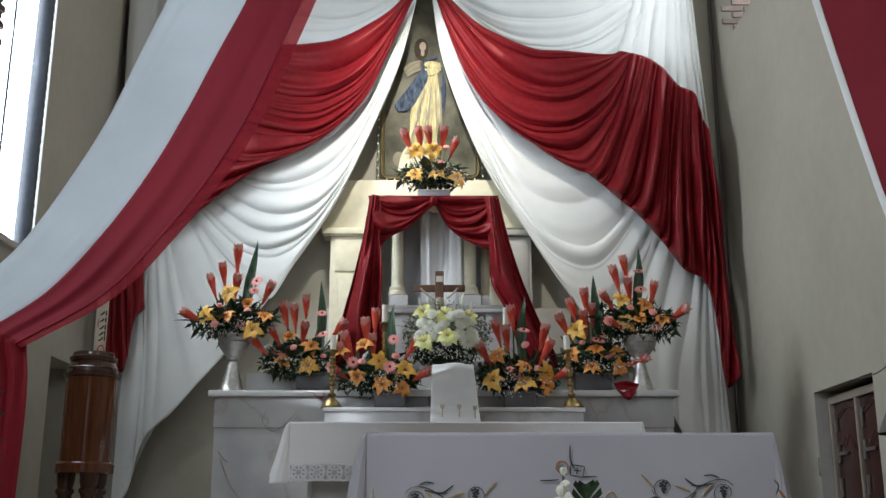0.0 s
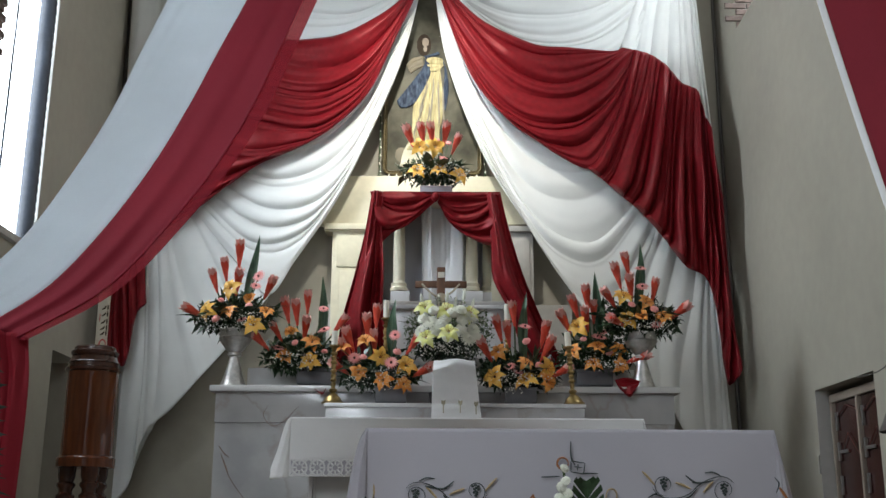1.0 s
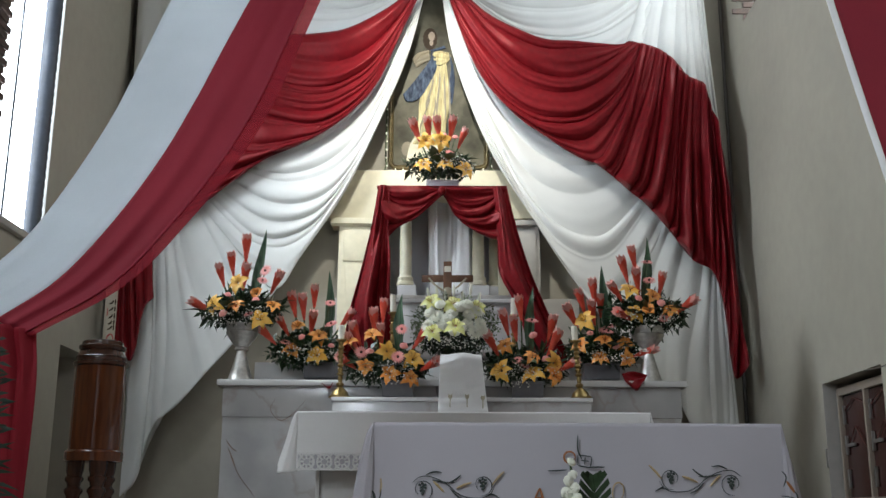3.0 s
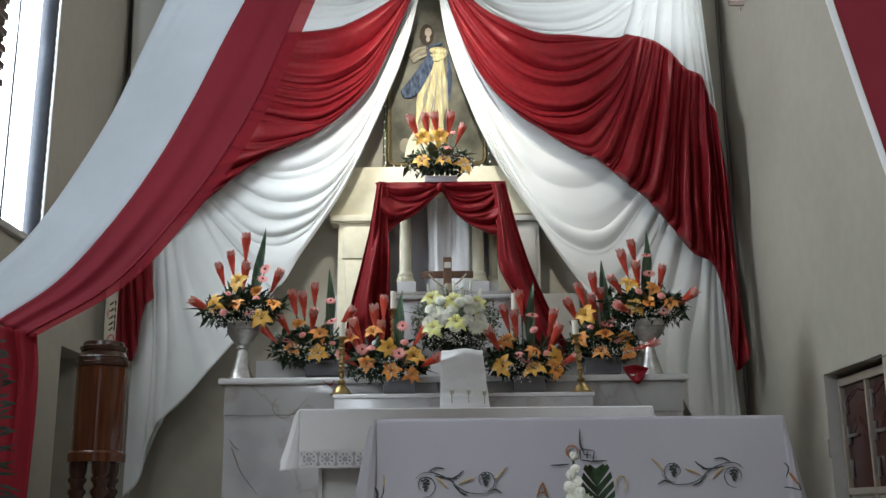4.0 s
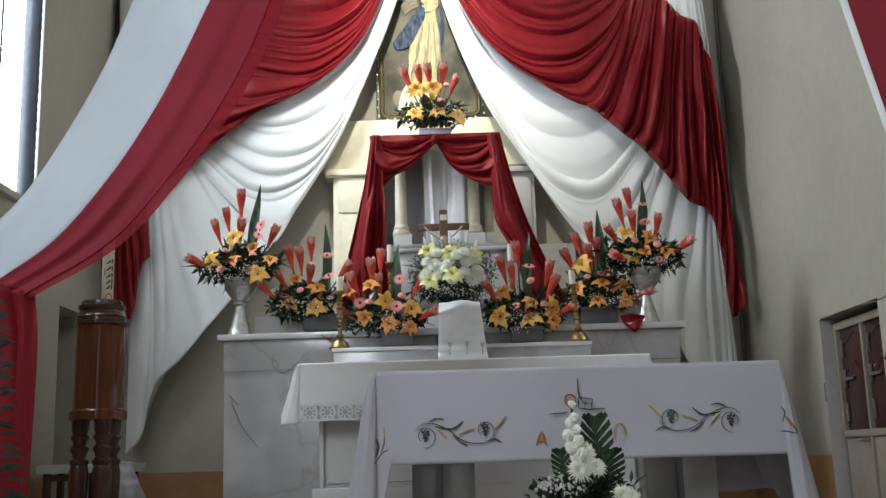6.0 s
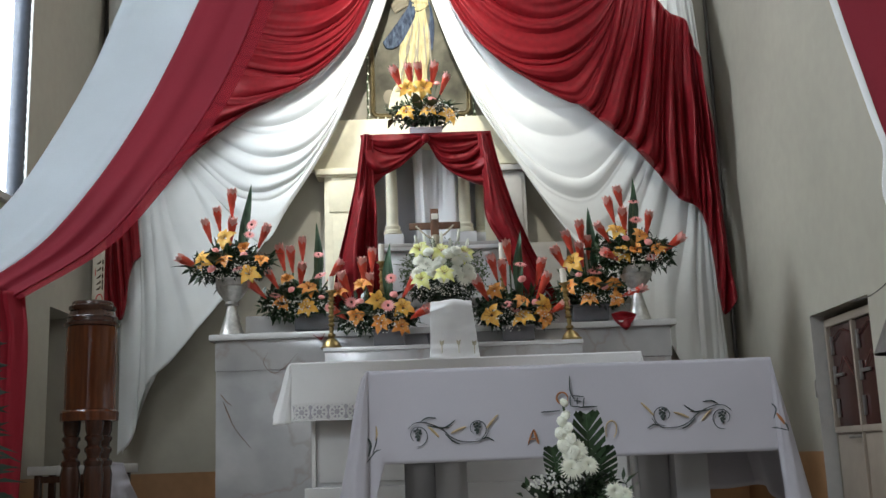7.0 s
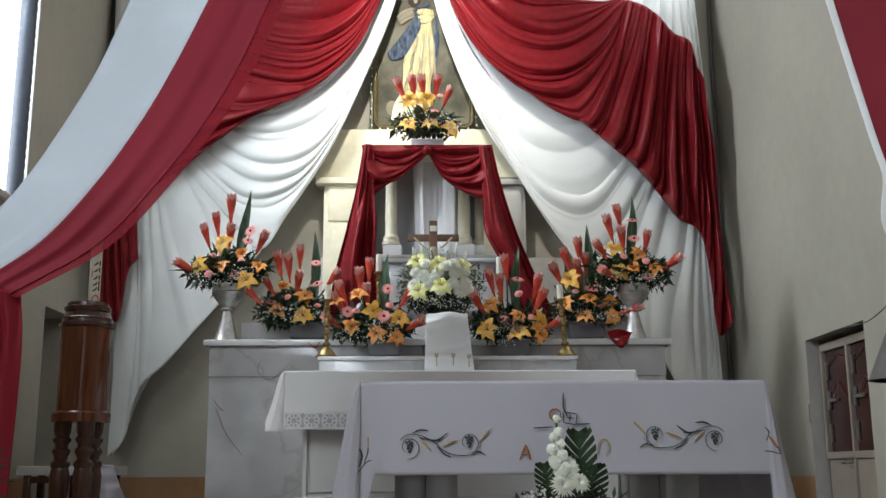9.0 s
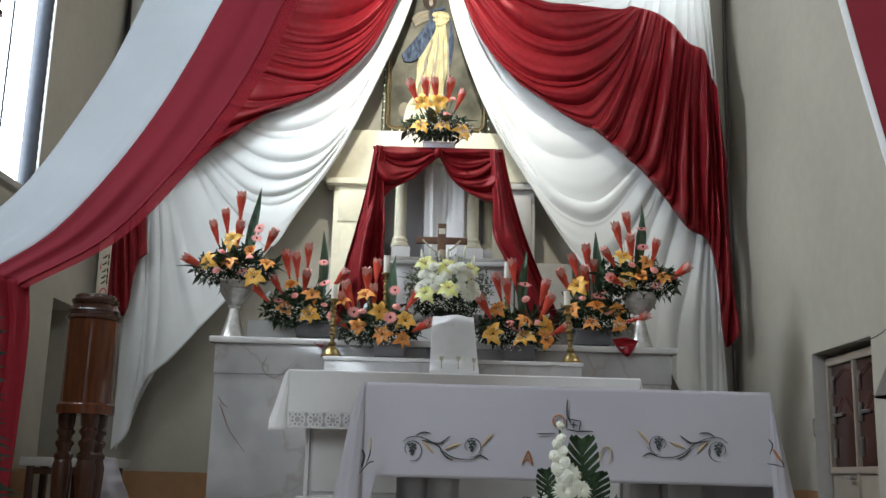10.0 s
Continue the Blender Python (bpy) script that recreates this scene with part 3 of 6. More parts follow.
red_left = cloth_part("red_drape", folded(9.94, (
    [(-0.27, 7.06), (-0.50, 6.73), (-0.79, 6.51), (-1.08, 6.36), (-1.31, 6.31), (-1.66, 6.29), (-2.13, 6.35)],
    [(-0.27, 7.02), (-0.50, 6.51), (-0.79, 6.10), (-1.06, 5.89), (-1.35, 5.81), (-1.70, 5.84), (-2.26, 6.03)],
    [(-0.27, 7.00), (-0.52, 6.41), (-0.80, 5.92), (-1.09, 5.69), (-1.37, 5.60), (-1.78, 5.66), (-2.36, 5.84)],
    [(-0.27, 6.98), (-0.53, 6.35), (-0.80, 5.81), (-1.08, 5.54), (-1.39, 5.41), (-1.83, 5.47), (-2.44, 5.66)],
    [(-0.26, 6.96), (-0.54, 6.30), (-0.78, 5.77), (-1.05, 5.44), (-1.39, 5.27), (-1.88, 5.32), (-2.51, 5.44)],
    [(-0.26, 6.93), (-0.55, 6.25), (-0.77, 5.74), (-1.05, 5.41), (-1.36, 5.18), (-1.72, 5.03), (-2.06, 4.99), (-2.52, 5.20)]),
    8, 0.45, 5, crease=0.7, fine=0.3), RED_SATIN, None, "crimson satin swag with soft curved folds", category="drape", group="altar drapery")
cloth_part("fall", folded(9.97, (
    [(-1.28, 5.33), (-1.80, 5.39), (-2.44, 5.55)],
    [(-1.33, 5.21), (-1.90, 5.11), (-2.53, 5.18)],
    [(-1.61, 5.06), (-2.06, 4.91), (-2.67, 4.76)],
    [(-1.89, 4.94), (-2.22, 4.70), (-2.82, 4.47)],
    [(-2.17, 4.75), (-2.43, 4.50), (-2.97, 4.12)]),
    5, 0.5, 6, 70, 70, crease=0.8), RED_SATIN, red_left, "gathered end behind the sash")
cloth_part("tail", folded(9.97, (
    [(-3.33, 4.18), (-3.28, 3.44), (-3.27, 3.00)],
    [(-3.25, 4.21), (-3.17, 3.39), (-3.12, 2.92)],
    [(-3.16, 4.24), (-3.07, 3.33), (-3.04, 2.95)],
    [(-3.07, 4.29), (-3.00, 3.61), (-2.98, 3.39)],
    [(-2.96, 4.35), (-2.92, 3.78), (-2.89, 3.52)]),
    5, 0.5, 7, 70, 70, crease=0.8, ease=0.02), RED_SATIN, red_left, "hanging tail end")
red_right = cloth_part("red_drape", folded(9.9, (
    [(1.82, 6.20), (1.69, 6.16), (1.25, 6.20), (0.96, 6.22), (0.68, 6.33), (0.39, 6.49), (0.18, 6.68), (-0.08, 6.97)],
    [(1.87, 6.19), (1.56, 5.98), (1.24, 5.85), (0.93, 5.87), (0.64, 6.03), (0.35, 6.32), (0.11, 6.65), (-0.09, 6.97)],
    [(1.94, 6.17), (1.64, 5.73), (1.29, 5.49), (0.89, 5.49), (0.61, 5.64), (0.35, 5.95), (0.09, 6.42), (-0.10, 6.94)],
    [(1.98, 6.16), (1.69, 5.61), (1.34, 5.28), (0.97, 5.26), (0.69, 5.41), (0.44, 5.64), (0.16, 6.17), (-0.11, 6.92)],
    [(2.03, 6.15), (1.79, 5.49), (1.55, 4.96), (1.41, 4.89), (1.16, 5.01), (0.94, 5.17), (0.66, 5.38), (0.26, 5.89), (-0.11, 6.91)]),
    7, 0.40, 14, 150, 180, crease=0.7, fine=0.35), RED_SATIN, None, "crimson satin swag falling in straight folds beside the wall", category="drape", group="altar drapery")
cloth_part("fall", folded(9.88, (
    [(1.93, 6.17), (1.75, 5.48), (1.53, 5.00), (1.41, 4.89)],
    [(2.05, 6.13), (1.87, 5.45), (1.69, 4.91), (1.58, 4.75)],
    [(2.13, 6.09), (2.02, 5.39), (1.88, 4.79), (1.75, 4.59)],
    [(2.25, 5.99), (2.13, 5.21), (2.01, 4.62), (1.91, 4.45)],
    [(2.38, 5.82), (2.26, 5.03), (2.18, 4.33), (2.13, 4.18)],
    [(2.47, 5.77), (2.40, 4.91), (2.36, 4.15), (2.33, 3.90)],
    [(2.55, 5.72), (2.53, 4.91), (2.51, 4.15), (2.53, 3.77)],
    [(2.59, 5.54), (2.61, 4.62), (2.62, 3.76), (2.61, 3.43)],
    [(2.63, 5.32), (2.68, 4.44), (2.70, 3.54), (2.67, 2.76)],
    [(2.68, 4.91), (2.73, 4.10), (2.77, 3.32), (2.81, 2.94)]),
    15, 0.85, 11, 130, 260, crease=0.75, ease=0.03), RED_SATIN, red_right, "straight falling folds")
top_left = cloth_part("white_drape", folded(10.12, (
    [(-0.30, 7.50), (-0.64, 7.64), (-1.13, 7.71), (-1.86, 7.77)],
    [(-0.29, 7.23), (-0.63, 6.96), (-1.10, 6.80), (-1.83, 6.90)],
    [(-0.28, 7.20), (-0.56, 6.86), (-1.10, 6.60), (-1.88, 6.63)],
    [(-0.28, 7.18), (-0.50, 6.78), (-1.09, 6.32), (-1.98, 6.24)]),
    6, 0.24, 21, 70, 100, crease=1.1), WHITE_DRAPE, None, "white cloth drape above the crimson swag", category="drape", group="altar drapery")
top_right = cloth_part("white_drape", folded(10.12, (
    [(-0.05, 7.50), (0.40, 7.64), (1.02, 7.71), (1.82, 7.77), (2.56, 7.91)],
    [(-0.05, 7.20), (0.34, 6.96), (0.82, 6.83), (1.60, 6.90), (2.47, 7.43)],
    [(-0.07, 7.16), (0.31, 6.80), (0.81, 6.60), (1.53, 6.67), (2.40, 7.23)],
    [(-0.07, 7.15), (0.28, 6.73), (0.81, 6.40), (1.52, 6.44), (2.30, 7.03)],
    [(-0.08, 7.14), (0.25, 6.68), (0.86, 6.26), (1.63, 6.21), (2.25, 6.76)],
    [(-0.08, 7.12), (0.22, 6.63), (0.92, 6.11), (1.75, 6.05), (2.18, 6.50)]),
    8, 0.26, 31, 100, 130, crease=1.1), WHITE_DRAPE, None, "white cloth drape above the crimson swag", category="drape", group="altar drapery")
cloth_part("fall", folded(10.11, (
    [(2.24, 7.70), (2.02, 6.89), (1.78, 6.14)],
    [(2.36, 7.70), (2.25, 6.76), (2.15, 5.98)],
    [(2.48, 7.70), (2.45, 6.50), (2.43, 5.73)],
    [(2.57, 7.70), (2.59, 6.37), (2.64, 5.36)],
    [(2.61, 7.70), (2.68, 6.24), (2.77, 4.75)]),
    8, 0.28, 33, 80, 120, crease=1.1, ease=0.02), WHITE_DRAPE, top_right, "straight falling end")
tail_white = cloth_part("white_drape", drape(
    [(-3.368, 10.240, 7.094), (-3.340, 10.240, 5.784), (-3.236, 10.240, 3.841), (-3.101, 10.240, 1.645)],
    [(-2.221, 10.240, 7.094), (-2.156, 10.240, 5.784), (-2.197, 10.240, 4.311), (-2.519, 10.240, 3.045)],
    5, 0.4, 41, 60, 60, 0.5), WHITE_DRAPE, None, "straight white drape hung beside the corner", category="drape", group="altar drapery")

for ob, hx, hy, hz_ in ((red_left, -0.24, 9.94, 7.3), (red_right, -0.12, 9.90, 7.2), (tail_white, -2.8, 10.24, 7.05), (top_left, -0.26, 10.12, 7.3), (top_right, 1.9, 10.12, 7.2), (white_left, -0.21, 10.08, 7.1), (white_right, -0.14, 10.08, 7.1)):
    part("hook", tube([(hx, hy - 0.01, hz_), (hx, YB + 0.02, hz_)], 0.006, 6), STEEL, ob, "thin steel wall hook")

# ---- sashes across the chancel arch ----
sash_left = empty("sash", (-1.210, 4.400, 3.019), label="broad white and red sash swooping down to a post", category="sash", group="arch sashes")
cloth_part("white_band", drape(
    [(-1.375, 5.200, 4.583), (-1.444, 5.000, 4.166), (-1.513, 4.800, 3.734), (-1.572, 4.600, 3.325), (-1.655, 4.400, 2.953), (-1.743, 4.200, 2.628), (-1.866, 4.100, 2.437), (-1.985, 4.000, 2.313)],
    [(-0.946, 5.200, 4.583), (-1.022, 5.000, 4.166), (-1.113, 4.800, 3.765), (-1.199, 4.600, 3.368), (-1.289, 4.400, 3.006), (-1.396, 4.200, 2.677), (-1.569, 4.100, 2.403), (-1.755, 4.000, 2.218)],
    1.6, 0.10, 51, 90, 50, 1.0), WHITE_SASH, sash_left, "sheer white band")
BAND_IN = [(-0.953, 5.205, 4.586), (-1.029, 5.005, 4.169), (-1.120, 4.805, 3.767), (-1.206, 4.605, 3.370), (-1.296, 4.405, 3.007), (-1.402, 4.205, 2.679), (-1.575, 4.105, 2.404), (-1.766, 4.000, 2.218)]
BAND_OUT = [(-0.582, 5.200, 4.583), (-0.665, 5.000, 4.166), (-0.743, 4.800, 3.780), (-0.833, 4.600, 3.368), (-0.947, 4.400, 3.006), (-1.095, 4.200, 2.672), (-1.307, 4.100, 2.380), (-1.618, 4.000, 2.158)]
BAND_MID = [Vector(p).lerp(Vector(q), 0.80) for p, q in zip(BAND_IN, BAND_OUT)]
cloth_part("red_band", drape(BAND_IN, BAND_MID, 1.6, 0.14, 57, 90, 50, 1.0), RED_SASH, sash_left, "dull red band")
cloth_part("sheer_edge", drape([p + Vector((-0.004, 0.006, 0)) for p in BAND_MID], BAND_OUT, 0.5, 0.05, 58, 90, 16, 1.0), RED_SHEER, sash_left, "single sheer layer along the edge", thick=0.001)
cloth_part("red_tail", drape(
    [(-1.963, 4.020, 2.239), (-1.916, 4.020, 1.848), (-1.95, 4.02, 0.61)], [(-1.613, 4.020, 2.181), (-1.592, 4.020, 1.848), (-1.63, 4.02, 0.61)],
    2.5, 0.4, 61, 40, 40, 0.8), RED_TAIL, sash_left, "red tail hanging straight down")
sash_right = empty("sash", (1.944, 4.400, 3.287), label="broad red sash with a white edge crossing the arch", category="sash", group="arch sashes")
# bright opaque linen instead of WHITE_SASH puts the light on this edge into its colour
cloth_part("white_band", drape(
    [(1.891, 5.000, 4.465), (1.862, 4.800, 4.059), (1.868, 4.600, 3.540), (1.867, 4.400, 3.085), (1.852, 4.200, 2.726), (1.881, 4.000, 2.324), (2.90, 3.4, 2.2)],
    [(1.927, 5.000, 4.465), (1.896, 4.800, 4.059), (1.899, 4.600, 3.554), (1.896, 4.400, 3.098), (1.879, 4.200, 2.738), (1.904, 4.000, 2.336), (2.905, 3.4, 2.23)],
    1, 0.1, 63, 60, 8, 0.5), COVER, sash_right, "narrow white edge")
cloth_part("red_band", drape(
    [(1.926, 5.004, 4.467), (1.895, 4.804, 4.061), (1.898, 4.604, 3.556), (1.895, 4.404, 3.100), (1.879, 4.204, 2.740), (1.906, 4.004, 2.337), (2.905, 3.404, 2.23)],
    [(2.578, 5.000, 4.465), (2.498, 4.800, 4.059), (2.435, 4.600, 3.627), (2.390, 4.400, 3.205), (2.367, 4.200, 2.875), (2.379, 4.000, 2.575), (2.915, 3.4, 2.9)],
    2.2, 0.25, 65, 60, 40, 1.0), RED_SASH, sash_right, "dull red band")


# ---- the framed picture ----
def rounded_frame(x0, x1, z0, z1, y, r, w, deep):
    bm = bmesh.new()
    loop = []
    for cx, cz, a0 in ((x1 - r, z0 + r, -90), (x1 - r, z1 - r, 0), (x0 + r, z1 - r, 90), (x0 + r, z0 + r, 180)):
        for k in range(7):
            a = radians(a0 + 15 * k)
            loop.append((cx, cz, math.cos(a), math.sin(a)))
    rings = []
    for off, dy in ((0, 0), (0, -deep), (w * 0.25, -deep * 1.3), (w * 0.6, -deep * 0.9), (w * 0.8, -deep * 1.1), (w, -deep * 0.7), (w, 0)):
        rings.append([bm.verts.new((cx + (r - off) * c, y + dy, cz + (r - off) * s)) for cx, cz, c, s in loop])
    n = len(loop)
    for a, b in zip(rings, rings[1:]):
        for k in range(n):
            bm.faces.new((a[k], a[(k + 1) % n], b[(k + 1) % n], b[k]))
    bmesh.ops.recalc_face_normals(bm, faces=bm.faces)
    return bm


PA, PB = Vector((-0.654, 10.300, 4.945)), Vector((0.385, 10.300, 4.945))
picture = empty("picture", PA, label="gilt-framed devotional painting with a plain robed figure", category="picture")
PX0, PX1, PZ0, PZ1 = PA.x, PB.x, PA.z, 7.05
part("frame", rounded_frame(PX0, PX1, PZ0, PZ1, 10.33, 0.09, 0.05, 0.04), GILT, picture, "worn gilt frame with rounded corners")
part("canvas", box(PX0 + 0.02, PX1 - 0.02, 10.305, 10.32, PZ0 + 0.03, PZ1 - 0.03), CANVAS, picture, "dark painted ground")
bulbs = bmesh.new()
for i in range(46):
    k = i / 45
    z = PZ0 + 0.05 + abs(0.5 - k) * 1.6 - 0.0
    x = PX0 - 0.02 if k < 0.36 else PX1 + 0.02 if k > 0.64 else PX0 + (PX1 - PX0) * (k - 0.36) / 0.28
    z = PZ0 - 0.02 if 0.36 <= k <= 0.64 else PZ0 + (0.36 - k if k < 0.36 else k - 0.64) * 4.0
    lathe([(0, 0), (0.009, 0.006), (0.006, 0.022), (0, 0.03)], 6, (x + random.uniform(-0.01, 0.01), 10.28, z), bulbs)
part("string_lights", bulbs, WHITE_PETAL, picture, "unlit string of tiny bulbs round the frame", kind="stuff")
part("wire", tube([(PX0 - 0.02, 10.29, PZ0 + 1.2), (PX0 - 0.025, 10.29, PZ0 + 0.4), (PX0 - 0.02, 10.29, PZ0 + 0.06), (PX0 + 0.06, 10.29, PZ0 - 0.02), (PX1 - 0.06, 10.29, PZ0 - 0.02), (PX1 + 0.02, 10.29, PZ0 + 0.06), (PX1 + 0.025, 10.29, PZ0 + 0.5)], 0.006, 6, 60), STEM, picture, "green light cord")


cloth_part("robe", folded(10.3, (
    [(-0.17, 6.10), (-0.28, 5.90), (-0.34, 5.68), (-0.35, 5.45), (-0.41, 5.22)],
    [(-0.11, 6.10), (-0.16, 5.85), (-0.20, 5.64), (-0.21, 5.43), (-0.28, 5.22)],
    [(-0.06, 6.13), (-0.03, 5.85), (-0.03, 5.60), (-0.06, 5.43), (-0.06, 5.22)]),
    6, 0.22, 71, 60, 70, slack=0.0, ease=0.02), ROBE, picture, "cream painted robe", thick=0.002)
cloth_part("cloud", folded(10.301, (
    [(-0.35, 5.35), (-0.43, 5.22), (-0.47, 5.04)],
    [(-0.26, 5.35), (-0.32, 5.18), (-0.34, 5.02)],
    [(-0.06, 5.35), (-0.06, 5.18), (-0.02, 5.01)]),
    5, 0.12, 73, 30, 50, slack=0.0), CLOUD, picture, "pale painted cloud", thick=0.002)
cloth_part("sleeve", folded(10.297, (
    [(-0.24, 6.28), (-0.35, 6.25), (-0.42, 6.18)],
    [(-0.24, 6.23), (-0.33, 6.20), (-0.40, 6.13)],
    [(-0.23, 6.17), (-0.30, 6.13), (-0.37, 6.08)]),
    3, 0.2, 75, 30, 30, slack=0.0), ROBE_SHADE, picture, "", thick=0.002)
cloth_part("sleeve", folded(10.297, (
    [(-0.23, 6.27), (-0.12, 6.27), (-0.03, 6.25)],
    [(-0.21, 6.21), (-0.11, 6.21), (-0.01, 6.20)],
    [(-0.17, 6.10), (-0.10, 6.11), (-0.05, 6.13)]),
    4, 0.25, 76, 30, 30, slack=0.0), ROBE, picture, "", thick=0.002)
cloth_part("mantle", folded(10.296, (
    [(-0.22, 6.28), (-0.23, 6.17), (-0.34, 6.00), (-0.45, 5.85), (-0.51, 5.77)],
    [(-0.19, 6.24), (-0.20, 6.11), (-0.28, 5.94), (-0.39, 5.79), (-0.48, 5.70)],
    [(-0.16, 6.15), (-0.17, 6.04), (-0.25, 5.87), (-0.33, 5.74), (-0.41, 5.69)]),
    5, 0.22, 77, 50, 50, slack=0.0), MANTLE, picture, "blue painted mantle", thick=0.002)
cloth_part("mantle", folded(10.296, (
    [(-0.03, 6.25), (-0.01, 6.07), (-0.03, 5.85), (-0.02, 5.67)],
    [(-0.00, 6.15), (0.02, 6.00), (0.00, 5.81), (-0.01, 5.67)],
    [(0.01, 6.13), (0.03, 5.94), (0.02, 5.79), (-0.00, 5.66)]),
    3, 0.2, 79, 40, 30, slack=0.0), MANTLE, picture, "", thick=0.002)
cloth_part("scarf", folded(10.292, (
    [(-0.23, 6.28), (-0.16, 6.30), (-0.08, 6.33)],
    [(-0.22, 6.25), (-0.15, 6.27), (-0.06, 6.30)]),
    2, 0.2, 80, 20, 16, slack=0.0), MANTLE, picture, "", thick=0.002)
HC = Vector((-0.22, 10.270, 6.44))


def oval(cx, cz, rx, rz, y):
    return flat_shape([(cx + rx * math.cos(2 * math.pi * k / 28) * (1 + 0.05 * math.sin(3 * k)), cz + rz * math.sin(2 * math.pi * k / 28)) for k in range(28)], y, 0.003)


part("hair", oval(HC.x - 0.012, HC.z - 0.03, 0.076, 0.125, 10.299), UMBER, picture, "dark painted oval")
part("head", oval(HC.x + 0.004, HC.z, 0.036, 0.050, 10.294), FLESH, picture, "plain painted oval")
part("neck", oval(HC.x + 0.002, HC.z - 0.075, 0.020, 0.035, 10.296), FLESH, picture)
part("small_figure", oval(-0.46, 5.17, 0.060, 0.080, 10.300), ROBE_SHADE, picture, "dull brown painted patch")
for k, (x0, z0, x1, z1) in enumerate(((-0.20, 6.02, -0.27, 5.55), (-0.13, 6.05, -0.16, 5.50), (-0.08, 6.02, -0.07, 5.45), (-0.24, 5.80, -0.33, 5.30), (-0.03, 5.95, -0.02, 5.40), (-0.17, 5.75, -0.23, 5.25))):
    part("brush_stroke", flat_shape([(x0, z0), (x0 + 0.012, z0 - 0.1), (x1 + 0.014, z1 + 0.1), (x1, z1), (x1 - 0.004, z1 + 0.12), (x0 - 0.006, z0 - 0.12)], 10.284, 0.002), ROBE_SHADE, picture, "brown brush stroke")


# ---- retable behind the tabernacle ----
def block(name, a, b, y1, mat, parent=None, label="", bevel=0.008, **tags):
    """A block whose front face spans the corners a and b."""
    (x0, y0, z0), (x1, _, z1) = a, b
    return part(name, box(min(x0, x1), max(x0, x1), y0, y1, min(z0, z1), max(z0, z1), bevel), mat, parent, label, **tags)


retable = empty("retable", (-0.134, 10.200, 3.488), label="cream painted stone retable with side pillars and cornice", category="retable")
block("upper_wall", (-1.287, 10.260, 4.411), (1.024, 10.260, 4.925), 10.39, CREAM, retable)
block("cornice", (-1.217, 10.170, 4.327), (-0.649, 10.170, 4.392), 10.39, CREAM, retable, "cream moulded cornice")
block("cornice_bead", (-1.208, 10.200, 4.311), (-0.662, 10.200, 4.341), 10.39, CREAM, retable)
block("pillar", (-1.134, 10.220, 2.601), (-0.686, 10.220, 4.335), 10.39, CREAM, retable)
block("pillar_panel", (-1.053, 10.205, 2.709), (-0.757, 10.205, 3.914), 10.22, CREAM, retable)
block("pillar_panel", (-1.085, 10.205, 3.949), (-0.764, 10.205, 4.277), 10.22, CREAM, retable)
# right pillar and cornice: grey in place of cream paints in their shade
block("cornice", (0.478, 10.180, 4.318), (0.923, 10.180, 4.377), 10.39, GREYSTONE, retable, "moulded cornice with its shade put into the grey colour")
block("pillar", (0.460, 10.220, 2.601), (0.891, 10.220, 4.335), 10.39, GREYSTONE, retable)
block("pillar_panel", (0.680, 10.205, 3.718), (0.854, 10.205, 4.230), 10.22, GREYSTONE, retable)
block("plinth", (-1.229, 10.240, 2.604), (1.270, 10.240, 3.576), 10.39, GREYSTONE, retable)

# ---- tabernacle with its columns ----
hx_l, hx_r = Vector((-0.659, 9.050, 4.355)).x, Vector((0.490, 9.050, 4.355)).x
tabernacle = empty("tabernacle", (-0.081, 9.200, 3.371), label="marble tabernacle with cream columns under a crimson veil", category="tabernacle")
block("base", (-0.573, 9.120, 2.876), (0.655, 9.120, 3.319), 9.7, MARBLE_PLAIN, tabernacle, "white marble base")
block("base_moulding", (-0.616, 9.060, 3.302), (0.701, 9.060, 3.337), 9.7, MARBLE_PLAIN, tabernacle)
block("base_moulding", (-0.599, 9.100, 3.345), (0.680, 9.100, 3.376), 9.7, GREYSTONE, tabernacle)
block("back", (-0.633, 9.620, 3.440), (0.520, 9.620, 4.444), 9.7, CLOTH_GREY, tabernacle, "pale lining")
block("side", (-0.655, 9.250, 3.365), (-0.584, 9.250, 4.363), 9.7, CREAM, tabernacle)
block("side", (0.426, 9.250, 3.365), (0.521, 9.250, 4.363), 9.7, CREAM, tabernacle)
part("roof", box(hx_l, hx_r, 9.08, 9.72, Vector((-0.081, 9.020, 4.361)).z - 0.045, Vector((-0.081, 9.020, 4.361)).z - 0.012, 0.005), CREAM, tabernacle)
cloth_part("curtain", drape([(-0.222, 9.400, 4.399), (-0.209, 9.400, 3.971), (-0.201, 9.400, 3.438)], [(0.201, 9.400, 4.399), (0.189, 9.400, 3.971), (0.186, 9.400, 3.438)], 3, 0.35, 83, 40, 50), COVER, tabernacle, "white inner curtain")


def column(at, top, r):
    h = top - at[2]
    return lathe([(r * 1.6, 0), (r * 1.6, 0.03), (r * 1.35, 0.04), (r * 1.45, 0.07), (r * 1.15, 0.085), (r * 1.08, 0.10), (r * 1.1, h * 0.4), (r * 0.92, h - 0.11), (r * 1.05, h - 0.1), (r * 0.95, h - 0.085), (r * 1.15, h - 0.04), (r * 1.4, h - 0.03), (r * 1.4, h)], 20, at)


TZ = Vector((-0.081, 9.020, 4.361)).z - 0.045
for at in ((-0.415, 9.300, 3.500), (0.246, 9.300, 3.500), (0.403, 9.400, 3.490)):
    part("column", column(at, TZ, 0.05), CREAM, tabernacle, "cream column")
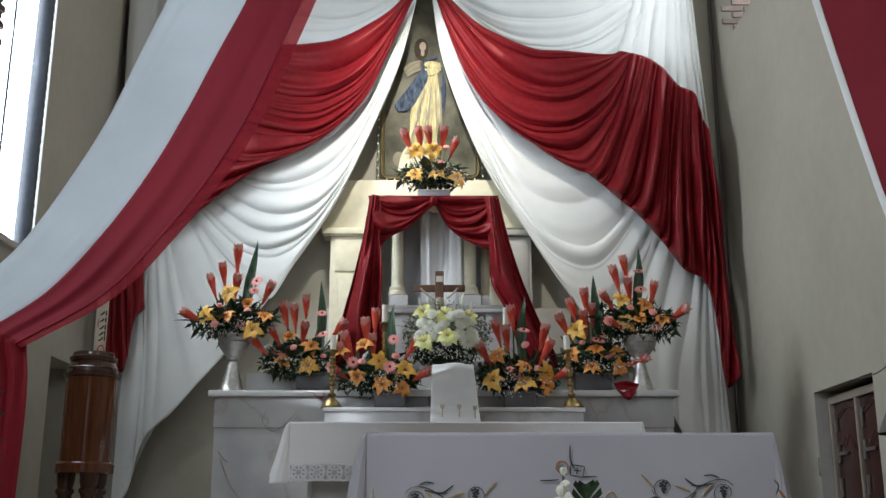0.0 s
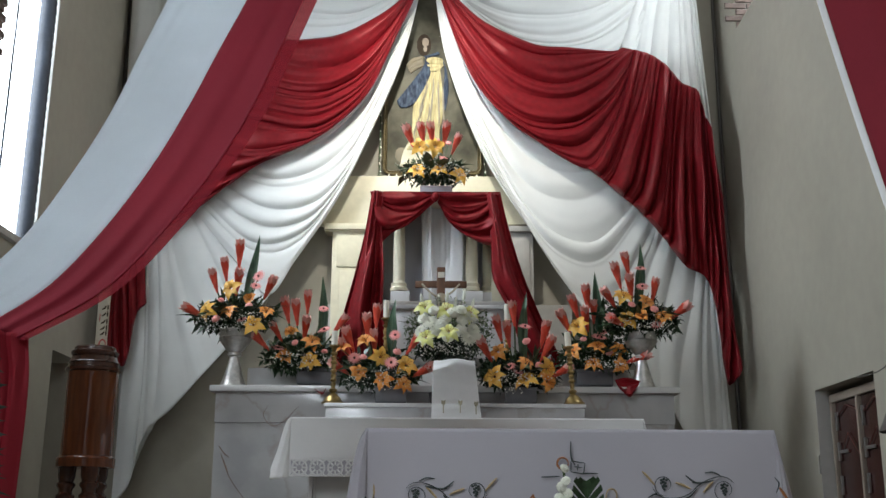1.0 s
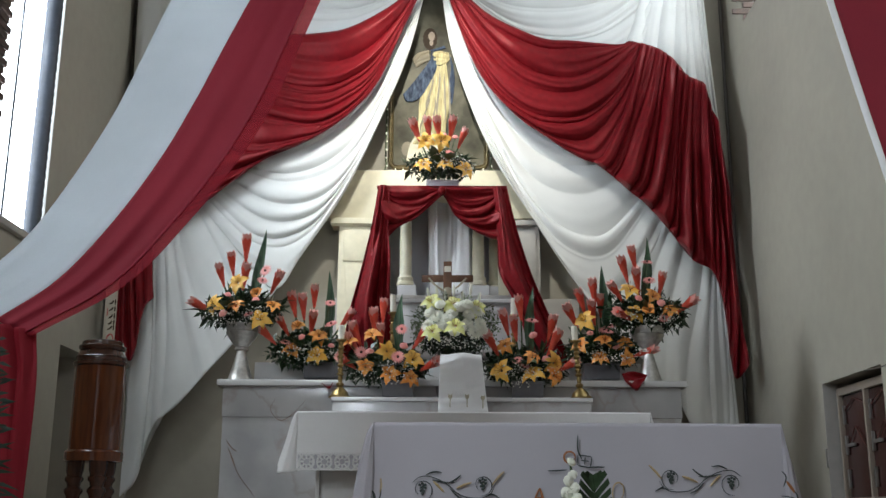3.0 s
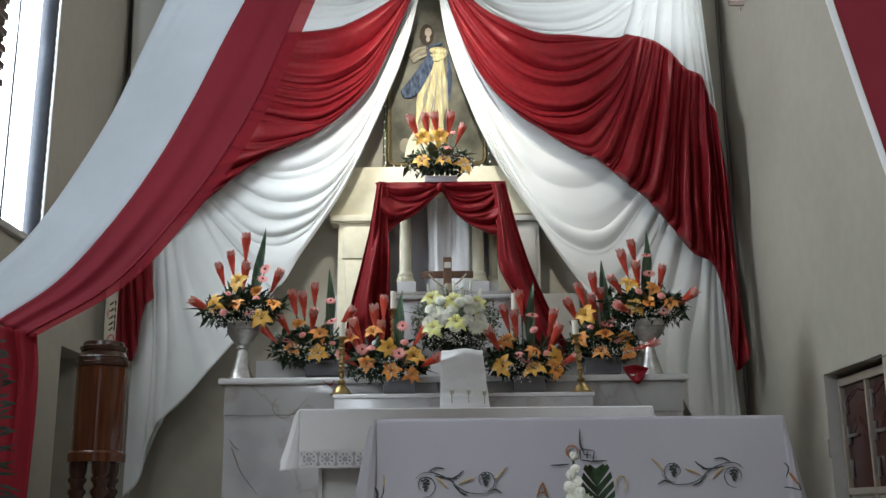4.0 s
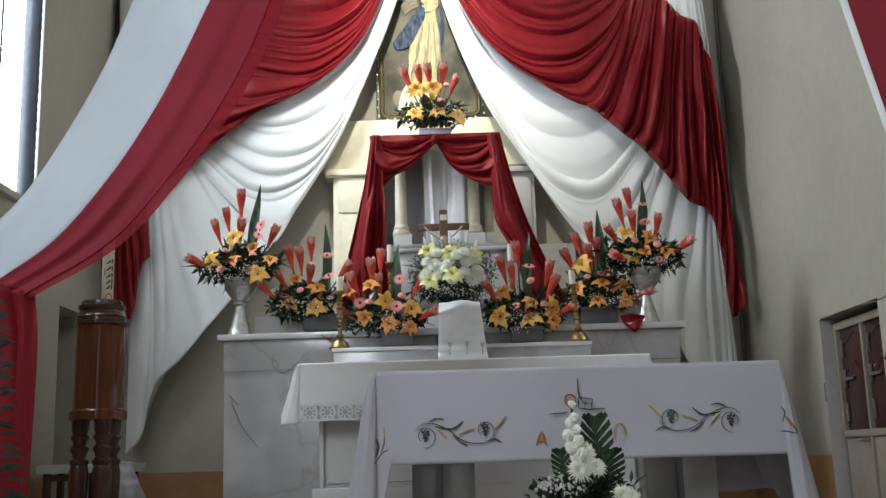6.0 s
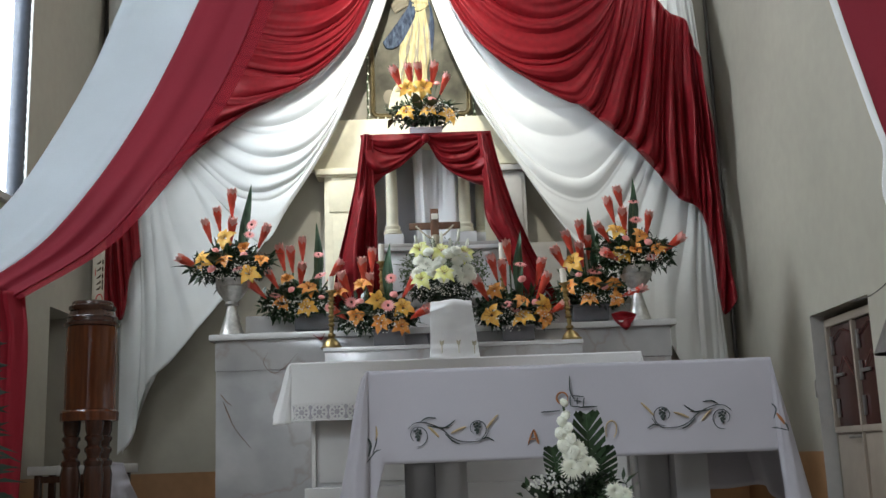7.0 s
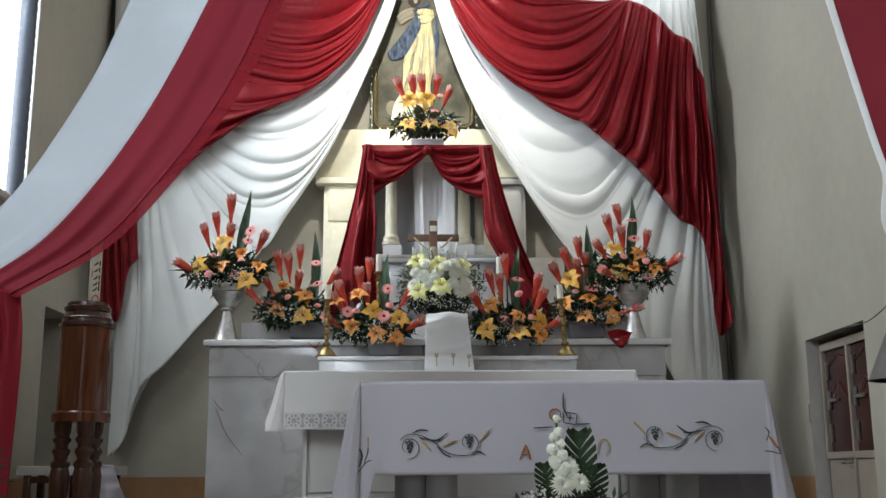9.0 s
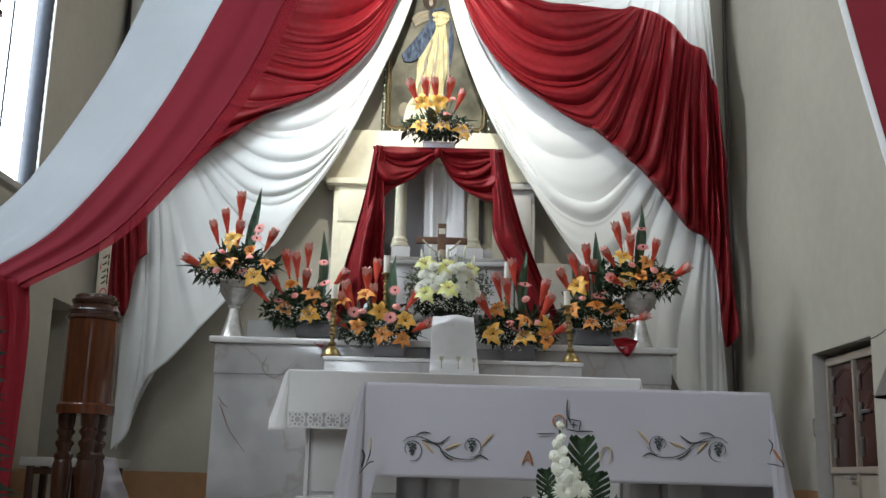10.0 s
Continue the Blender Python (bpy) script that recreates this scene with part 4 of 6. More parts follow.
for a, b in (((-0.486, 9.220, 3.369), (-0.315, 9.220, 3.494)), ((0.157, 9.220, 3.369), (0.345, 9.220, 3.494)), ((0.346, 9.260, 3.378), (0.520, 9.260, 3.492))):
    block("column_block", a, b, 9.42, MARBLE_PLAIN, tabernacle)

veil = empty("veil", (-0.082, 9.050, 4.355), label="crimson velvet veil draped over the tabernacle", category="veil")
cloth_part("top", box(Vector((-0.672, 9.020, 4.345)).x, Vector((0.499, 9.020, 4.345)).x, 9.01, 9.72, TZ + 0.034, TZ + 0.046, 0.004), RED_VELVET, veil, thick=0.002)
cloth_part("swag", folded(9.0, (
    [(-0.66, 4.35), (-0.48, 4.36), (-0.27, 4.35), (-0.09, 4.33)],
    [(-0.65, 4.32), (-0.48, 4.21), (-0.27, 4.21), (-0.09, 4.32)],
    [(-0.65, 4.23), (-0.50, 4.09), (-0.30, 4.13), (-0.09, 4.30)],
    [(-0.63, 4.06), (-0.51, 4.00), (-0.31, 4.08), (-0.09, 4.29)],
    [(-0.60, 3.83), (-0.47, 3.97), (-0.31, 4.06), (-0.08, 4.27)]),
    4, 0.45, 87, 70, 80, crease=0.9), RED_VELVET, veil, "")
cloth_part("swag", folded(9.0, (
    [(-0.08, 4.34), (0.08, 4.35), (0.28, 4.35), (0.49, 4.34)],
    [(-0.08, 4.33), (0.06, 4.21), (0.26, 4.20), (0.48, 4.31)],
    [(-0.08, 4.31), (0.06, 4.12), (0.28, 4.11), (0.48, 4.24)],
    [(-0.07, 4.29), (0.06, 4.07), (0.29, 4.00), (0.49, 4.06)],
    [(-0.07, 4.26), (0.08, 4.03), (0.32, 3.88), (0.52, 3.84)]),
    5, 0.6, 88, 70, 90, crease=0.8), RED_VELVET, veil, "")
cloth_part("knot", lathe([(0, -0.05), (0.03, -0.03), (0.04, 0), (0.03, 0.03), (0, 0.045)], 14, (-0.086, 8.970, 4.298)), RED_VELVET, veil)
cloth_part("fall", drape([(-0.656, 9.000, 4.360), (-0.710, 8.950, 3.957), (-0.796, 8.900, 3.535), (-0.881, 8.850, 3.152), (-0.932, 8.800, 2.732)], [(-0.553, 8.980, 4.354), (-0.555, 8.950, 3.957), (-0.532, 8.900, 3.636), (-0.524, 8.850, 3.225), (-0.447, 8.800, 2.732)], 3, 0.8, 91, 70, 70, 0.8, 0.02, 0.15), RED_VELVET, veil)
cloth_part("fall", drape([(0.498, 9.000, 4.344), (0.566, 8.950, 4.008), (0.679, 8.900, 3.585), (0.842, 8.850, 3.152), (1.027, 8.800, 2.732)], [(0.375, 8.980, 4.333), (0.408, 8.940, 3.851), (0.423, 8.900, 3.535), (0.562, 8.850, 3.225), (0.694, 8.800, 2.732)], 2.4, 0.8, 93, 70, 70, 0.8, 0.02, 0.15), RED_VELVET, veil)

# ---- high altar of white marble ----
CRACKS = []
altar = empty("high_altar", (0.013, 8.300, 1.702), label="stepped high altar of white veined marble", category="altar")
(hx0, _, hz), (hx1, _, _) = (-1.800, 8.300, 2.523), (1.813, 8.300, 2.523)
BASE = 0.9
part("body", box(hx0, hx1, 8.33, 10.0, BASE, hz - 0.05, 0.006), MARBLE, altar, "white marble body with grey clouds and rusty cracks")
for pts, w in (([(-1.758, 8.320, 2.050), (-1.713, 8.320, 1.992), (-1.673, 8.320, 1.964)], 0.004), ([(-1.740, 8.320, 1.992), (-1.712, 8.320, 1.930), (-1.676, 8.320, 1.850)], 0.0035), ([(-1.722, 8.322, 1.939), (-1.649, 8.322, 1.788), (-1.515, 8.322, 1.619)], 0.0025), ([(-1.388, 8.312, 2.369), (-1.419, 8.312, 2.285), (-1.347, 8.312, 2.207), (-1.258, 8.312, 2.244), (-1.141, 8.312, 2.366)], 0.0022)):
    CRACKS.append((pts, w))
part("course", box(hx0 - 0.006, hx1 + 0.006, 8.318, 8.4, hz - 0.29, hz - 0.05, 0.006), MARBLE, altar)
part("ledge", box(hx0 - 0.05, hx1 + 0.05, 8.27, 10.0, hz - 0.05, hz, 0.012), MARBLE_PLAIN, altar, "moulded marble ledge")
(gx0, _, gz), (gx1, _, _) = (-1.664, 8.850, 2.739), (1.607, 8.850, 2.739)
part("upper_step", box(gx0, gx1, 8.85, 10.0, hz, gz, 0.008), MARBLE_PLAIN, altar)
(mx0, _, mz), (mx1, _, _) = (-0.899, 7.880, 2.345), (1.064, 7.880, 2.345)
part("front_step", box(mx0 + 0.01, mx1 - 0.01, 7.91, 8.31, BASE, mz - 0.03, 0.006), MARBLE, altar)
part("front_ledge", box(mx0, mx1, 7.88, 8.315, mz - 0.03, mz, 0.008), MARBLE_PLAIN, altar)
(nx0, _, nz), (nx1, _, _) = (-0.931, 7.300, 2.178), (1.251, 7.300, 2.178)
part("mensa", box(nx0 - 0.12, nx1 + 0.10, 7.3, 7.90, nz - 0.07, nz - 0.006, 0.01), MARBLE_PLAIN, altar, "marble table slab")
part("mensa_base", box(nx0, nx1, 7.42, 7.90, BASE + 0.12, nz - 0.07, 0.006), MARBLE_PLAIN, altar)
part("mensa_foot", box(nx0 - 0.05, nx1 + 0.05, 7.36, 7.90, BASE, Vector((-0.958, 7.360, 1.328)).z, 0.01), MARBLE_PLAIN, altar)
part("panel", box(nx0 + 0.05, nx0 + 0.9, 7.40, 7.43, Vector((-0.958, 7.360, 1.359)).z, nz - 0.13, 0.008), MARBLE_PLAIN, altar)
part("panel_rail", box(nx0 + 0.0, nx0 + 0.03, 7.38, 7.43, Vector((-0.958, 7.360, 1.328)).z, nz - 0.08, 0.006), MARBLE_PLAIN, altar)

# ---- the lace-edged cloth on the mensa ----
lace_cloth = empty("altar_cloth", (0.062, 7.300, 2.178), label="white cloth with a broad lace hem on the marble table", category="cloth", group="altar cloths")
(cx0, _, cz), (cx1, _, _) = (-1.048, 7.270, 2.179), (1.366, 7.270, 2.175)
part("top", box(cx0, cx1, 7.27, 7.87, cz - 0.006, cz, 0.003), LACE, lace_cloth)


def lace_band(x0, x1, y, z0, z1):
    """Open work: rosettes between two cords, joined by threads."""
    bm = bmesh.new()
    h = z1 - z0
    for z in (z0 + 0.006, z1 - 0.004):
        tube([(x0, y, z), (x1, y, z)], 0.006, 5, bm=bm)
    n = max(1, round((x1 - x0) / h))
    for i in range(n):
        c = Vector((x0 + (i + 0.5) * (x1 - x0) / n, y, (z0 + z1) / 2))
        for r, t in ((0.42 * h, 0.008), (0.17 * h, 0.0022)):
            tube([c + Vector((r * math.cos(a), 0, r * math.sin(a))) for a in (2 * math.pi * k / 20 for k in range(21))], t, 5, bm=bm)
        for k in range(8):
            a = 2 * math.pi * k / 8
            tube([c + Vector((0.17 * h * math.cos(a), 0, 0.17 * h * math.sin(a))), c + Vector((0.42 * h * math.cos(a), 0, 0.42 * h * math.sin(a)))], 0.007, 4, bm=bm)
        for sx in (-1, 1):
            for sz in (-1, 1):
                tube([c + Vector((sx * 0.3 * h, 0, sz * 0.3 * h)), c + Vector((sx * 0.5 * h, 0, sz * 0.5 * h))], 0.006, 4, bm=bm)
    return bm


part("lace_hem", lace_band(cx0 + 0.01, cx0 + 1.1, 7.243, cz - 0.40, cz - 0.283), LACE, lace_cloth, "openwork lace of round rosettes")

part("lace_ground", box(cx0 + 0.012, cx0 + 1.098, 7.2465, 7.2485, cz - 0.395, cz - 0.284), LINEN, lace_cloth, "fine net behind the lace")

# white embroidered cover on the missal stand
stand = empty("missal_stand", (0.089, 7.600, 2.206), label="missal stand under a white cloth embroidered with wheat", category="stand")
(sx0, _, sz), (sx1, _, _) = (-0.078, 7.550, 2.619), (0.253, 7.550, 2.619)
part("board", box(sx0 + 0.02, sx1 - 0.02, 7.62, 7.85, nz + 0.0, sz - 0.02, 0.02), WOOD, stand)
cloth_part("cover", drape([(-0.078, 7.550, 2.606), (0.090, 7.550, 2.631), (0.221, 7.550, 2.606)], [(-0.092, 7.500, 2.181), (0.088, 7.500, 2.173), (0.268, 7.500, 2.181)], 2.4, 0.22, 101, 50, 40, 0.6), COVER, stand, "bright white linen cover")
part("cover_top", box(sx0, sx1 - 0.03, 7.55, 7.86, sz - 0.02, sz + 0.0, 0.008), COVER, stand)


def wheat_sprig(at, h, bm):
    x, y, z = at
    tube([(x, y, z - h), (x, y, z + h * 0.3)], 0.004, 4, bm=bm)
    for k in range(4):
        for s in (-1, 1):
            tube([(x, y, z + h * (0.1 * k - 0.1)), (x + s * h * 0.22, y, z + h * (0.1 * k + 0.08))], 0.006, 4, bm=bm, taper=0.002)
    return bm


for at in ((-0.004, 7.480, 2.298), (0.116, 7.480, 2.298), (0.228, 7.480, 2.290)):
    part("embroidery", wheat_sprig(at, 0.065, bmesh.new()), THREAD_PALE, stand, "pale gold embroidered wheat")


# ---- front altar table ----
(tx0, _, tz), (tx1, _, _) = (-0.374, 5.200, 1.934), (1.612, 5.200, 1.934)
TY0, TY1 = 5.2, 6.05
front_table = empty("altar_table", ((tx0 + tx1) / 2, 5.6, 0.9), label="altar table on two grey marble pedestals", category="table")
part("tabletop", box(tx0 + 0.01, tx1 - 0.01, TY0 + 0.01, TY1 - 0.01, tz - 0.09, tz - 0.006, 0.008), MARBLE_PLAIN, front_table)
(lx0, _, _), (lx1, _, _) = (-0.060, 5.420, 1.412), (0.103, 5.420, 1.407)
(rx0, _, _), (rx1, _, _) = (1.153, 5.420, 1.434), (1.323, 5.420, 1.429)
for a, b in ((lx0, lx1), (rx0, rx1)):
    part("pedestal", box(a, b, 5.42, 5.85, 0.9, tz - 0.09, 0.006), MARBLE_GREY, front_table, "grey marble pedestal")
    part("pedestal_wing", box(a - 0.16, a - 0.002, 5.56, 5.80, 0.9, tz - 0.09, 0.006), MARBLE_GREY, front_table)

altar_cloth = empty("altar_cloth", ((tx0 + tx1) / 2, TY0, tz), label="white linen altar cloth embroidered with vines and wheat", category="cloth", group="altar cloths")
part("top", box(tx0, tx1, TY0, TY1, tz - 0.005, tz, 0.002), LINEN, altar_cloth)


def skirt(x0, x1, y0, y1, z, front, side_drop, flare_l, flare_r, back=0.0, corner=0.30):
    """The falling sides of a cloth, flaring in cones at the two front corners."""
    bm = bmesh.new()
    path = []
    n = 40
    for i in range(n + 1):
        path.append((Vector((x0, y1 + (y0 - y1) * i / n, z)), Vector((-1, 0, 0)), "l", i / n))
    for i in range(1, 12):
        a = math.pi / 2 * i / 12
        path.append((Vector((x0, y0, z)), Vector((-math.cos(a), -math.sin(a), 0)), "cl", i / 12))
    for i in range(n * 2 + 1):
        path.append((Vector((x0 + (x1 - x0) * i / (2 * n), y0, z)), Vector((0, -1, 0)), "f", i / (2 * n)))
    for i in range(1, 12):
        a = math.pi / 2 * i / 12
        path.append((Vector((x1, y0, z)), Vector((math.sin(a), -math.cos(a), 0)), "cr", i / 12))
    for i in range(n + 1):
        path.append((Vector((x1, y0 + (y1 - y0) * i / n, z)), Vector((1, 0, 0)), "r", i / n))
    if back:
        for i in range(1, n + 1):
            path.append((Vector((x1 + (x0 - x1) * i / n * 0.28, y1, z)), Vector((0, 1, 0)), "b", i / n))
    rows = []
    for p, out, side, k in path:
        if side == "f":
            drop, flare = front, 0.008 + 0.0015 * math.sin(k * 9) + 0.001 * math.sin(k * 37 + 2) + 0.012 * math.exp(-k * 30)
            if k < 0.035:
                drop += corner * (1 - k / 0.035)
        elif side == "b":
            drop, flare = back, 0.05 + 0.03 * math.sin(k * 12)
        elif side in ("l", "r"):
            q = k if side == "l" else 1 - k
            drop, flare = side_drop + corner * q ** 2, 0.10 + 0.035 * math.sin(q * 11 + 0.5) + ((flare_r if side == "r" else flare_l) - 0.10) * q
        else:
            q = k if side == "cl" else 1 - k
            top = flare_r if side == "cr" else flare_l
            drop, flare = side_drop + corner - (side_drop - front) * 0.6 * q, top - (top - 0.03) * q ** 1.2
        row = []
        for j in range(25):
            v = j / 24
            o = flare * (v ** (0.62 if side in ("l", "cl") else 1.05)) + (0.001 if side == "f" else 0.004) * math.sin(7 * v + 20 * k)
            row.append(bm.verts.new(p + out * (0.004 + o) - Vector((0, 0, 1)) * (drop * v)))
        rows.append(row)
    for a, b in zip(rows, rows[1:]):
        for j in range(24):
            bm.faces.new((a[j], a[j + 1], b[j + 1], b[j]))
    return bm


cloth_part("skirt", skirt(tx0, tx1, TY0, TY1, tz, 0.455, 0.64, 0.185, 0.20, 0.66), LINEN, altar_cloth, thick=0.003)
cloth_part("skirt", skirt(cx0, cx1, 7.268, 7.87, cz, 0.285, 0.30, 0.13, 0.12, 0.0, 0.12), LACE, lace_cloth, thick=0.003)
EM = 0.0029  # one stitch unit of the embroidery


def flat_band(points, w, count=40, lift=0.0):
    """A satin-stitch line that lies on the front of the cloth, thin at its ends."""
    pts = curve_points(points, count)
    bm = bmesh.new()
    prev = None
    for i, p in enumerate(pts):
        d = pts[min(i + 1, count - 1)] - pts[max(i - 1, 0)]
        side = Vector((-d.z, 0, d.x)).normalized() * w * (0.35 + 0.65 * math.sin(math.pi * min(1, max(0, i / (count - 1)))) ** 0.5)
        cur = [bm.verts.new(p + side), bm.verts.new(p + Vector((0, -0.003, 0))), bm.verts.new(p - side)]
        if prev:
            bm.faces.new((prev[0], prev[1], cur[1], cur[0]))
            bm.faces.new((prev[1], prev[2], cur[2], cur[1]))
        prev = cur
    return bm


RUST = material("rusty_vein", (0.27, 0.17, 0.125), 0.5, grain=30, vary=0.35, stain=12, stain_vary=0.3)
for pts, w in CRACKS:
    part("crack", flat_band(pts, w, 24), RUST, altar, "rusty vein in the marble")


def vine(o, mirror, slope=0.0):
    """Two spirals with grapes, a waving stem, dark leaves and gold ears; o is the middle of the motif."""
    o = Vector(o)

    def q(x, z):
        return o + Vector((mirror * x * EM, 0, z * EM + slope * mirror * x * EM))
    root = altar_cloth
    for cx, cz, r, turn in ((-50, -4, 19, 0), (50, 4, 18, 0)):
        spiral = [q(cx + (r * (1 - 0.0014 * a)) * math.cos(radians(-100 + a)), cz + (r * (1 - 0.0014 * a)) * math.sin(radians(-100 + a))) for a in range(0, 331, 30)]
        part("embroidered_spiral", flat_band(spiral, 0.0022, 50), THREAD_DARK, root)
        bm = bmesh.new()
        for k in range(11):
            gx, gz = (k % 3 - 1) * (4.6 - 1.1 * (k // 3)) + (k // 3 % 2) * 1.5, 8 - (k // 3) * 5 + (k % 3 == 1) * 2
            c = q(cx + gx, cz + gz)
            lathe([(0, -0.007), (0.006, -0.004), (0.007, 0), (0.006, 0.004), (0, 0.007)], 8, c, bm)
        for v in bm.verts:
            v.co.y = o.y + (v.co.y - o.y) * 0.25
        part("embroidered_grapes", bm, THREAD_DARK, root, kind="stuff")
    part("embroidered_stem", flat_band([q(-66, 8), q(-56, 16), q(-42, 18), q(-24, 13), q(-6, 3), q(6, -8), q(24, -16), q(48, -17), q(62, -11), q(70, 0)], 0.0024, 70), THREAD_DARK, root)
    for leaf in (((-44, 20), (-32, 25), (-18, 24)), ((-34, 12), (-12, 8), (4, 8)), ((-8, 6), (4, 12), (14, 20)), ((-4, -2), (8, -14), (20, -20)), ((54, -15), (66, -11), (78, -17))):
        part("embroidered_leaf", flat_band([q(*c) for c in leaf], 0.0038, 20), THREAD_DARK, root)
    for a, b in (((-32, 10), (-14, -8)), ((6, -2), (32, 8)), ((66, 4), (86, 26))):
        part("embroidered_ear", flat_band([q(*a), q((a[0] + b[0]) / 2, (a[1] + b[1]) / 2 + 1), q(*b)], 0.006, 16), THREAD_GOLD, root)


vine((0.009, 5.181, 1.623), 1, 0.0)
vine((1.209, 5.181, 1.657), -1, 0.0)
part("embroidered_letter", flat_band([(0.399, 5.181, 1.550), (0.414, 5.181, 1.590), (0.430, 5.181, 1.622)], 0.0045, 12), THREAD_RUST, altar_cloth)
part("embroidered_letter", flat_band([(0.430, 5.181, 1.622), (0.439, 5.181, 1.590), (0.451, 5.181, 1.551)], 0.006, 12), THREAD_RUST, altar_cloth)
part("embroidered_letter", flat_band([(0.408, 5.180, 1.574), (0.425, 5.180, 1.576), (0.444, 5.180, 1.576)], 0.0035, 8), THREAD_RUST, altar_cloth)
part("embroidered_letter", flat_band([(0.783, 5.181, 1.572), (0.780, 5.181, 1.602), (0.790, 5.181, 1.639), (0.813, 5.181, 1.649), (0.831, 5.181, 1.633), (0.831, 5.181, 1.595), (0.816, 5.181, 1.568)], 0.004, 30), THREAD_GOLD, altar_cloth)
HALO = Vector((0.577, 5.181, 1.768))
part("embroidered_halo", flat_band([HALO + Vector((0.027 * math.cos(a), 0, 0.027 * math.sin(a))) for a in (2 * math.pi * k / 12 for k in range(13))], 0.005, 40), THREAD_RUST, altar_cloth)
part("embroidered_staff", flat_band([(0.619, 5.181, 1.874), (0.618, 5.181, 1.802), (0.637, 5.181, 1.758)], 0.004, 16), THREAD_DARK, altar_cloth)
part("embroidered_arm", flat_band([(0.469, 5.181, 1.703), (0.513, 5.181, 1.704), (0.563, 5.181, 1.708)], 0.0035, 12), THREAD_DARK, altar_cloth)
part("embroidered_arm", flat_band([(0.657, 5.181, 1.719), (0.693, 5.181, 1.721), (0.746, 5.181, 1.722)], 0.004, 12), THREAD_DARK, altar_cloth)
for a, b in (((0.617, 5.181, 1.780), (0.685, 5.181, 1.770)), ((0.685, 5.181, 1.770), (0.677, 5.181, 1.719)), ((0.677, 5.181, 1.719), (0.616, 5.181, 1.728)), ((0.616, 5.181, 1.728), (0.617, 5.181, 1.780)),
             ((0.631, 5.180, 1.753), (0.670, 5.180, 1.749)), ((0.652, 5.180, 1.768), (0.647, 5.180, 1.733))):
    a, b = Vector(a), Vector(b)
    part("embroidered_banner", flat_band([a, (a + b) / 2, b], 0.003, 8), THREAD_DARK, altar_cloth)
# sprigs on the two corner folds
for pts, w, mt in (([(1.573, 5.100, 1.703), (1.592, 5.100, 1.676), (1.577, 5.100, 1.631)], 0.006, THREAD_DARK), ([(1.586, 5.080, 1.656), (1.605, 5.080, 1.629), (1.622, 5.080, 1.602)], 0.012, THREAD_RUST),
                   ([(1.556, 5.080, 1.588), (1.593, 5.080, 1.584), (1.629, 5.070, 1.573)], 0.005, THREAD_DARK), ([(1.617, 5.070, 1.613), (1.628, 5.070, 1.591), (1.632, 5.070, 1.570)], 0.006, THREAD_DARK),
                   ([(-0.329, 5.090, 1.622), (-0.332, 5.090, 1.583), (-0.349, 5.090, 1.536)], 0.005, THREAD_DARK), ([(-0.370, 5.090, 1.605), (-0.359, 5.090, 1.570), (-0.371, 5.090, 1.518)], 0.010, THREAD_DARK),
                   ([(-0.311, 5.090, 1.550), (-0.338, 5.090, 1.540), (-0.380, 5.090, 1.489)], 0.005, THREAD_DARK), ([(-0.331, 5.090, 1.662), (-0.329, 5.090, 1.622), (-0.335, 5.090, 1.593)], 0.008, THREAD_GOLD)):
    part("embroidered_sprig", flat_band(pts, w * 0.6, 16), mt, altar_cloth)

# ---- wooden drum stand with the paschal candle ----
DC = Vector((-2.547, 7.600, 2.238))
drum = empty("candle_stand", (DC.x, 7.6, FLOOR), label="varnished wooden drum stand on turned legs", category="stand")
dz0, dz1, dz2 = Vector((-2.436, 7.400, 1.847)).z, Vector((-2.494, 7.400, 2.528)).z, Vector((-2.504, 7.400, 2.641)).z
R = 0.178
part("drum", lathe([(R, 0), (R, dz1 - dz0)], 40, (DC.x, 7.6, dz0 + 0.0)), WOOD, drum)
part("lower_ring", lathe([(R + 0.002, -0.005), (R + 0.022, 0.0), (R + 0.024, 0.06), (R + 0.012, 0.075), (R + 0.002, 0.08)], 40, (DC.x, 7.6, dz0)), WOOD, drum)
part("upper_ring", lathe([(R + 0.002, -0.01), (R + 0.016, 0.0), (R + 0.016, 0.02), (R - 0.002, 0.03), (R - 0.004, 0.055), (R + 0.004, 0.06), (R - 0.01, 0.075), (R - 0.02, dz2 - dz1 - 0.01), (R - 0.03, dz2 - dz1), (0, dz2 - dz1)], 40, (DC.x, 7.6, dz1)), WOOD_DARK, drum, "dark turned rim")
lh = dz0 - FLOOR
for dx, dy in ((-0.125, 0.0), (0.075, -0.11), (0.06, 0.13)):
    part("leg", lathe([(0.045, 0), (0.058, 0.05), (0.038, 0.10), (0.051, lh * 0.4), (0.067, lh * 0.62), (0.070, lh * 0.70), (0.058, lh * 0.745), (0.067, lh * 0.755), (0.067, lh * 0.775), (0.046, lh * 0.79), (0.049, lh * 0.81), (0.064, lh * 0.83), (0.064, lh * 0.845), (0.046, lh * 0.86), (0.049, lh * 0.88), (0.064, lh * 0.895), (0.064, lh * 0.91), (0.051, lh * 0.92), (0.061, lh * 0.95), (0.064, lh)], 20, (DC.x + dx, 7.6 + dy, FLOOR)), WOOD_DARK, drum)
part("cap", lathe([(R - 0.022, 0), (R - 0.012, 0.012), (R - 0.012, 0.03), (R - 0.03, 0.04), (R - 0.034, 0.062), (R - 0.045, 0.07), (0, 0.07)], 40, (DC.x, 7.6, dz2 - 0.002)), WOOD_DARK, drum, "dark stepped cap")
OLD_WAX = material("yellowed_wax", (0.46, 0.41, 0.32), 0.45, grain=15, vary=0.1)
